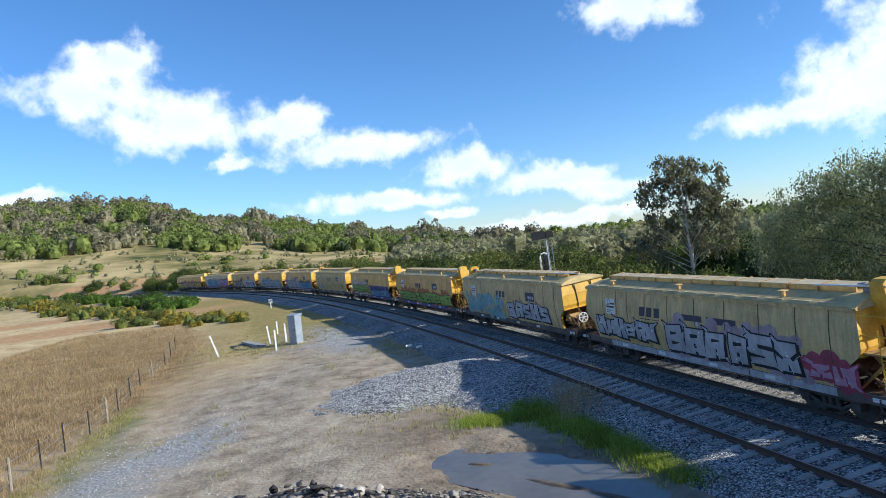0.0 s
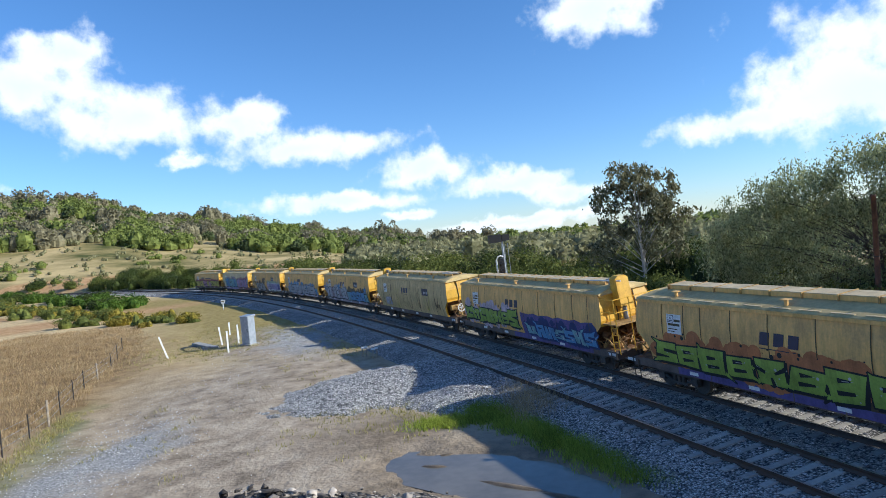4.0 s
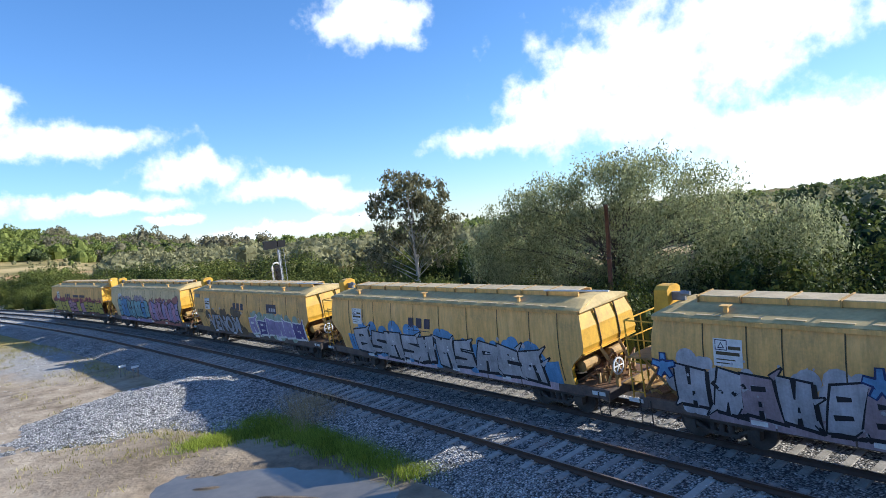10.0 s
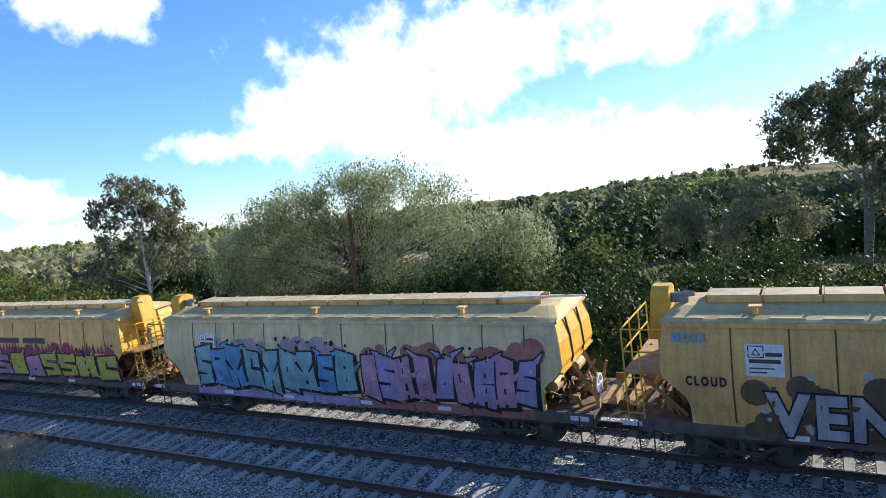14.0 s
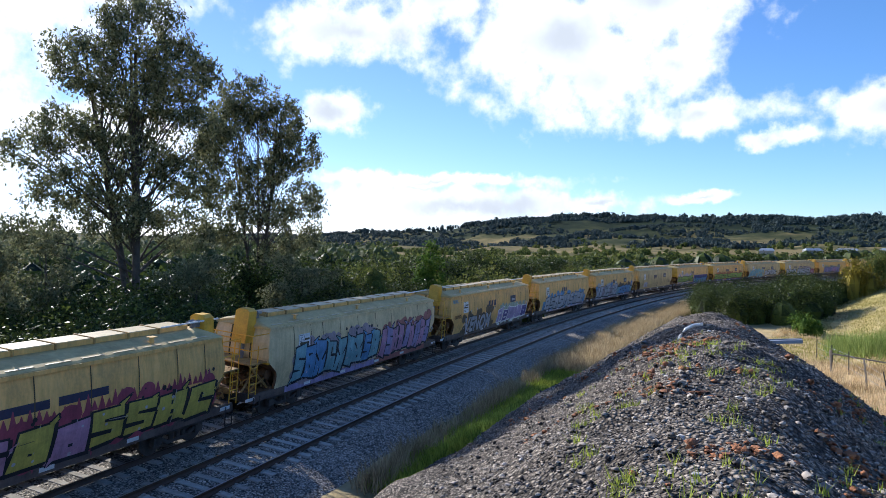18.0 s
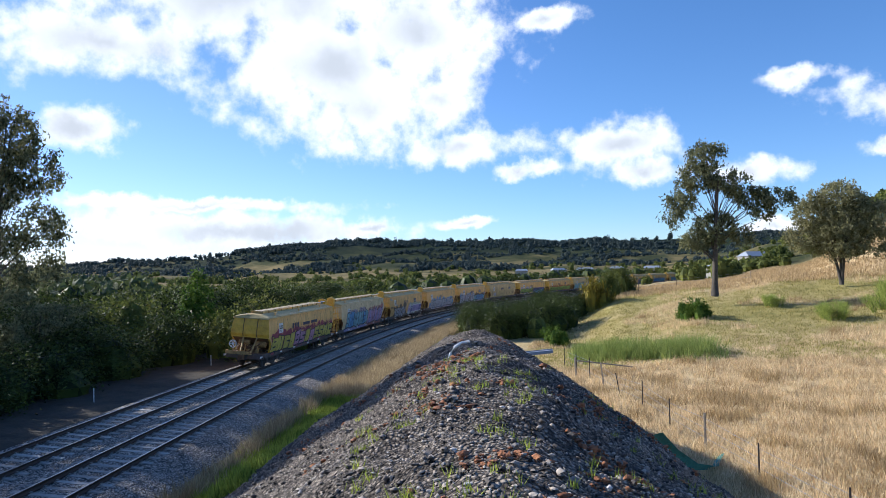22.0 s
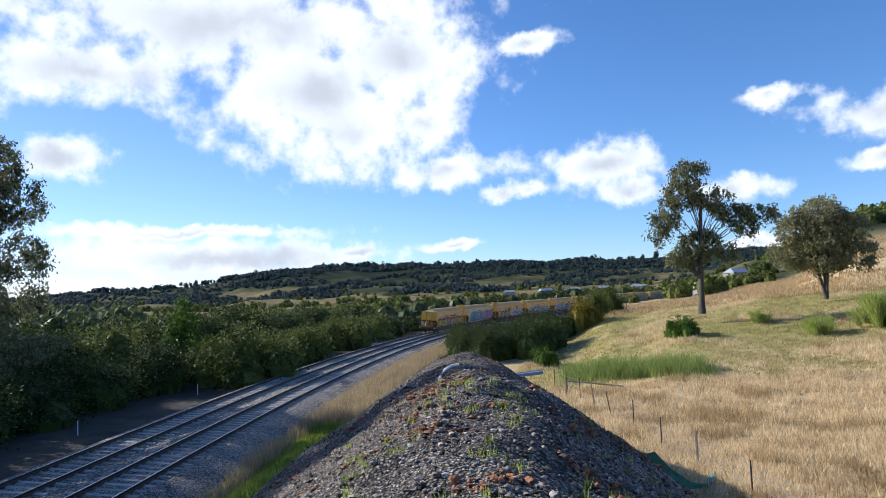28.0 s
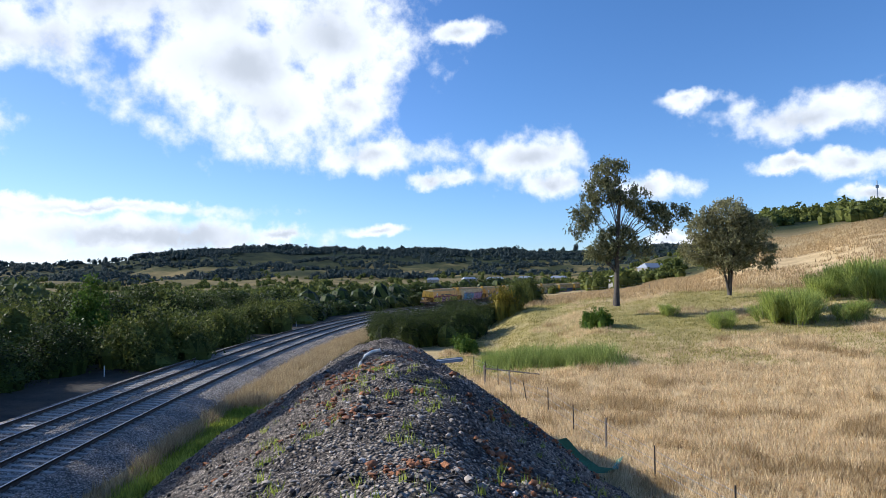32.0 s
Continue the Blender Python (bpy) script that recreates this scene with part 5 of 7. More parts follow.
        graffiti(w, r, -1.3, 5.4, 1.1, 2.3, M_SILVER, M_BLACK, M_MAUVE, 6, 0.42)
        graffiti(w, r, 5.6, 7.1, 1.1, 1.7, M_PINK, M_MAROON, M_MAROON, 2, 0.2)
    else:
        a, b = r.choice([(M_SILVER, M_SKY), (M_PALE, M_LILAC), (M_TEAL, M_MAUVE), (M_LILAC, M_MINT), (M_SKY, M_PINK)])
        graffiti(w, r, -6.2 + r.random() * 2, 3 + r.random() * 3, 1.1, 2.0 + r.random() * 0.4, a, M_BLACK, b, 8, 0.32)


TRAIN = []
BODY_PARTS = {"body", "end_sheet", "slope_sheet", "roof", "eave_rail", "running_board", "roof_stand", "roof_edge_strip", "roof_pipe", "seam", "brace", "data_panel", "fleet_mark",
              "logo_board", "logo_bars", "graffiti_background", "graffiti_letter", "flange", "hood", "gear_motor"}
for k in range(24):
    wagon = build_wagon(k, random.Random(100 + k), k > 11)
    decorate(wagon, k)
    for o in wagon.children:
        if o.name.split(".")[0] in BODY_PARTS:
            o.location.z += 0.06
    TRAIN.append(wagon)


def wagon_pose(s):
    x0, y0, _ = line(s - 5.85, SPACING)
    x1, y1, _ = line(s + 5.85, SPACING)
    return pose((x0 + x1) / 2, (y0 + y1) / 2, 0.065, math.degrees(CANT), 0, math.degrees(math.atan2(y0 - y1, x0 - x1)))

# ---------------------------------------------------------------- trees and scrub
M_GUM = leafy("gum_leaves", (0.055, 0.068, 0.034), (0.29, 0.29, 0.15), 0.6, 0.38)
M_GUMR = leafy("autumn_gum_leaves", (0.075, 0.08, 0.042), (0.30, 0.28, 0.16), 0.6, 0.38)
M_WILLOW = leafy("grey_green_leaves", (0.12, 0.14, 0.065), (0.48, 0.50, 0.26), 0.6, 0.45)
M_HEDGE = leafy("dark_glossy_leaves", (0.009, 0.019, 0.007), (0.105, 0.135, 0.03), 0.75, 0.22, 0.5, 0.12)
M_OLIVE = leafy("olive_leaves", (0.05, 0.068, 0.018), (0.21, 0.23, 0.055), 0.6, 0.3)
M_BUSH = leafy("scrub_leaves", (0.085, 0.115, 0.03), (0.36, 0.40, 0.11), 0.6, 0.4)
M_FRESH = leafy("fresh_green_leaves", (0.03, 0.075, 0.012), (0.16, 0.24, 0.035))
# Blue of the distance haze is mixed into this leaf colour.
M_RIDGE = leafy("haze_blue_leaves", (0.022, 0.036, 0.036), (0.085, 0.115, 0.105))
M_VALLEY = leafy("grey_olive_leaves", (0.11, 0.115, 0.055), (0.40, 0.375, 0.20), 0.45, 0.38)
M_FRESHFAR = leafy("spring_green_leaves", (0.08, 0.13, 0.03), (0.30, 0.37, 0.08))
M_HILLGREEN = leafy("hill_shrub_leaves", (0.065, 0.095, 0.024), (0.32, 0.36, 0.095), 0.25, 0.35)
M_HILLGREY = leafy("hill_tree_leaves", (0.12, 0.11, 0.065), (0.36, 0.325, 0.20), 0.25, 0.35)
M_HILLDARK = leafy("hill_dark_leaves", (0.03, 0.045, 0.02), (0.13, 0.16, 0.06), 0.22, 0.25)
M_BROOM = leafy("broom_stems", (0.17, 0.23, 0.05), (0.52, 0.57, 0.16), 0.7, 0.45)
M_GOLD = leafy("golden_leaves", (0.12, 0.10, 0.02), (0.34, 0.27, 0.04))
M_SILVERY = leafy("silver_leaves", (0.12, 0.13, 0.11), (0.42, 0.43, 0.40))
M_BARK = surface("grey_bark", shades((0.10, 0.085, 0.07), (0.30, 0.27, 0.23)), 3.0, 0.9, 0.6, depth=0.02)
M_DARKBARK = surface("dark_bark", shades((0.03, 0.025, 0.021), (0.11, 0.092, 0.075)), 3.0, 0.9, 0.5, depth=0.02)
M_PALEBARK = surface("pale_gum_bark", shades((0.30, 0.27, 0.23), (0.68, 0.64, 0.57)), 1.5, 0.8, 0.3, depth=0.02)


def heart(x, y, z, r, h, n=8):
    """The dense middle of a bush, as loose triangles (m, 3 corners)."""
    a = np.arange(n) * 2 * math.pi / n
    c, d = np.cos(a), np.sin(a)
    low = np.stack([x + 0.8 * r * c, y + 0.8 * r * d, np.full(n, z)], 1)
    mid = np.stack([x + r * c, y + r * d, np.full(n, z + 0.45 * h)], 1)
    high = np.stack([x + 0.6 * r * c, y + 0.6 * r * d, np.full(n, z + 0.85 * h)], 1)
    top = np.tile([[x, y, z + h]], (n, 1))
    tris = []
    for p, q in ((low, mid), (mid, high), (high, top)):
        p2, q2 = np.roll(p, -1, 0), np.roll(q, -1, 0)
        tris += [np.stack([p, p2, q], 1), np.stack([p2, q2, q], 1)]
    return np.concatenate(tris).reshape(-1, 3)


def leaf_mesh(name, rnd, lobes, count, size, material, droop=0.0, clump=0.55, per=38, long=1.9, shell=0.55):
    """Many small leaves gathered in clumps inside ellipsoid lobes (x, y, z, rx, ry, rz); bare gaps stay between the clumps."""
    vol = np.array([l[3] * l[4] * l[5] for l in lobes]) ** 0.8
    vol = vol / vol.sum()
    centres = []
    nclump = max(3, count // per)
    for l, w in zip(lobes, vol):
        n = max(1, int(round(nclump * w)))
        d = rnd.normal(size=(n, 3))
        d /= np.linalg.norm(d, axis=1)[:, None]
        rad = shell + (1 - shell) * rnd.random(n) ** 0.6
        rad *= 0.75 + 0.4 * rnd.random(n)
        centres.append(np.array(l[:3]) + d * rad[:, None] * np.array(l[3:6]))
    centres = np.concatenate(centres)
    c = np.repeat(centres, per, axis=0)
    cr = np.repeat(clump * (0.6 + 0.8 * rnd.random(len(centres))), per)
    p = c + rnd.normal(size=c.shape) * (cr * 0.55)[:, None] * np.array([1, 1, 0.7])
    p[:, 2] -= droop * rnd.random(len(p)) ** 2 * 1.6
    a = rnd.normal(size=p.shape)
    a[:, 2] -= droop * 2.5
    a /= np.linalg.norm(a, axis=1)[:, None]
    b = np.cross(a, rnd.normal(size=p.shape))
    b /= np.linalg.norm(b, axis=1)[:, None]
    s = size * (0.6 + 0.8 * rnd.random(len(p)))[:, None]
    a, b = a * s * long * 0.5, b * s * 0.5
    v = np.stack([p - a, p + a + b, p + a * 0.8 - b], 1).reshape(-1, 3)
    q = np.arange(len(v)).reshape(-1, 3)
    return array_mesh(name, v, q, material), centres


def limbs(rnd, base, top, centres, r0, forks=14, lean=0.0, stems=1):
    """Trunk and branches that reach towards the clumps."""
    s = Shape()
    for st in range(stems):
        off = Vector((rnd.normal() * 0.5, rnd.normal() * 0.5, 0)) * (st > 0) * (0.3 + 0.12 * top)
        pts, rad = [], []
        for i in range(7):
            k = i / 6
            pts.append(Vector(base) + off * k * 1.2 + Vector((lean * k * k + 0.12 * math.sin(3 * k + st) * top * 0.06, 0.1 * math.cos(4 * k + st), top * k)))
            rad.append(r0 * (1 - 0.72 * k) * (1.35 if i == 0 else 1))
        s.tube(pts, rad, 8)
        idx = rnd.permutation(len(centres))[: forks]
        for j in idx:
            c = Vector(centres[j])
            k = float(np.clip((c.z - base[2]) / max(0.1, top) * 0.62, 0.18, 0.95))
            i = min(5, int(k * 6))
            a = pts[i].lerp(pts[i + 1], k * 6 - i)
            mid = a.lerp(c, 0.5) + Vector((rnd.normal() * 0.15, rnd.normal() * 0.15, 0.12 * (c - a).length * 0.4))
            ra = rad[i] * 0.34
            s.tube([a, a.lerp(mid, 0.6), mid, mid.lerp(c, 0.6), c], [ra, ra * 0.8, ra * 0.6, ra * 0.4, ra * 0.15], 6, False)
    return s


def tree(label, x, y, lobes, count, size, leaf, bark, r0, top, droop=0.0, clump=0.55, forks=16, stems=1, seed=1, z=None, shell=0.55, per=38, category="tree", name="gum_tree", lean=0.0, long=1.9):
    rnd = np.random.RandomState(seed)
    t = thing(name, label, category, pose(x, y, ground_z(x, y) if z is None else z, 0, 0, math.degrees(math.atan2(-x, y))))
    me, cen = leaf_mesh("crown", rnd, lobes, count, size, leaf, droop, clump, per, long, shell)
    part("crown", me, leaf, t)
    part("trunk", limbs(rnd, (0, 0, -0.3), top, cen, r0, forks, lean, stems), bark, t, smooth=True)
    return t


def around(bearing, r):
    return -r * math.sin(radians(bearing)), r * math.cos(radians(bearing))


# beyond the line, northern half
x, y = around(-20.4, 54)
tree("tall gum tree with thin reddish-green crown and white trunk", x, y, [(-0.6, 0, 10.6, 1.7, 1.8, 1.5), (1.6, 0, 9.5, 1.6, 1.6, 1.3), (-2.4, 0, 9.0, 1.4, 1.5, 1.1), (2.6, 0.5, 7.4, 1.4, 1.5, 1.3), (-2.0, 0, 6.6, 1.3, 1.3, 0.9),
      (0.3, 0, 8.2, 2.0, 2.0, 1.4), (1.5, 0, 5.2, 2.2, 1.6, 1.2), (-3.2, 0.4, 4.6, 1.8, 1.6, 1.3)], 8000, 0.165, M_GUMR, M_PALEBARK, 0.14, 9.5, 0.5, 0.42, 22, 2, 3)
x, y = around(-37.5, 39)
tree("broad weeping tree with fine grey-green foliage", x, y, [(-7.6, 4, 5.0, 2.2, 2.4, 2.2), (8.4, -5, 4.6, 2.2, 2.4, 2.4), (-4.6, 2.6, 8.0, 1.8, 2.0, 1.4), (0.6, 0, 9.0, 1.8, 2.0, 1.4), (-6.0, 3.5, 6.2, 2.6, 2.6, 2.4), (-3.4, 2.0, 7.6, 2.4, 2.6, 2.0), (-0.6, 0.5, 8.2, 2.6, 2.6, 1.9), (2.2, -1.2, 8.0, 2.4, 2.6, 1.9), (4.6, -3, 7.7, 1.7, 1.8, 1.4),
      (-5.2, 3, 3.4, 3.0, 3, 2.3), (-1.5, 1, 5.0, 3.4, 3, 2.6), (3.0, -2, 5.0, 3.0, 3, 2.6), (6.4, -4, 4.2, 2.4, 2.6, 2.6), (4.8, -3, 2.4, 2.6, 2.4, 1.8), (-3, 2, 2.2, 3.0, 2.4, 1.6), (0.8, 0, 2.6, 2.6, 2.4, 1.6)],
     92000, 0.078, M_WILLOW, M_DARKBARK, 0.15, 7.6, 0.55, 0.5, 22, 7, 5, shell=0.6, per=56, name="weeping_tree", long=2.2)
# across the line, where the sun stands
x, y = around(-77.5, 56)
tree("round-headed gum tree against the light", x, y, [(-3.2, 0, 11.6, 2.8, 2.4, 2.2), (0.6, 0, 12.6, 3.2, 2.6, 2.2), (3.8, 0, 10.8, 2.5, 2.2, 2.4), (-4.2, 0, 9.2, 2.0, 1.8, 1.7), (3.2, 0, 7.8, 2.6, 2.2, 2.0), (-0.4, 0, 9.4, 2.4, 2.2, 1.6), (6.6, -1.5, 8.6, 1.0, 0.9, 1.1), (2.0, 0, 5.6, 2.4, 2, 1.8)],
     19000, 0.19, M_GUM, M_BARK, 0.24, 9.0, 0.4, 0.45, 18, 2, 7)
x, y = around(-95, 46)
tree("straggly spreading tree with bare twigs", x, y, [(0.2, 0, 8.0, 2.2, 1.6, 1.4), (-2.4, 0, 7.0, 1.6, 1.4, 1.1), (2.6, 0, 6.8, 1.7, 1.5, 1.2), (0, 0, 5.6, 2.4, 1.6, 1.0)], 2400, 0.13, M_GUM, M_DARKBARK, 0.13, 7.6, 0.2, 0.55, 60, 3, 9, name="straggly_tree", per=14)
x, y = around(-100.5, 47)
tree("thin straggly tree with bare twigs", x, y, [(0, 0, 7.4, 1.3, 1.3, 1.2), (1.4, 0, 6.2, 1.3, 1.3, 1.0)], 1100, 0.13, M_GUM, M_DARKBARK, 0.12, 7.6, 0.2, 0.5, 44, 3, 10, name="straggly_tree", per=14)
x, y = around(-119.5, 55)
tree("very tall spreading gum tree with dark crown", x, y, [(0.6, 0, 23.5, 3.2, 3.0, 3.0), (-3.2, 0, 20.5, 2.6, 2.6, 2.4), (3.0, 0, 20.5, 3.0, 2.8, 2.6), (0.2, 0, 18.5, 3.0, 2.8, 2.2), (4.8, 0, 16.5, 2.6, 2.4, 2.0), (-4.6, 0, 15.8, 2.4, 2.2, 1.6),
      (-6.8, 0, 14.2, 2.2, 1.8, 1.2), (0, 0, 14.0, 3.4, 2.6, 2.2), (4.0, 0, 12.6, 2.6, 2.4, 2.0), (-4.4, 0, 11.4, 2.8, 2.4, 1.8), (-1.0, 0, 9.6, 3.0, 2.4, 2.0), (3.4, 0, 8.6, 2.4, 2.2, 1.8), (-6.5, 0, 8.2, 2.4, 2.0, 1.6)],
     46000, 0.15, M_GUM, M_DARKBARK, 0.34, 22, 0.5, 0.55, 30, 3, 11)
x, y = around(-128.8, 60)
tree("tall slender gum tree with several dark stems", x, y, [(-0.8, 0, 20.0, 2.6, 2.4, 2.2), (-2.2, 0, 18.2, 2.2, 2.0, 1.8), (2.2, 0, 18.2, 2.4, 2.2, 2.0), (3.4, 0, 15.8, 2.5, 2.2, 2.0), (-3.0, 0, 15.6, 2.3, 2.0, 2.0), (0.4, 0, 13.6, 2.6, 2.4, 1.6), (4.2, 0, 11.6, 1.8, 1.6, 1.8), (-3.0, 0, 11.6, 1.8, 1.6, 1.8), (3.8, 0, 8.0, 1.8, 1.6, 1.5), (-2.6, 0, 8.4, 1.8, 1.6, 1.4), (0.6, 0, 10.4, 3.0, 2.2, 1.6), (1.6, 0, 6.4, 2.0, 1.6, 1.3)],
     29000, 0.15, M_GUM, M_DARKBARK, 0.15, 19, 0.5, 0.45, 30, 4, 12)
# the hillside paddock
tree("lone gum tree with dark spreading crown", -7.5, -67, [(-0.4, 0, 13.2, 1.8, 1.8, 1.4), (-1.2, 0, 11.2, 2.0, 2.0, 1.5), (1.4, 0, 10.6, 1.7, 1.8, 1.2), (-2.6, 0, 9.0, 1.5, 1.6, 1.1), (2.8, 0, 9.4, 1.8, 1.6, 0.9), (5.8, 0, 9.0, 1.9, 1.6, 0.7), (4.2, 0, 8.0, 1.5, 1.4, 0.9),
      (0.2, 0, 6.4, 2.2, 2.0, 1.6), (-1.4, 0, 5.2, 1.5, 1.7, 1.0), (-3.4, 0, 7.4, 1.2, 1.0, 0.8), (2.4, 0, 5.6, 1.2, 1.0, 0.8)], 17500, 0.145, M_GUM, M_DARKBARK, 0.24, 11, 0.4, 0.4, 18, 2, 21, z=3.9, lean=0.5)
tree("rounded olive gum tree with forked pale trunk", -19.7, -72.4, [(0, 0, 8.4, 2.4, 2.2, 1.7), (-2.0, 0, 6.8, 2.2, 2.0, 1.8), (2.1, 0, 6.6, 2.2, 2.0, 1.8), (0, 0, 5.6, 2.8, 2.4, 2.0), (-3.0, 0, 4.4, 1.9, 1.6, 1.4), (2.8, 0, 4.2, 2.0, 1.6, 1.5), (0, 0, 3.6, 2.4, 2, 1.2)],
     24000, 0.14, M_VALLEY, M_DARKBARK, 0.15, 7.0, 0.4, 0.4, 22, 3, 22, z=4.7)
x, y = around(-143.5, 66)
tree("pale green conical pine behind the hedge", x, y, [(0, 0, 2.6, 2.4, 2.4, 1.6), (0, 0, 4.2, 1.9, 1.9, 1.3), (0, 0, 5.6, 1.3, 1.3, 1.1), (0, 0, 7.0, 0.7, 0.7, 0.9)], 6500, 0.15, M_FRESH, M_BARK, 0.15, 7.0, 0.0, 0.4, 10, 1, 23, name="pine_tree", shell=0.35)


# mixed small trees that stand up out of the hedge to the east
for i, (b, r, hh, leaf, thin) in enumerate(((-66, 47, 6.4, M_VALLEY, 1.0), (-69.5, 50, 7.2, M_VALLEY, 1.0), (-73, 52, 6.8, M_VALLEY, 0.9), (-83.5, 45, 6.6, M_GUM, 0.8), (-86.5, 48, 7.8, M_GUM, 0.5), (-90.5, 50, 7.0, M_VALLEY, 0.8), (-98, 44, 7.2, M_GUM, 0.7),
                                            (-103, 46, 7.6, M_VALLEY, 0.9), (-106.5, 45, 8.4, M_GUM, 0.8), (-110, 44, 7.4, M_GUM, 1.0), (-113.5, 47, 8.8, M_GUM, 0.8), (-124, 44, 6.8, M_GUM, 1.0), (-132.5, 50, 6.6, M_GUM, 1.0))):
    x, y = around(b, r)
    rr = random.Random(200 + i)
    lobes = [(rr.uniform(-1.7, 1.7), rr.uniform(-1, 1), hh * rr.uniform(0.45, 0.92), rr.uniform(0.9, 1.6), rr.uniform(0.9, 1.5), rr.uniform(0.6, 1.1)) for _ in range(7)]
    tree("small open-crowned wattle tree above the hedge", x, y, lobes, int(4200 * thin), 0.11, leaf, M_DARKBARK, 0.09, hh * 0.85, 0.2, 0.42, 26, 1, 300 + i, name="wattle_tree", per=28)


# shrubs: a few forms, set out again and again at their own sizes
def shrub_form(seed, leaf, n=3600, size=0.12, tall=1.0):
    rnd = np.random.RandomState(seed)
    lobes = [(rnd.normal() * 0.35, rnd.normal() * 0.35, 0.25 + 0.55 * rnd.random() * tall, 0.35 + 0.25 * rnd.random(), 0.35 + 0.25 * rnd.random(), (0.28 + 0.2 * rnd.random()) * tall) for _ in range(6)]
    lobes.append((0, 0, 0.4, 0.6, 0.6, 0.42))
    me, cen = leaf_mesh("foliage", rnd, lobes, n, size, leaf, 0.05, 0.2, 30, 1.7, 0.5)
    co = np.empty(len(me.vertices) * 3, dtype=np.float32)
    me.vertices.foreach_get("co", co)
    v = np.concatenate([co.reshape(-1, 3)] + [heart(l[0], l[1], -0.05, 0.72 * l[3], l[2] + 0.62 * l[5]) for l in lobes])
    me = array_mesh("foliage", v, np.arange(len(v)).reshape(-1, 3), leaf)
    st = limbs(rnd, (0, 0, -0.1), 0.7, cen, 0.035, 10, 0, 2).mesh("stems", M_BARK)
    return me, st


def shrub(form, x, y, height, label, group, width=1.0, z=None):
    t = thing("shrub", label, "shrub", pose(x, y, ground_z(x, y, False) - 0.08 if z is None else z, 0, 0, random.uniform(0, 360)), group)
    t.scale = (height * width, height * width, height)
    part("foliage", form[0], None, t)
    part("branchwork", form[1], None, t)
    return t


HEDGE_FAR = [shrub_form(34 + i, M_HEDGE, 6000, 0.046) for i in range(2)]
HEDGE = [shrub_form(30 + i, M_HEDGE, 16000, 0.024) for i in range(4)]
OLIVE = [shrub_form(40 + i, M_OLIVE, 9000, 0.036) for i in range(3)]
FRESH = [shrub_form(50 + i, M_FRESH, 4000, 0.07) for i in range(2)]
GOLD = [shrub_form(60, M_GOLD, 4000, 0.06)]
SILVERY = [shrub_form(61, M_SILVERY, 6000, 0.05)]
def joined_shrubs(name, label, places):
    """Many distant shrubs as one mesh: (form, x, y, height, width)."""
    vs, fs, o = [], [], 0
    for form, x, y, h, w in places:
        me = form[0]
        co = np.empty(len(me.vertices) * 3, dtype=np.float32)
        me.vertices.foreach_get("co", co)
        a = random.uniform(0, 6.28)
        c, sn = math.cos(a), math.sin(a)
        co = np.concatenate([co.reshape(-1, 3)[: 3 * 2200], co.reshape(-1, 3)[-3 * 336:]])
        v = np.stack([(co[:, 0] * c - co[:, 1] * sn) * h * w + x, (co[:, 0] * sn + co[:, 1] * c) * h * w + y, co[:, 2] * h + ground_z(x, y, False) - 0.08], 1)
        vs.append(v)
    v = np.concatenate(vs)
    return tagged(new(name, array_mesh(name, v, np.arange(len(v)).reshape(-1, 3), places[0][0][0].materials[0])), label, "scrub", kind="stuff")


distant = []
for s in np.arange(-300, 22, 4.0):
    back = min(1.0, max(0.0, (-s - 8) / 14))
    for off, hh in ((13.4 + 2.4 * back, 4.5 - 1.4 * back), (18.5 + 5.0 * back, 5.9 - 0.8 * back)):
        px, py, _ = line(s + random.uniform(-1, 1), off - 1.3 + random.uniform(-0.8, 1.4))
        if math.hypot(px, py) > 300:
            continue
        f = random.choice(HEDGE if s > -110 else HEDGE_FAR)
        lab = "dense dark green shrub in the hedge beside the line"
        hh *= 0.80 if s > -14 else 1.08
        r = random.random()
        light = fbm(px, py, 22.0, 3.0)
        if light > 0.2 and r < 0.5 or s < -95 and r < 0.12 or s > -24 and r < 0.12 or r < 0.05:
            f, lab = random.choice(OLIVE), "olive green shrub in the hedge beside the line"
        hh *= random.uniform(0.8, 1.1) * (1.0 + 0.35 * fbm(px, py, 9.0, 8.0))
        if s < -104:
            distant.append((random.choice(HEDGE_FAR), px, py, hh, random.uniform(1.05, 1.4)))
        else:
            shrub(f, px, py, hh, lab, "hedge along the line", random.uniform(0.8, 1.05) * (1.0 + 0.4 * back if off < 17 else 1.0 + 0.15 * back))
joined_shrubs("distant_hedge", "dark green hedge that follows the line into the distance", distant)
x, y = around(-88.5, 37)
shrub(SILVERY[0], x, y, 5.2, "rounded shrub with silvery shining leaves", "", 0.8)
x, y = around(-104, 42)
shrub(SILVERY[0], x, y, 5.6, "rounded shrub with silvery shining leaves", "", 0.7)
for b, r, h in ((-150, 62, 4.6), (-153, 74, 4.4), (-156, 90, 4.6), (-147, 60, 4.5)):
    x, y = around(b, r)
    shrub(random.choice(OLIVE), x, y, h, "sunlit yellow-green shrub in the hedge", "hedge along the line", 0.9)
for s in np.arange(24, 225, 4.2):
    for row in range(2):
        px, py, _ = line(s + random.uniform(-1.5, 1.5), 11.5 + row * 11 + random.uniform(-2, 3) + (0 if s > 60 else 2))
        f = random.choice(OLIVE) if random.random() < 0.72 else random.choice(HEDGE)
        shrub(f, px, py, (3.3 + 0.8 * row) * random.uniform(0.75, 1.2), "olive scrub beyond the railway", "scrub beyond the line", random.uniform(0.8, 1.1))
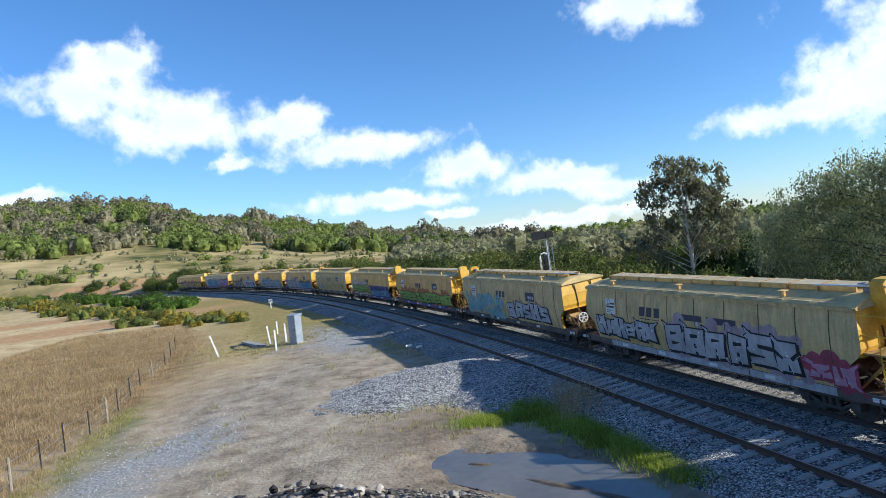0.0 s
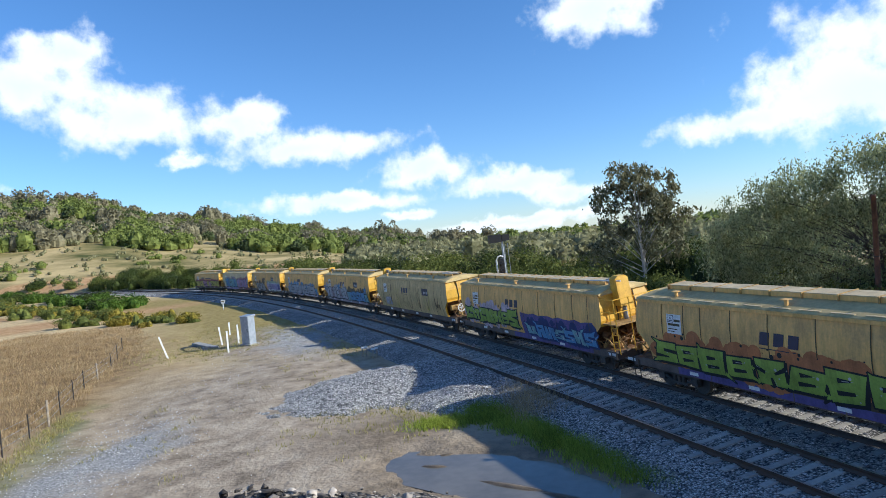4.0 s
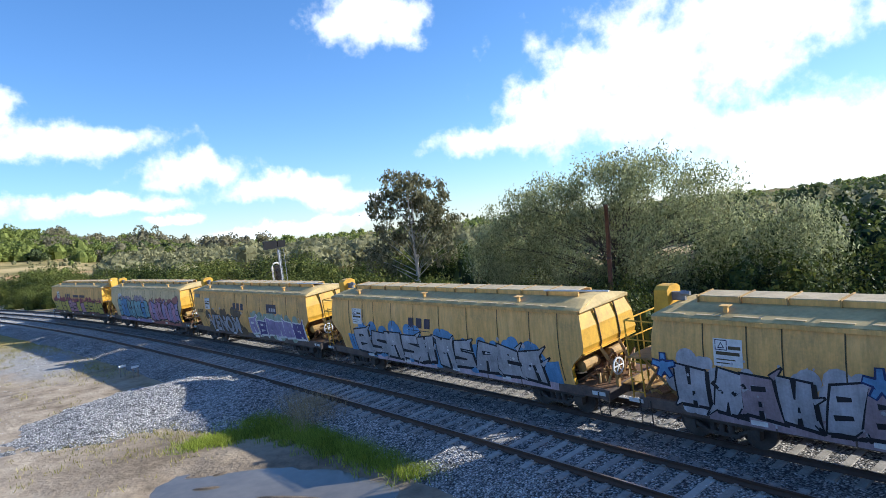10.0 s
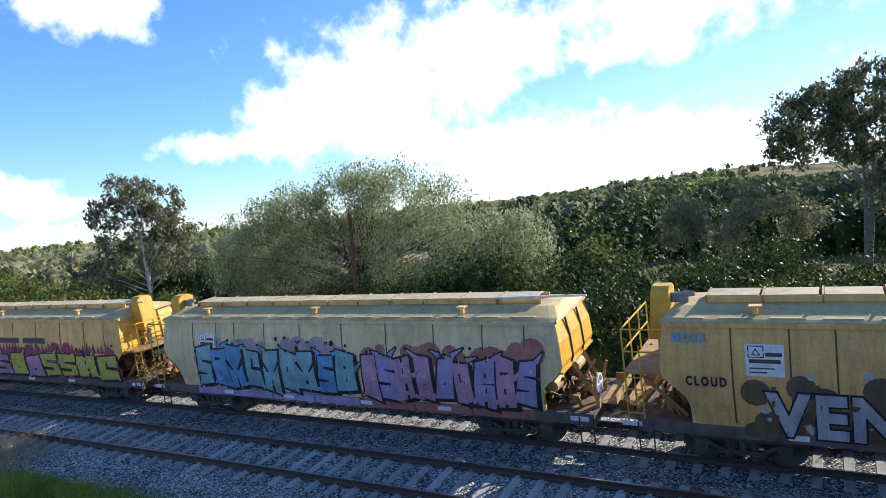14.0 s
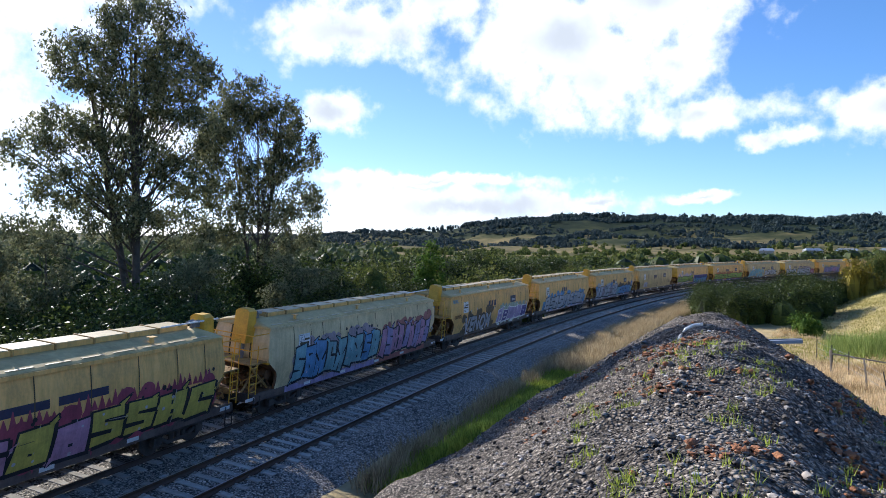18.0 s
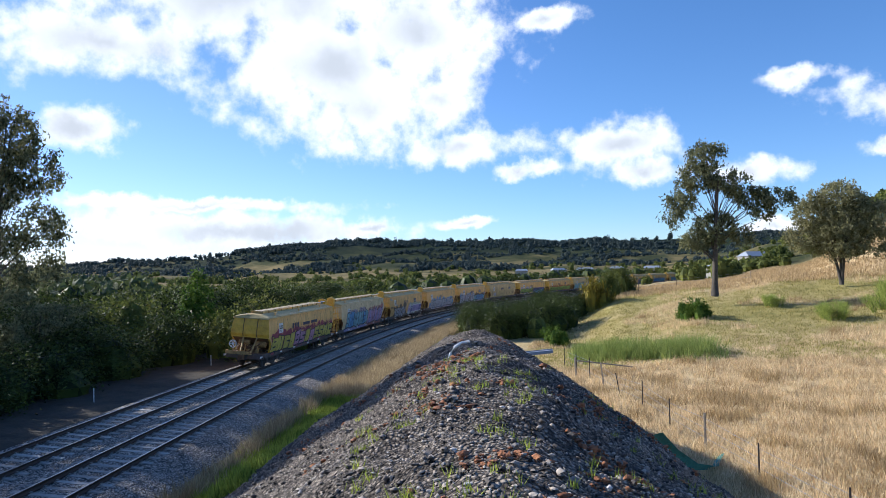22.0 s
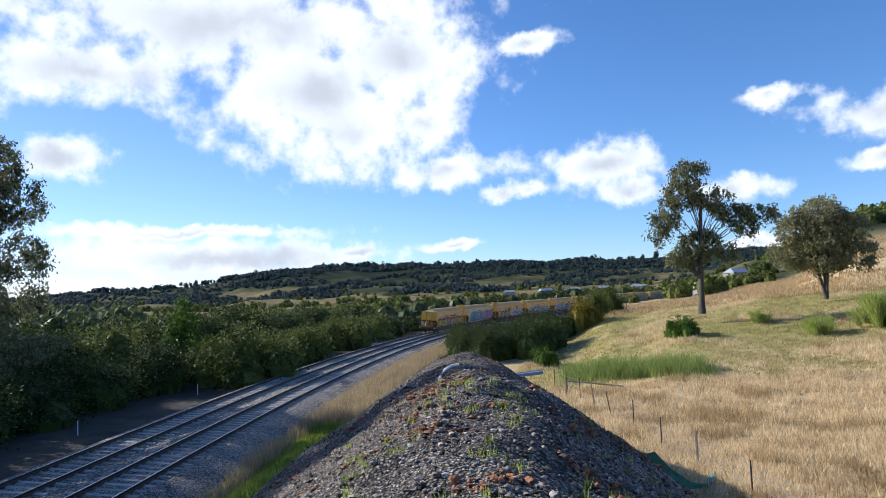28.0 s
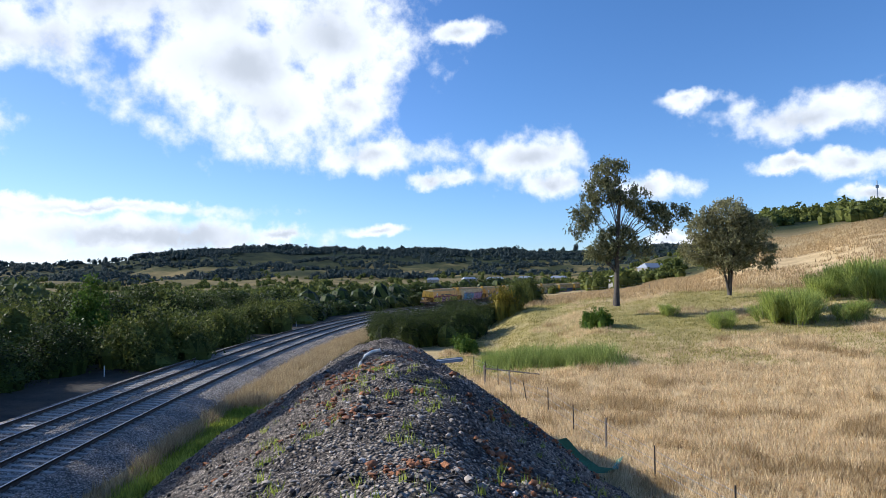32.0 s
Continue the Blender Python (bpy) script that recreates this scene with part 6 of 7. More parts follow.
# clump between the line and the paddock
for px, py, h in ((15.5, -68, 4.0), (13, -66, 3.8), (10.5, -68, 4.2), (12, -73, 4.4), (8.2, -72, 4.0), (16.5, -76, 4.4), (7.0, -78, 3.8), (11, -80, 4.4)):
    shrub(random.choice(HEDGE), px, py, h * 0.82, "dark green shrub in a thicket beyond the stockpile", "thicket", 1.05)
for px, py, h in ((4.0, -80, 3.6), (3.0, -88, 4.0), (1.5, -96, 4.0)):
    shrub(GOLD[0] if h < 3.8 else random.choice(OLIVE), px, py, h, "golden shrub at the edge of the thicket", "thicket", 0.6)
for s in np.arange(128, 236, 4.0):
    px, py, _ = line(s, random.uniform(-17, -10))
    shrub(random.choice(HEDGE_FAR + FRESH), px, py, random.uniform(1.5, 2.4), "low green scrub on the inner side of the line", "lineside scrub", 1.2)


def broom_form(seed, n=5200):
    """A bush of fine upright shoots that fan out from several crowns at its foot."""
    rnd = np.random.RandomState(seed)
    foot = rnd.normal(size=(14, 2)) * 0.3
    k = rnd.randint(14, size=n)
    base = np.concatenate([foot[k] + rnd.normal(size=(n, 2)) * 0.05, np.full((n, 1), -0.02)], 1)
    tip_h = (0.55 + 0.4 * rnd.rand(14))[k] * (0.75 + 0.3 * rnd.rand(n))
    tip = base + np.concatenate([rnd.normal(size=(n, 2)) * 0.16 + foot[k] * 0.45, tip_h[:, None]], 1)
    at = rnd.rand(n) ** 0.7
    p = base + (tip - base) * at[:, None]
    q = base + (tip - base) * np.minimum(1.05, at + 0.25)[:, None] + rnd.normal(size=(n, 3)) * 0.025
    side = np.cross(q - p, rnd.normal(size=(n, 3)))
    side = side / np.linalg.norm(side, axis=1)[:, None] * 0.008
    v = np.stack([p - side, p + side, q], 1).reshape(-1, 3)
    stems = Shape()
    for i in range(14):
        stems.tube([(foot[i][0], foot[i][1], -0.05), (foot[i][0] * 1.25, foot[i][1] * 1.25, 0.5)], [0.016, 0.007], 5, False)
    return array_mesh("foliage", v, np.arange(len(v)).reshape(-1, 3), M_BROOM), stems.mesh("stems", M_BARK)


BROOM = [broom_form(90), broom_form(91)]
for b, r, h in ((160.6, 62, 3.2), (159.6, 63, 3.0), (161.6, 62.5, 2.5), (155.4, 72, 4.2), (154.2, 70, 3.6), (157.0, 75, 3.4), (152.8, 74, 4.6), (165.3, 60, 1.7), (169.4, 66, 1.3), (151.5, 68, 3.6), (156.4, 62, 2.0), (158.3, 73, 3.0), (150.3, 72, 3.8)):
    px, py = around(b, r)
    shrub(random.choice(BROOM), px, py, h, "feathery green broom bush on the slope", "paddock bushes", 0.8)
for px, py, h in ((-4.6, -62, 1.7), (-5.6, -61.5, 1.4), (6.5, -61, 1.6)):
    shrub(random.choice(FRESH), px, py, h, "fresh green bush on the paddock slope", "paddock bushes", 0.75)


def far_scrub(name, label, bearings, radii, n, size, leaf, seed, lowest=0.0, patch=60.0, per=40, blade=1.0, width=1.0):
    """Distant scrub in one mesh: rough tufts of leaf faces on the ground, thick in some places and absent in others."""
    rnd = np.random.RandomState(seed)
    b = rnd.uniform(*bearings, n)
    r = rnd.uniform(radii[0] ** 0.5, radii[1] ** 0.5, n) ** 2
    vs = []
    for bb, rr in zip(b, r):
        x, y = around(bb, rr)
        if rr < 330 and rail_distance(x, y)[2] < 14:
            continue
        if fbm(x, y, patch, seed) < lowest:
            continue
        h = size * (0.55 + 0.8 * rnd.rand())
        z = ground_z(x, y)
        knobs = rnd.normal(size=(4, 3)) * np.array([0.24, 0.24, 0.13]) * h * width
        d = rnd.normal(size=(per, 3))
        d /= np.linalg.norm(d, axis=1)[:, None]
        d[:, 2] = np.abs(d[:, 2]) * 1.15 - 0.3
        kn = rnd.randint(4, size=per)
        d = d * (0.8 + 0.3 * rnd.rand(per, 1)) * np.array([0.36 * width, 0.36 * width, 0.36]) * h + knobs[kn] + np.array([x, y, z + 0.42 * h])
        a = rnd.normal(size=(per, 3))
        a /= np.linalg.norm(a, axis=1)[:, None]
        c = np.cross(a, rnd.normal(size=(per, 3)))
        c /= np.linalg.norm(c, axis=1)[:, None]
        a, c = a * h * 0.15 * blade, c * h * 0.13 * blade
        vs.append(np.stack([d - a, d + a + c, d + a - c], 1).reshape(-1, 3))
        for kx, ky, kz in knobs[:2]:
            vs.append(heart(x + kx, y + ky, z, 0.34 * h * width, 0.68 * h + kz, 7))
    v = np.concatenate(vs)
    ob = new(name, array_mesh(name, v, np.arange(len(v)).reshape(-1, 3), leaf))
    return tagged(ob, label, "scrub", kind="stuff")


far_scrub("hill_scrub", "green and olive scrub over the northern hill", (-2, 40), (335, 640), 2300, 7.2, M_HILLGREEN, 71, 0.05, 45.0, 130, 0.55, 1.15)
far_scrub("hill_scrub", "grey-brown trees scattered over the northern hill", (-2, 40), (340, 620), 900, 8.5, M_HILLGREY, 72, 0.05, 60.0, 150, 0.5)
far_scrub("hill_scrub", "dark thickets in the hollows of the northern hill", (-2, 40), (330, 560), 450, 6.5, M_HILLDARK, 77, 0.12, 70.0, 130, 0.6, 1.2)
far_scrub("skyline_trees", "tall trees along the northern skyline", (-8, 36), (560, 680), 170, 13.0, M_HILLGREY, 91, -0.2, 60.0, 170, 0.4, 0.8)
far_scrub("hill_scrub", "low shrubs at the foot of the northern hill", (-2, 40), (170, 320), 150, 3.0, M_HILLGREEN, 78, 0.1, 25.0, 160, 0.5, 1.3)
far_scrub("valley_scrub", "olive woods filling the valley beyond the line", (-60, 4), (110, 800), 2600, 5.5, M_VALLEY, 73, -0.5, 60.0, 110, 0.5, 1.1)
far_scrub("valley_scrub", "dark woods across the valley", (-70, -5), (300, 1900), 1500, 7.0, M_BUSH, 74, -0.3)
far_scrub("eastern_scrub", "low woods beyond the hedge to the east", (-140, -45), (66, 150), 700, 4.6, M_HEDGE, 79, -0.3, 60.0, 260, 0.3)
far_scrub("eastern_scrub", "olive woods behind the hedge to the east", (-140, -45), (120, 420), 2400, 6.0, M_HILLDARK, 82, -0.3, 60.0, 80, 0.55)
far_scrub("eastern_scrub", "distant woods on the eastern rise", (-135, -55), (420, 1900), 1900, 9.0, M_GUM, 83, -0.1, 200.0, 30)
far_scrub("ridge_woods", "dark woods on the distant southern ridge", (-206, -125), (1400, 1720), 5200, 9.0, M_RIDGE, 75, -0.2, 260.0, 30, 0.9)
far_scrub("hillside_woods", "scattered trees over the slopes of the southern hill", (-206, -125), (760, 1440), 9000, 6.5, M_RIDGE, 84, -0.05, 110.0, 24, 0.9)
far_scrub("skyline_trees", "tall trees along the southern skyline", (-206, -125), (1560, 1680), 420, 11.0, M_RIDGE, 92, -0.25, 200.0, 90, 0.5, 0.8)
far_scrub("valley_trees", "mixed trees on the valley floor to the south", (-192, -135), (170, 900), 1500, 4.6, M_OLIVE, 76, -0.1, 60.0, 60, 0.7)
far_scrub("grey_scrub", "grey-olive scrub between the trees of the northern hill", (-2, 40), (340, 620), 1300, 3.6, M_VALLEY, 86, -0.05, 40.0, 60, 0.6)
far_scrub("slope_tussocks", "low grey-olive tussocks on the dry northern slope", (-2, 42), (190, 345), 900, 1.5, M_VALLEY, 87, -0.1, 20.0, 30, 0.8)
far_scrub("hilltop_trees", "trees along the paddock's far hill", (150, 166), (190, 640), 700, 6.0, M_OLIVE, 80, 0.0, 60.0, 70, 0.65)

edge_scrub = [[], []]
for i in range(110):
    k = (i + random.random()) / 110
    px, py = -133 + 106 * k ** 0.8 + random.gauss(0, 1.6), 195 - 115 * k ** 0.8 + random.gauss(0, 2.2)
    edge_scrub[i % 2].append((random.choice((OLIVE, GOLD)[i % 2]), px, py, random.uniform(0.9, 2.0) * (1.25 - 0.5 * k), random.uniform(1.0, 1.5)))
joined_shrubs("field_scrub", "low olive scrub along the edge of the dry field", edge_scrub[0])
joined_shrubs("field_scrub", "low brownish scrub along the edge of the dry field", edge_scrub[1])
for px, py, h in ((-136, 226, 3.2), (-114, 212, 3.0), (-100, 205, 2.4), (-78, 201, 3.4), (-73, 197, 2.8)):
    shrub(random.choice(OLIVE + HEDGE_FAR), px, py, h, "rounded green shrub on the dry slope across the line", "slope shrubs", 1.1)

# ---------------------------------------------------------------- lineside things
M_GALV = surface("galvanised_steel", shades((0.22, 0.25, 0.29), (0.42, 0.46, 0.52)), 2.5, 0.45, 0.05, 0.3)
M_POST = plain("white_plastic_post", (0.78, 0.78, 0.76), 0.5)
M_DARKPOST = plain("dark_steel_picket", (0.03, 0.026, 0.024), 0.7)
M_WOOD = surface("grey_timber", shades((0.16, 0.13, 0.10), (0.42, 0.36, 0.28)), 6.0, 0.9, 0.3)
M_SIGNAL = plain("black_signal_paint", (0.012, 0.012, 0.014), 0.5)
M_CONC = surface("old_concrete", shades((0.20, 0.19, 0.17), (0.46, 0.44, 0.40)), 4.0, 0.9, 0.4)
M_GREENSHEET = surface("green_mesh_cloth", shades((0.03, 0.15, 0.125), (0.10, 0.34, 0.28)), 8.0, 0.7, 0.2)
M_PIPE = plain("white_plastic_pipe", (0.74, 0.73, 0.70), 0.45)
M_POLE = surface("red_brown_timber", shades((0.05, 0.028, 0.02), (0.17, 0.09, 0.06)), 5.0, 0.9, 0.4)
GZ = ground_z

# relay cabinet
cab = thing("relay_cabinet", "grey galvanised lineside relay cabinet on a concrete base", "cabinet", pose(-12.7, 53.4, GZ(-12.7, 53.4), 0, 0, -32))
part("base", Shape().box(-0.6, 0.6, -0.5, 0.5, -0.2, 0.14), M_CONC, cab)
part("body", Shape().box(-0.4, 0.4, -0.36, 0.36, 0.14, 2.3), M_GALV, cab)
part("roof", Shape().add([(-0.46, -0.43, 2.3), (0.46, -0.43, 2.3), (0.46, 0.43, 2.3), (-0.46, 0.43, 2.3), (-0.46, -0.43, 2.36), (0.46, -0.43, 2.36), (0.46, 0.43, 2.44), (-0.46, 0.43, 2.44)],
     [(0, 3, 2, 1), (4, 5, 6, 7), (0, 1, 5, 4), (1, 2, 6, 5), (2, 3, 7, 6), (3, 0, 4, 7)]), M_GALV, cab)
door = part("door", Shape().box(-0.36, 0.36, -0.382, -0.362, 0.24, 2.2), M_GALV, cab)
part("handle", Shape().box(0.24, 0.28, -0.42, -0.382, 1.1, 1.35), M_DARKPOST, door, "dark handle")
for px, py, hh, lean in ((-18.6, 51.9, 1.75, -16), (-15.5, 55.8, 1.5, -6), (-13.7, 50.8, 1.6, 0), (-14.7, 58.1, 1.2, -2), (-16.4, 61.8, 1.1, 0), (-14.0, 55.2, 1.1, 0)):
    p = thing("marker_post", "leaning white plastic marker post" if lean < -9 else "white plastic cable marker post", "post", pose(px, py, GZ(px, py), 0, lean, 20), "white marker posts")
    part("shaft", Shape().box(-0.06, 0.06, -0.05, 0.05, -0.3, hh), M_POST, p)
    part("cap", Shape().box(-0.07, 0.07, -0.06, 0.06, hh, hh + 0.05), M_POST, p)
p = thing("kilometre_post", "short white post with a square head beside the line", "post", pose(-24.6, 90.6, GZ(-24.6, 90.6)))
part("shaft", Shape().box(-0.05, 0.05, -0.05, 0.05, -0.2, 0.8), M_POST, p)
part("plate", Shape().box(-0.25, 0.25, -0.03, 0.03, 0.8, 1.3), M_WHITE, p)
part("plate_band", Shape().box(-0.2, 0.2, -0.04, -0.03, 1.0, 1.12), M_SEAM, p)
for px, py in ((-2.9, 41.9), (-2.2, 41.0)):
    p = thing("survey_peg", "weathered timber survey frame with white top", "peg", pose(px, py, GZ(px, py), 0, 0, 30), "survey pegs")
    for dx_ in (-0.2, 0.2):
        part("leg", Shape().box(dx_ * 0.7 - 0.03, dx_ * 0.7 + 0.03, -0.03, 0.03, -0.2, 0.62), M_WOOD, p)
    part("crosspiece", Shape().box(-0.2, 0.2, -0.035, 0.035, 0.55, 0.66), M_POST, p)

# culvert opening with a concrete lip near the cabinet
cul = thing("culvert_headwall", "low concrete culvert headwall with dark opening", "culvert", pose(-17.2, 56.5, GZ(-17.2, 56.5), 0, 0, 35))
part("lip", Shape().box(-0.3, 0.3, -2.6, 2.2, -0.3, 0.22).box(-0.9, -0.3, -2.6, -2.3, -0.3, 0.3), M_CONC, cul)
# Shallow dish in flat black; the shade of the hole is its colour.
part("opening", Shape().add([(-1.9, -2.2, 0.06), (-0.3, -2.2, 0.06), (-0.3, 1.6, 0.06), (-1.5, 1.6, 0.06), (-1.2, -0.4, -0.2)], [(0, 1, 4), (1, 2, 4), (2, 3, 4), (3, 0, 4)]), M_SIGNAL, cul, "shallow hollow, its shade painted black")

# colour-light signal on its mast, past the outer track
sx, sy, sh_ = line(45.3, SPACING + 3.7)
sig = thing("signal_mast", "colour-light railway signal on a slim galvanised mast", "signal", pose(sx - 0.45, sy, -0.7, 0, -2, 8))
part("mast", Shape().tube([(0, 0, 0), (0, 0, 6.9)], [0.09, 0.07], 10), M_GALV, sig)
part("base_plate", Shape().box(-0.3, 0.3, -0.3, 0.3, -0.2, 0.12), M_CONC, sig)
part("route_box", Shape().box(-0.95, -0.08, -0.2, 0.14, 6.45, 7.0), M_SIGNAL, sig, "black route indicator box")
part("equipment_box", Shape().box(-0.02, 0.5, -0.22, 0.22, 6.5, 6.95), M_SIGNAL, sig, "black equipment box")
head = part("signal_head", Shape().box(-0.42, -0.08, -0.16, 0.1, 4.25, 5.3), M_SIGNAL, sig, "black signal head")
rim = Shape()
arc = [(-0.62, 4.2), (-0.62, 5.25), (-0.5, 5.45), (-0.3, 5.5), (-0.12, 5.4)]
rim.tube([(a, -0.2, z) for a, z in arc], 0.06, 8)
part("white_backboard_edge", rim, M_WHITE, head, "white board edge")
for z in (4.5, 4.95):
    part("lens_hood", Shape().tube([(-0.25, -0.16, z), (-0.25, -0.42, z - 0.02)], [0.13, 0.12], 10), M_SIGNAL, head)
part("ladder", Shape().tube([(0.16, 0.1, 0.2), (0.16, 0.1, 6.3)], 0.02, 5).tube([(0.42, 0.1, 0.2), (0.42, 0.1, 6.3)], 0.02, 5), M_GALV, sig)
part("cable", Shape().tube([(-0.3, 0, 5.0), (-0.9, 0.1, 4.9), (-1.3, 0.1, 4.3), (-1.4, 0.1, 3.4)], 0.025, 5), M_SIGNAL, sig)

# weathered pole that stands before the weeping tree
px, py = around(-36.6, 33.5)
p = thing("timber_pole", "weathered red-brown timber pole beyond the line", "pole", pose(px, py, GZ(px, py), 0, 1, 0))
part("shaft", Shape().tube([(0, 0, -0.4), (0, 0, 3.0), (0.02, 0, 7.2)], [0.13, 0.12, 0.10], 10), M_POLE, p, smooth=True)
part("cap", Shape().tube([(0.02, 0, 7.2), (0.02, 0, 7.26)], [0.11, 0.09], 10), M_POLE, p)
part("band", Shape().tube([(0.01, 0, 4.6), (0.01, 0, 4.66)], 0.125, 10), M_DARKPOST, p, "dark steel band")

# white stakes on the outer side of the line
for s in (-20.5, -33.0, -47.0, -70.0, -95.0):
    px, py, _ = line(s, SPACING + 5.2)
    p = thing("line_stake", "thin pale stake beside the outer track", "stake", pose(px, py, -0.7), "line stakes")
    part("shaft", Shape().tube([(0, 0, 0), (0.01, 0, 0.95)], 0.03, 6), M_POST, p)
    part("tip", Shape().tube([(0.01, 0, 0.95), (0.012, 0, 1.02)], 0.035, 6), M_WHITE, p)


def fence(label, posts, wires=(0.35, 0.7, 1.05), tall=1.25):
    f = thing("wire_fence", label, "fence", pose(posts[0][0], posts[0][1], 0))
    ox, oy = posts[0][0], posts[0][1]
    tops = []
    for i, p in enumerate(posts):
        x, y, lean = p[0], p[1], p[2] if len(p) > 2 else 0
        z = GZ(x, y)
        h = tall + random.uniform(-0.1, 0.12)
        wood = i % 4 == 3
        m = M_WOOD if wood else M_DARKPOST
        r = 0.055 if wood else 0.032
        top = Vector((x - ox + lean * h, y - oy, z + h))
        part("post", Shape().tube([(x - ox, y - oy, z - 0.3), tuple(top)], [r, r * 0.9], 6), m, f, "grey timber post" if wood else "")
        tops.append((Vector((x - ox, y - oy, z)), top))
    for k in wires:
        pts = [a.lerp(b, k / tall) for a, b in tops]
        part("wire", Shape().tube([tuple(p) for p in pts], 0.007, 3), M_GALV, f)
    return f


fence("sagging wire fence of dark pickets along the dry paddock", [(-25.6, 60.6), (-23.9, 55.5), (-22.2, 50.4), (-21.5, 46.6), (-20.7, 43.0), (-19.6, 39.4), (-18.7, 36.1), (-18.0, 33.6), (-17.6, 31.2), (-17.1, 28.3), (-16.7, 26.0), (-16.3, 23.6), (-15.8, 21)])
fence("dark picket fence with sagging wires below the stockpile", [(5.0, -49), (3.9, -46.5, 0.05), (2.9, -43.6), (1.9, -40.8, 0.12), (0.9, -37.9, 0.2), (-0.2, -35.2), (-1.3, -31.6), (-2.4, -27.8), (-3.7, -24.2), (-5.2, -20), (-6.8, -15)])
fence("farm fence across the paddock crest", [(-1, -93), (-6, -95), (-11, -97), (-16, -99)], (0.4, 0.8, 1.1))
gate = thing("fence_strainer", "fallen timber rail on the paddock fence", "fence rail", pose(2.6, -44.5, GZ(2.6, -44.5)))
part("rail", Shape().tube([(-2.4, -0.6, 0.5), (1.2, 0.4, 1.0)], 0.05, 6), M_WOOD, gate)
part("stub", Shape().tube([(1.2, 0.4, -0.2), (1.25, 0.4, 1.2)], 0.07, 6), M_WOOD, gate)


# puddle of muddy water with a low rim of mud
def build_puddle():
    m = surface("muddy_water", shades((0.10, 0.088, 0.07), (0.20, 0.175, 0.14)), 0.4, 0.05, 0.01, space="Position", fine=3.0, depth=0.005)
    rim = [(-1.4, 21.5), (-1.0, 22.4), (0.1, 22.8), (1.8, 21.8), (2.9, 20.8), (3.7, 19.8), (4.4, 18.8), (5.1, 17.6), (5.5, 16.6), (4.6, 16.0), (3.6, 16.7), (2.4, 17.6), (0.9, 18.8), (-0.5, 20.1)]
    n, vs = 84, []
    for i in range(n):
        a = i / n * len(rim)
        p, q = rim[int(a)], rim[(int(a) + 1) % len(rim)]
        k = a - int(a)
        x, y = p[0] + (q[0] - p[0]) * k, p[1] + (q[1] - p[1]) * k
        vs.append((2.0 + (x - 2.0) * 1.3, 19.5 + (y - 19.5) * 1.3, -0.69))
    ob = new("puddle", Shape().add([(2.0, 19.5, -0.69)] + vs, [(0, 1 + i, 1 + (i + 1) % n) for i in range(n)]).mesh("puddle", m))
    tagged(ob, "shallow muddy puddle reflecting the sky", "puddle", kind="structure")
    mud = surface("wet_mud", shades((0.05, 0.038, 0.026), (0.22, 0.165, 0.11)), 1.8, 0.7, 0.6, space="Position")
    for i, (cx, cy, rx, ry, tw) in enumerate(((0.4, 20.9, 0.5, 0.1, -20), (2.5, 18.6, 1.3, 0.16, -38), (3.7, 17.5, 0.8, 0.14, -40), (0.9, 21.9, 0.3, 0.08, 10))):
        s = Shape()
        ring = [(rx * math.cos(a) * (1 + 0.2 * math.sin(3 * a)), ry * math.sin(a)) for a in np.linspace(0, 2 * math.pi, 18, endpoint=False)]
        s.add([(0, 0, 0.05)] + [(x * 0.6, y * 0.6, 0.04) for x, y in ring] + [(x, y, -0.03) for x, y in ring],
              [(0, 1 + k, 1 + (k + 1) % 18) for k in range(18)] + [(1 + k, 19 + k, 19 + (k + 1) % 18, 1 + (k + 1) % 18) for k in range(18)])
        bar = new("mud_bar", s.mesh("mud_bar", mud, True))
        bar.matrix_world = pose(cx, cy, -0.695, 0, 0, tw)
        tagged(bar, "low bar of wet mud in the puddle", "mud", "mud bars")


build_puddle()


# heap of fresh ballast beside the line
def heap_z(x, y):
    c, s = math.cos(radians(28)), math.sin(radians(28))
    a, b = (x + 0.6) * c + (y - 33.2) * s, -(x + 0.6) * s + (y - 33.2) * c
    r = math.sqrt((a / 6.4) ** 2 + (b / 4.3) ** 2) + 0.16 * fbm(x, y, 2.4, 7.0)
    a2, b2 = x - 2.6, y - 31.0
    r2 = math.sqrt((a2 / 3.4) ** 2 + (b2 / 5.2) ** 2) + 0.14 * fbm(x, y, 2.0, 8.0)
    z = max(0.85 * (1 - r), 0.8 * (1 - r2) if r2 < 1 else -1)
    return -0.62 + z * 1.0 + 0.06 * fbm(x, y, 0.5, 3.0)


def build_heap():
    st = 0.14
    xs, ys = np.arange(-9, 7, st), np.arange(25, 42, st)
    z = np.array([[heap_z(x, y) for x in xs] for y in ys])
    X, Y = np.meshgrid(xs, ys)
    n = len(xs)
    i, k = np.meshgrid(np.arange(len(ys) - 1), np.arange(n - 1), indexing="ij")
    q = np.stack([i * n + k, i * n + k + 1, (i + 1) * n + k + 1, (i + 1) * n + k], -1).reshape(-1, 4)
    keep = z.reshape(-1)[q].max(1) > -0.75
    ob = new("ballast_heap", array_mesh("ballast_heap", np.stack([X, Y, z], -1).reshape(-1, 3), q[keep], M_FRESHSTONE))
    tagged(ob, "spread heap of fresh grey ballast beside the track", "ballast heap", kind="structure")


build_heap()

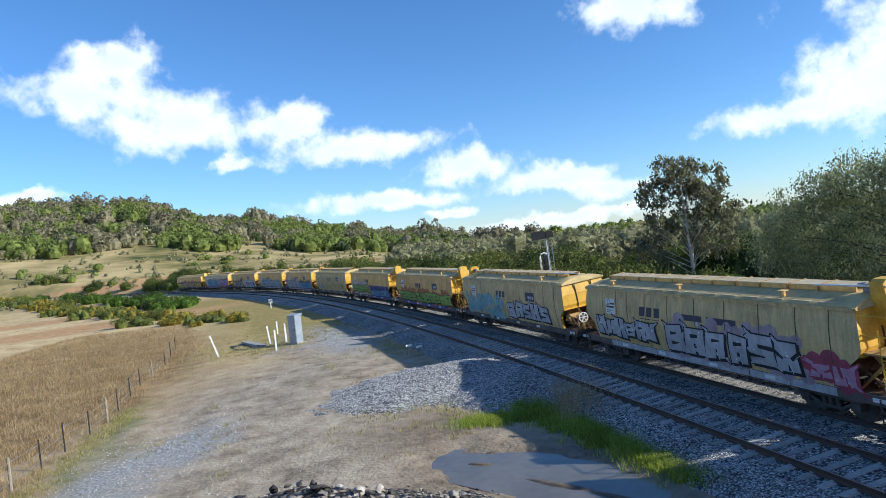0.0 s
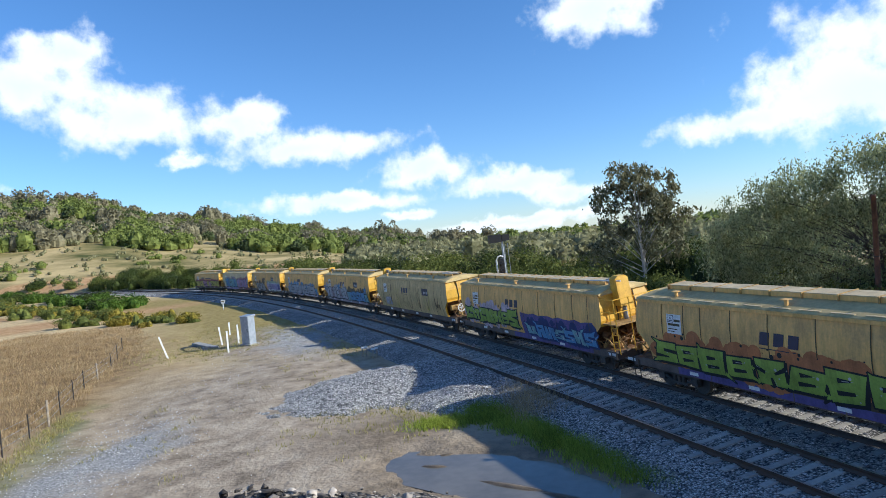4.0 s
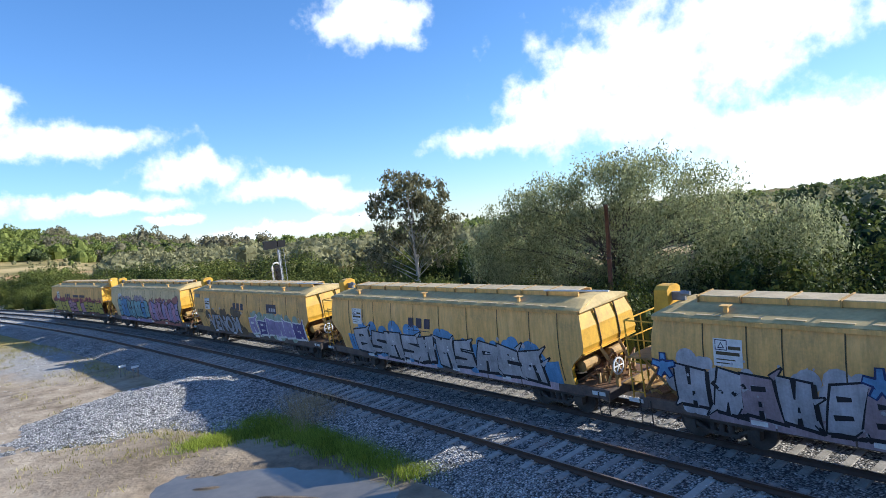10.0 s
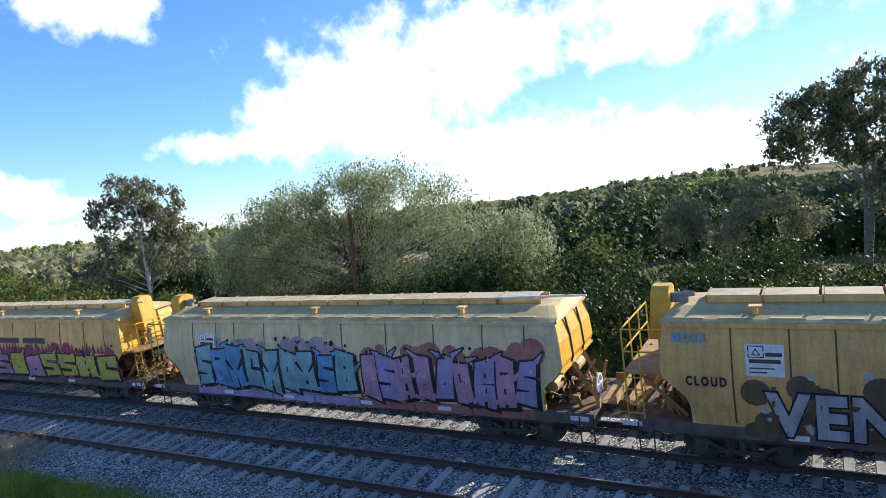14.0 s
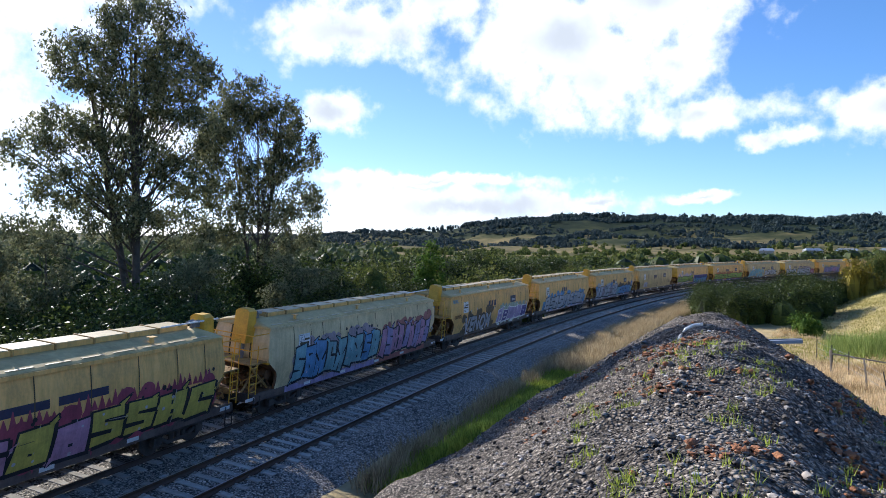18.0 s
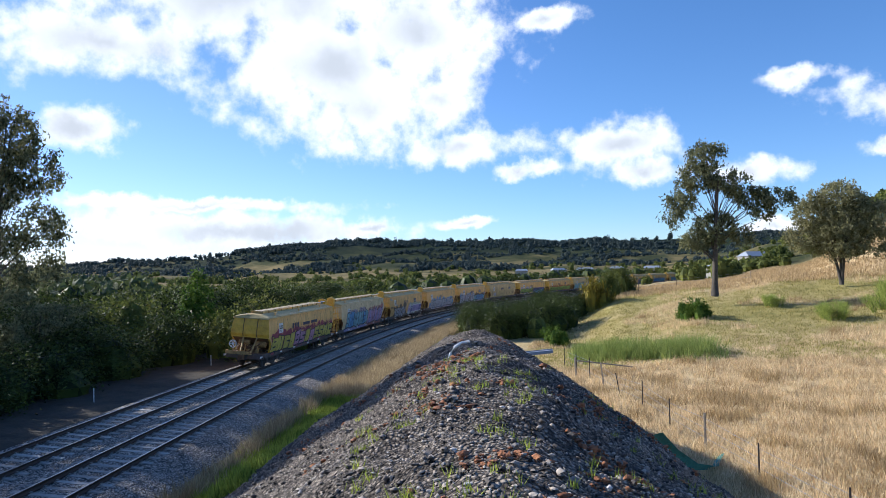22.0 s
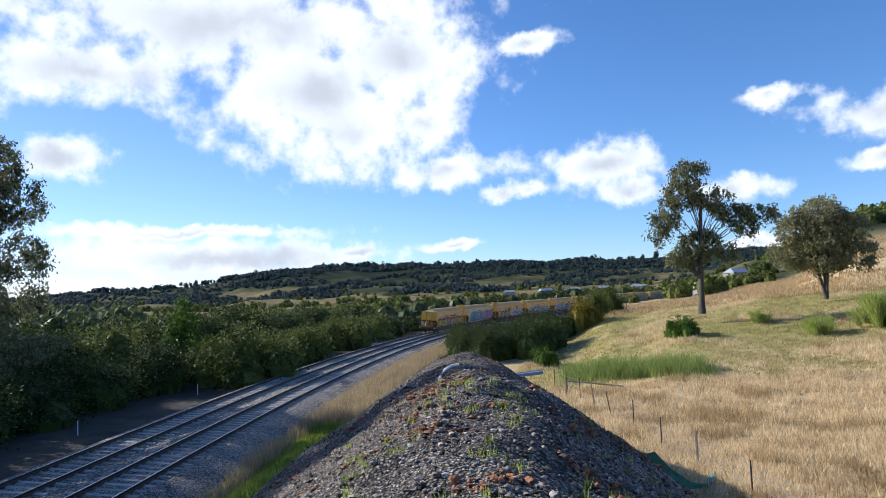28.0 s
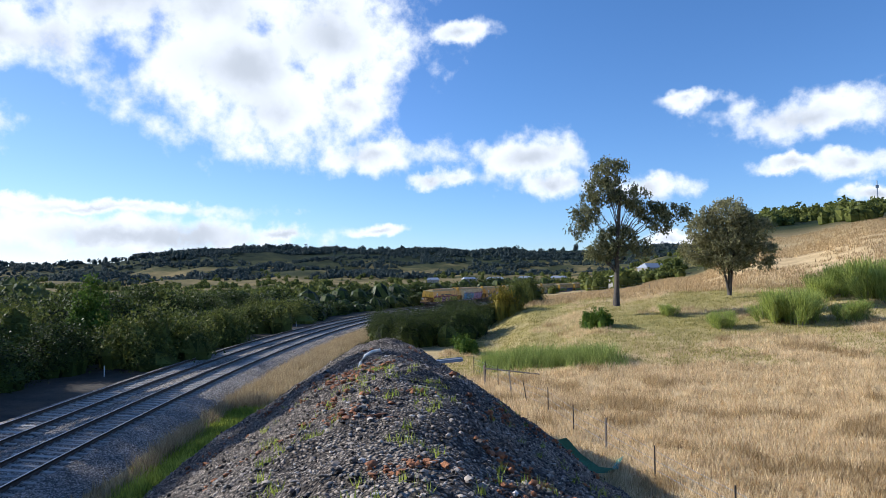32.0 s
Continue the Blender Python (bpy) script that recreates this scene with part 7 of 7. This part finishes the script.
# odds and ends on the stockpile
pipe = thing("bent_pipe", "bent white plastic pipe sticking out of the stockpile", "pipe", pose(5.05, -17.2, pile_z(5.05, -17.2), 0, 12, 195))
part("tube", Shape().tube([(0, 0, -0.2), (0.02, 0, 0.15), (0.1, 0, 0.34), (0.26, 0, 0.48), (0.44, 0, 0.55)], 0.04, 8), M_PIPE, pipe, smooth=True)
part("rim", Shape().tube([(0.44, 0, 0.55), (0.47, 0, 0.56)], 0.047, 8), M_PIPE, pipe)
sheet = thing("silt_cloth", "torn strip of green silt fence cloth at the stockpile's foot", "cloth", pose(-1.4, -23.5, 0.0))
cl = Shape()
pts = [(1.2, 3.4), (0.7, 1.9), (0.0, 0.4), (-0.8, -1.2), (-1.2, -2.8)]
vs = []
for i, (a, b) in enumerate(pts):
    z = max(pile_z(-1.4 + a, -23.5 + b), -0.6)
    vs += [(a, b, z + 0.05), (a - 0.08, b, z + 0.12 + 0.05 * (i % 2)), (a - 0.3, b - 0.1, z + 0.16 + 0.05 * (i % 3))]
cl.add(vs, [(i * 3 + j, i * 3 + j + 1, i * 3 + j + 4, i * 3 + j + 3) for i in range(len(pts) - 1) for j in range(2)])
part("cloth", cl, M_GREENSHEET, sheet)
beam = thing("steel_offcut", "grey steel offcut lying across the stockpile's end", "steel bar", pose(5.2, -31.0, pile_z(5.2, -31.0) + 0.3, 0, 5, 12))
part("bar", Shape().box(-1.4, 1.4, -0.12, 0.12, -0.08, 0.06), M_GALV, beam)
part("flange", Shape().box(-1.4, 1.4, -0.16, -0.12, -0.12, 0.1), M_GALV, beam)

# farm buildings in the valley
for px, py, w, d, h in ((-30, -235, 9, 6, 3.2), (-46, -270, 10, 7, 3.4), (35, -560, 14, 8, 5), (60, -590, 12, 8, 5), (10, -610, 12, 9, 5), (85, -540, 10, 8, 5), (-20, -600, 14, 9, 5)):
    z = GZ(px, py, False)
    hs = thing("farmhouse", "distant pale farmhouse with a low pitched roof", "house", pose(px, py, z, 0, 0, random.uniform(-40, 40)), "valley houses")
    part("wall", Shape().box(-w / 2, w / 2, -d / 2, d / 2, -1, h), M_CONC, hs)
    part("roof", Shape().add([(-w / 2 - 0.4, -d / 2 - 0.4, h), (w / 2 + 0.4, -d / 2 - 0.4, h), (w / 2 + 0.4, d / 2 + 0.4, h), (-w / 2 - 0.4, d / 2 + 0.4, h), (-w / 2 + 1, 0, h + 1.8), (w / 2 - 1, 0, h + 1.8)],
         [(0, 1, 5, 4), (2, 3, 4, 5), (0, 4, 3), (1, 2, 5), (3, 2, 1, 0)]), M_GALV, hs)
    win = part("window", Shape().box(-1.2, 0.2, d / 2 + 0.02, d / 2 + 0.08, 1.0, 2.2), M_SIGNAL, hs)
    part("door", Shape().box(1.2, 2.1, d / 2 + 0.02, d / 2 + 0.08, 0, 2.1), M_WOOD, hs)
# radio mast on the western hilltop
px, py = around(154.4, 420)
rm = thing("radio_mast", "thin lattice radio mast on a hilltop", "mast", pose(px, py, GZ(px, py)))
part("mast", Shape().tube([(0, 0, -1), (0, 0, 17)], [0.5, 0.2], 6), M_GALV, rm)
part("antenna", Shape().box(-0.8, 0.8, -0.2, 0.2, 13, 14.5), M_GALV, rm)

# ---------------------------------------------------------------- loose stones, clods and grass
ICO = [(0, 0, 1), (0.894, 0, 0.447), (0.276, 0.851, 0.447), (-0.724, 0.526, 0.447), (-0.724, -0.526, 0.447), (0.276, -0.851, 0.447)]
ICO = np.array(ICO + [(-a, -b, -c) for a, b, c in ICO])
ICO_F = np.array([(0, 1, 2), (0, 2, 3), (0, 3, 4), (0, 4, 5), (0, 5, 1), (1, 10, 2), (2, 9, 10), (2, 9, 3), (3, 8, 9), (3, 8, 4), (4, 7, 8), (4, 7, 5), (5, 11, 7), (5, 11, 1), (1, 10, 11), (6, 7, 8), (6, 8, 9), (6, 9, 10), (6, 10, 11), (6, 11, 7)])


def hull_faces():
    """Faces of the twenty-sided stone, all turned outwards."""
    out = []
    for f in ICO_F:
        a, b, c = ICO[f]
        if np.dot(np.cross(b - a, c - a), a + b + c) < 0:
            f = f[::-1]
        out.append(f)
    return np.array(out)


ICO_F = hull_faces()


def stones(name, label, places, sizes, material, seed, category="stones"):
    rnd = np.random.RandomState(seed)
    n = len(places)
    v = ICO[None] * (0.65 + 0.6 * rnd.rand(n, 12, 1))
    v = v * (np.array(sizes)[:, None, None] * (0.6 + 0.8 * rnd.rand(n, 1, 3)) * np.array([1, 1, 0.75]))
    a = rnd.rand(n) * 2 * math.pi
    c, s = np.cos(a)[:, None], np.sin(a)[:, None]
    v = np.stack([v[..., 0] * c - v[..., 1] * s, v[..., 0] * s + v[..., 1] * c, v[..., 2]], -1) + np.array(places)[:, None]
    f = (ICO_F[None] + (np.arange(n) * 12)[:, None, None]).reshape(-1, 3)
    ob = new(name, array_mesh(name, v.reshape(-1, 3), f, material))
    return tagged(ob, label, category, kind="stuff")


rnd = np.random.RandomState(5)
pl, sz = [], []
while len(pl) < 42000:
    k = rnd.rand()
    r = 1.2 + 30 * k ** 1.5
    b = rnd.uniform(-200, -142) if rnd.rand() < 0.8 else rnd.uniform(-30, 40)
    if -100 < b and r > 7:
        continue
    x, y = around(b, r)
    z = pile_z(x, y)
    if z < -0.5:
        continue
    s = 0.008 + 0.034 * rnd.rand() ** 6 + 0.0005 * r
    pl.append((x, y, z + s * 0.25))
    sz.append(s)
stones("stockpile_stones", "angular stones and gravel over the stockpile", pl, sz, M_PEBBLE, 6)
# rocks that stand out, each its own
for i in range(90):
    b, r = random.uniform(-196, -150), random.uniform(3.2, 22)
    if 34 < i < 46:
        b, r = random.uniform(-14, 24), random.uniform(3.4, 4.4)
    x, y = around(b, r)
    s = random.uniform(0.045, 0.09) * (0.3 + r / 14) if not 34 < i < 46 else random.uniform(0.022, 0.045)
    v = ICO * np.random.RandomState(i).uniform(0.7, 1.25, (12, 1)) * np.array([s, s * random.uniform(0.7, 1), s * 0.7])
    ob = new("rock", array_mesh("rock", v, ICO_F, (M_CLAY, M_PEBBLE, M_GREYROCK)[i % 3 if not 34 < i < 46 else 1]))
    ob.matrix_world = pose(x, y, pile_z(x, y) + s * 0.25, random.uniform(-20, 20), random.uniform(-20, 20), random.uniform(0, 360))
    tagged(ob, ("orange clay clod on the stockpile", "brown stone on the stockpile", "pale grey broken stone on the stockpile")[i % 3 if not 34 < i < 46 else 1], "rock", "rocks on the stockpile")
# ballast shoulders and the fresh heap
pl, sz = [], []
for _ in range(15000):
    s = rnd.uniform(-46, 40)
    off = rnd.uniform(-3.3, -1.35)
    x, y, _h = line(s, off)
    z = np.interp(off, [-3.6, -2.7, -1.6, -0.75], [-0.85, -0.5, -0.266, -0.205])
    pl.append((x, y, z + 0.005))
    sz.append(rnd.uniform(0.018, 0.036))
for _ in range(11000):
    x, y = rnd.uniform(-7, 5.5), rnd.uniform(26, 40)
    z = heap_z(x, y)
    if z > -0.6:
        pl.append((x, y, z + 0.01))
        sz.append(rnd.uniform(0.018, 0.036))
for _ in range(5000):
    s = rnd.uniform(-50, 45)
    off = rnd.choice([rnd.uniform(-0.62, 0.62), rnd.uniform(1.4, 2.4), rnd.uniform(SPACING - 0.6, SPACING + 0.6)])
    x, y, _h = line(s, off)
    z = np.interp(off, [-0.75, 0.75, 1.35, 1.9, 2.45, SPACING - 0.75, SPACING + 0.75], [-0.205, -0.075, -0.036, -0.22, -0.26, -0.205, -0.075])
    pl.append((x, y, z))
    sz.append(rnd.uniform(0.02, 0.04))
stones("ballast_stones", "loose grey ballast stones", pl, sz, M_STONE, 7)
# grit scattered over the yard
pl, sz = [], []
for _ in range(5000):
    k = rnd.randint(3)
    x, y = ((rnd.normal(-12.3, 1.4), rnd.normal(27, 3.2)), (rnd.normal(-9.3, 1.3), rnd.normal(54, 4)), (rnd.normal(-11, 2.5), rnd.uniform(16, 60)))[k]
    s = rnd.uniform(0.012, 0.035)
    pl.append((x, y, GZ(x, y) + 0.005))
    sz.append(s)
stones("yard_grit", "pale grit scattered over the yard", pl, sz, M_STONE, 8)

M_STRAW = leafy("dry_grass", (0.48, 0.35, 0.19), (0.92, 0.75, 0.47), 0.8, 0.45)
M_TURF = leafy("green_grass", (0.15, 0.20, 0.028), (0.50, 0.56, 0.10), 0.7, 0.5)
M_RUSTGRASS = leafy("seeding_grass", (0.28, 0.205, 0.11), (0.60, 0.48, 0.29), 0.8, 0.45)


def grass(name, label, spots, height, material, seed, blades=7, spread=0.12, width=0.012):
    """Tufts of blades, joined."""
    rnd = np.random.RandomState(seed)
    c = np.repeat(np.array(spots), blades, axis=0)
    n = len(c)
    p = c + np.concatenate([rnd.normal(size=(n, 2)) * spread, np.zeros((n, 1))], 1)
    h = height * (0.5 + 0.9 * rnd.rand(n))
    lean = rnd.normal(size=(n, 2)) * 0.35
    w = rnd.rand(n) * math.pi
    d = np.stack([np.cos(w), np.sin(w), np.zeros(n)], 1) * (width * (0.6 + 0.8 * rnd.rand(n)))[:, None]
    tip = p + np.stack([lean[:, 0] * h, lean[:, 1] * h, h], 1)
    v = np.stack([p - d, p + d, tip], 1).reshape(-1, 3)
    ob = new(name, array_mesh(name, v, np.arange(len(v)).reshape(-1, 3), material))
    return tagged(ob, label, "grass", kind="stuff")


def paddock():
    out = []
    for _ in range(36000):
        r = 18 + 66 * rnd.rand() ** 0.9
        b = rnd.uniform(150, 192)
        x, y = around(b, r)
        if crest_at(x, y)[0] < 7.2 or x > (9 if y < -34 else 4):
            continue
        out.append((x, y, GZ(x, y) - 0.03))
    return out


M_TAWNY = leafy("tawny_grass", (0.30, 0.21, 0.105), (0.64, 0.48, 0.26), 0.8, 0.45)
M_BROWNGRASS = leafy("brown_grass", (0.26, 0.175, 0.085), (0.56, 0.41, 0.22), 0.8, 0.4)
M_TUSSOCK = leafy("olive_grass", (0.22, 0.20, 0.06), (0.56, 0.49, 0.19), 0.8, 0.45)
M_REED = leafy("green_reeds", (0.15, 0.21, 0.05), (0.42, 0.48, 0.15), 0.7, 0.45)
field = paddock()
pale, tawny, olive = [], [], []
for x, y, z in field:
    n = fbm(x, y, 3.0, 4.0) + 0.6 * fbm(x, y, 11.0, 6.0)
    if y < -47 + 2.5 * fbm(x, y, 6.0, 1.0) and fbm(x, y, 7.0, 2.0) > -0.22:
        olive.append((x, y, z))
    elif n > 0.28:
        tawny.append((x, y, z))
    else:
        pale.append((x, y, z))
grass("dry_paddock_grass", "long pale dry grass over the paddock", pale, 0.32, M_STRAW, 11, 6, 0.16, 0.02)
grass("tawny_paddock_grass", "darker tawny tussocks in the paddock", tawny, 0.40, M_TAWNY, 21, 7, 0.14, 0.018)
grass("olive_paddock_grass", "short olive-green grass on the upper paddock", olive, 0.16, M_TUSSOCK, 22, 8, 0.2, 0.02)
sp = []
for _ in range(1100):
    q = rnd.rand()
    x, y = 4.4 - 9.5 * q + rnd.normal() * 0.5, -53.0 + 4.4 * q + rnd.normal() * (1.4 - 0.6 * q)
    sp.append((x, y, GZ(x, y) - 0.02))
grass("reeds", "tall green reeds along a damp line in the paddock", sp, 1.05, M_REED, 23, 9, 0.13, 0.018)
sp = []
for _ in range(16000):
    x, y = rnd.uniform(-48, -15), rnd.uniform(20, 84)
    edge = np.interp(y, [20, 31, 50, 61, 84], [-15.8, -17.6, -21.5, -23.5, -34])
    if x < edge + rnd.normal() * 0.6:
        sp.append((x, y, GZ(x, y) - 0.03))
grass("dry_field_grass", "dry brown grass in the northern field", [p for p in sp if fbm(p[0], p[1], 5.0, 3.0) > 0.16], 0.28, M_TAWNY, 12, 9, 0.2, 0.013)
grass("tawny_field_grass", "darker tawny grass in the northern field", [p for p in sp if fbm(p[0], p[1], 5.0, 3.0) <= 0.16], 0.34, M_BROWNGRASS, 31, 10, 0.2, 0.013)
sp = []
for _ in range(15000):
    x, y = around(rnd.uniform(150, 174), rnd.uniform(80, 210))
    if fbm(x, y, 14.0, 2.0) > -0.25:
        sp.append((x, y, GZ(x, y) - 0.04))
for _ in range(5000):
    x, y = around(rnd.uniform(174, 190), rnd.uniform(80, 135))
    sp.append((x, y, GZ(x, y) - 0.04))
grass("hillside_grass", "thin dry tussocks over the far paddock slope", sp, 0.42, M_TAWNY, 32, 5, 0.4, 0.05)
sp = []
for cx, cy, w, n in ((-14.2, 53.5, 1.8, 240), (-18.5, 54.0, 2.2, 260), (-4.5, 46, 1.6, 160), (-10.5, 60, 3.0, 300), (-2.5, 28.5, 1.2, 120), (-0.2, 27.5, 1.0, 120), (-16, 62, 4.0, 400)):
    for _ in range(n):
        x, y = cx + rnd.normal() * w, cy + rnd.normal() * w * 1.3
        sp.append((x, y, GZ(x, y) - 0.02))
for _ in range(900):
    x, y = rnd.uniform(-13, 1), rnd.uniform(22, 50)
    if fbm(x, y, 3.2, 14.0) > 0.3:
        sp.append((x, y, GZ(x, y) - 0.02))
grass("yard_weeds", "low olive weeds round the cabinet and yard edges", sp, 0.17, M_TUSSOCK, 33, 7, 0.13, 0.014)
sp = [(x, y, GZ(x, y) - 0.02) for x, y in ((np.interp(q, [20, 50], [-14.8, -20.5]) + rnd.normal() * 0.4, q) for q in rnd.uniform(21, 36, 480))]
grass("verge_grass", "short green grass along the fence", sp, 0.14, M_TUSSOCK, 13, 8, 0.12, 0.012)
# lush grass between the puddle and the ballast
sp = []
for _ in range(4200):
    q = rnd.rand()
    x, y = np.interp(q, [0, 0.35, 1], [2.3, 4.2, 6.6]) + rnd.normal() * 0.45, np.interp(q, [0, 0.35, 1], [27.4, 23.6, 17.8]) + rnd.normal() * 0.5
    sp.append((x, y, GZ(x, y) - 0.02))
grass("lush_grass", "bright green grass between puddle and ballast", sp, 0.24, M_TURF, 14, 9, 0.12, 0.016)
sp = [(x, y, GZ(x, y) - 0.02) for x, y in ((rnd.normal(1.2, 0.7), rnd.normal(25.4, 0.35)) for _ in range(700))]
grass("lush_grass", "low green weeds at the puddle's edge", sp, 0.18, M_TURF, 15, 9, 0.1, 0.012)
sp = [(x, y, GZ(x, y) - 0.02) for x, y in ((rnd.normal(4.6, 0.6), rnd.normal(26.0, 1.0)) for _ in range(260))]
grass("seed_heads", "brown seeding grass above the puddle", sp, 0.75, M_RUSTGRASS, 16, 7, 0.1, 0.01)
# strip between the stockpile and the line to the south
sp, sp2 = [], []
for _ in range(13000):
    s = rnd.uniform(-90, -14)
    off = rnd.uniform(-6.6, -3.7)
    if fbm(s, off, 2.2, 5.0) < -0.4:
        continue
    x, y, _h = line(s, off)
    z = max(GZ(x, y), pile_z(x, y))
    (sp if (s > -34 and off < -4.3 + 0.5 * fbm(x, y, 1.5, 3.0)) or rnd.rand() < 0.25 else sp2).append((x, y, z - 0.03))
grass("strip_grass", "green grass at the foot of the stockpile", sp, 0.36, M_TURF, 17, 11, 0.16, 0.026)
grass("strip_straw", "brown seeding grass beside the ballast", sp2, 0.7, M_RUSTGRASS, 18, 9, 0.16, 0.024)
sp = []
for _ in range(900):
    x, y = around(rnd.uniform(-198, -154), rnd.uniform(3.2, 17))
    if fbm(x, y, 1.4, 7.0) < 0.12:
        continue
    sp.append((x, y, pile_z(x, y) - 0.01))
grass("stockpile_weeds", "small green weeds sprouting on the stockpile", sp, 0.10, M_TURF, 19, 14, 0.05, 0.006)

# orange clay breaking through and coarse pale rubble
pl, sz = [], []
while len(pl) < 2000:
    b, r = rnd.uniform(-198, -150), 3 + 20 * rnd.rand() ** 1.4
    x, y = around(b, r)
    if fbm(x, y, 1.6, 12.0) < 0.34:
        continue
    s = 0.012 + 0.055 * rnd.rand() ** 4 + 0.0009 * r
    pl.append((x, y, pile_z(x, y) + s * 0.2))
    sz.append(s)
stones("clay_clods", "crumbled orange-brown clay in patches on the stockpile", pl, sz, M_CLAY, 26)
pl, sz = [], []
for _ in range(300):
    x, y = around(rnd.uniform(-196, -148), 3 + 20 * rnd.rand() ** 1.3)
    s = 0.014 + 0.03 * rnd.rand() ** 3
    pl.append((x, y, pile_z(x, y) + s * 0.3))
    sz.append(s)
stones("pale_rubble", "pale broken stones over the stockpile", pl, sz, M_STONE, 27)

# ---------------------------------------------------------------- what moves: the train rolls southwards
def train_s(t):
    """The coupling behind the second last wagon, metres along the line."""
    return 172.19 - 10.466 * t


def motions():
    for k, wagon in enumerate(TRAIN):
        rows = [(t, wagon_pose(train_s(t) + PITCH / 2 - k * PITCH)) for t in np.arange(0, 32.01, 1.0)]
        walk(wagon, rows)


motions()
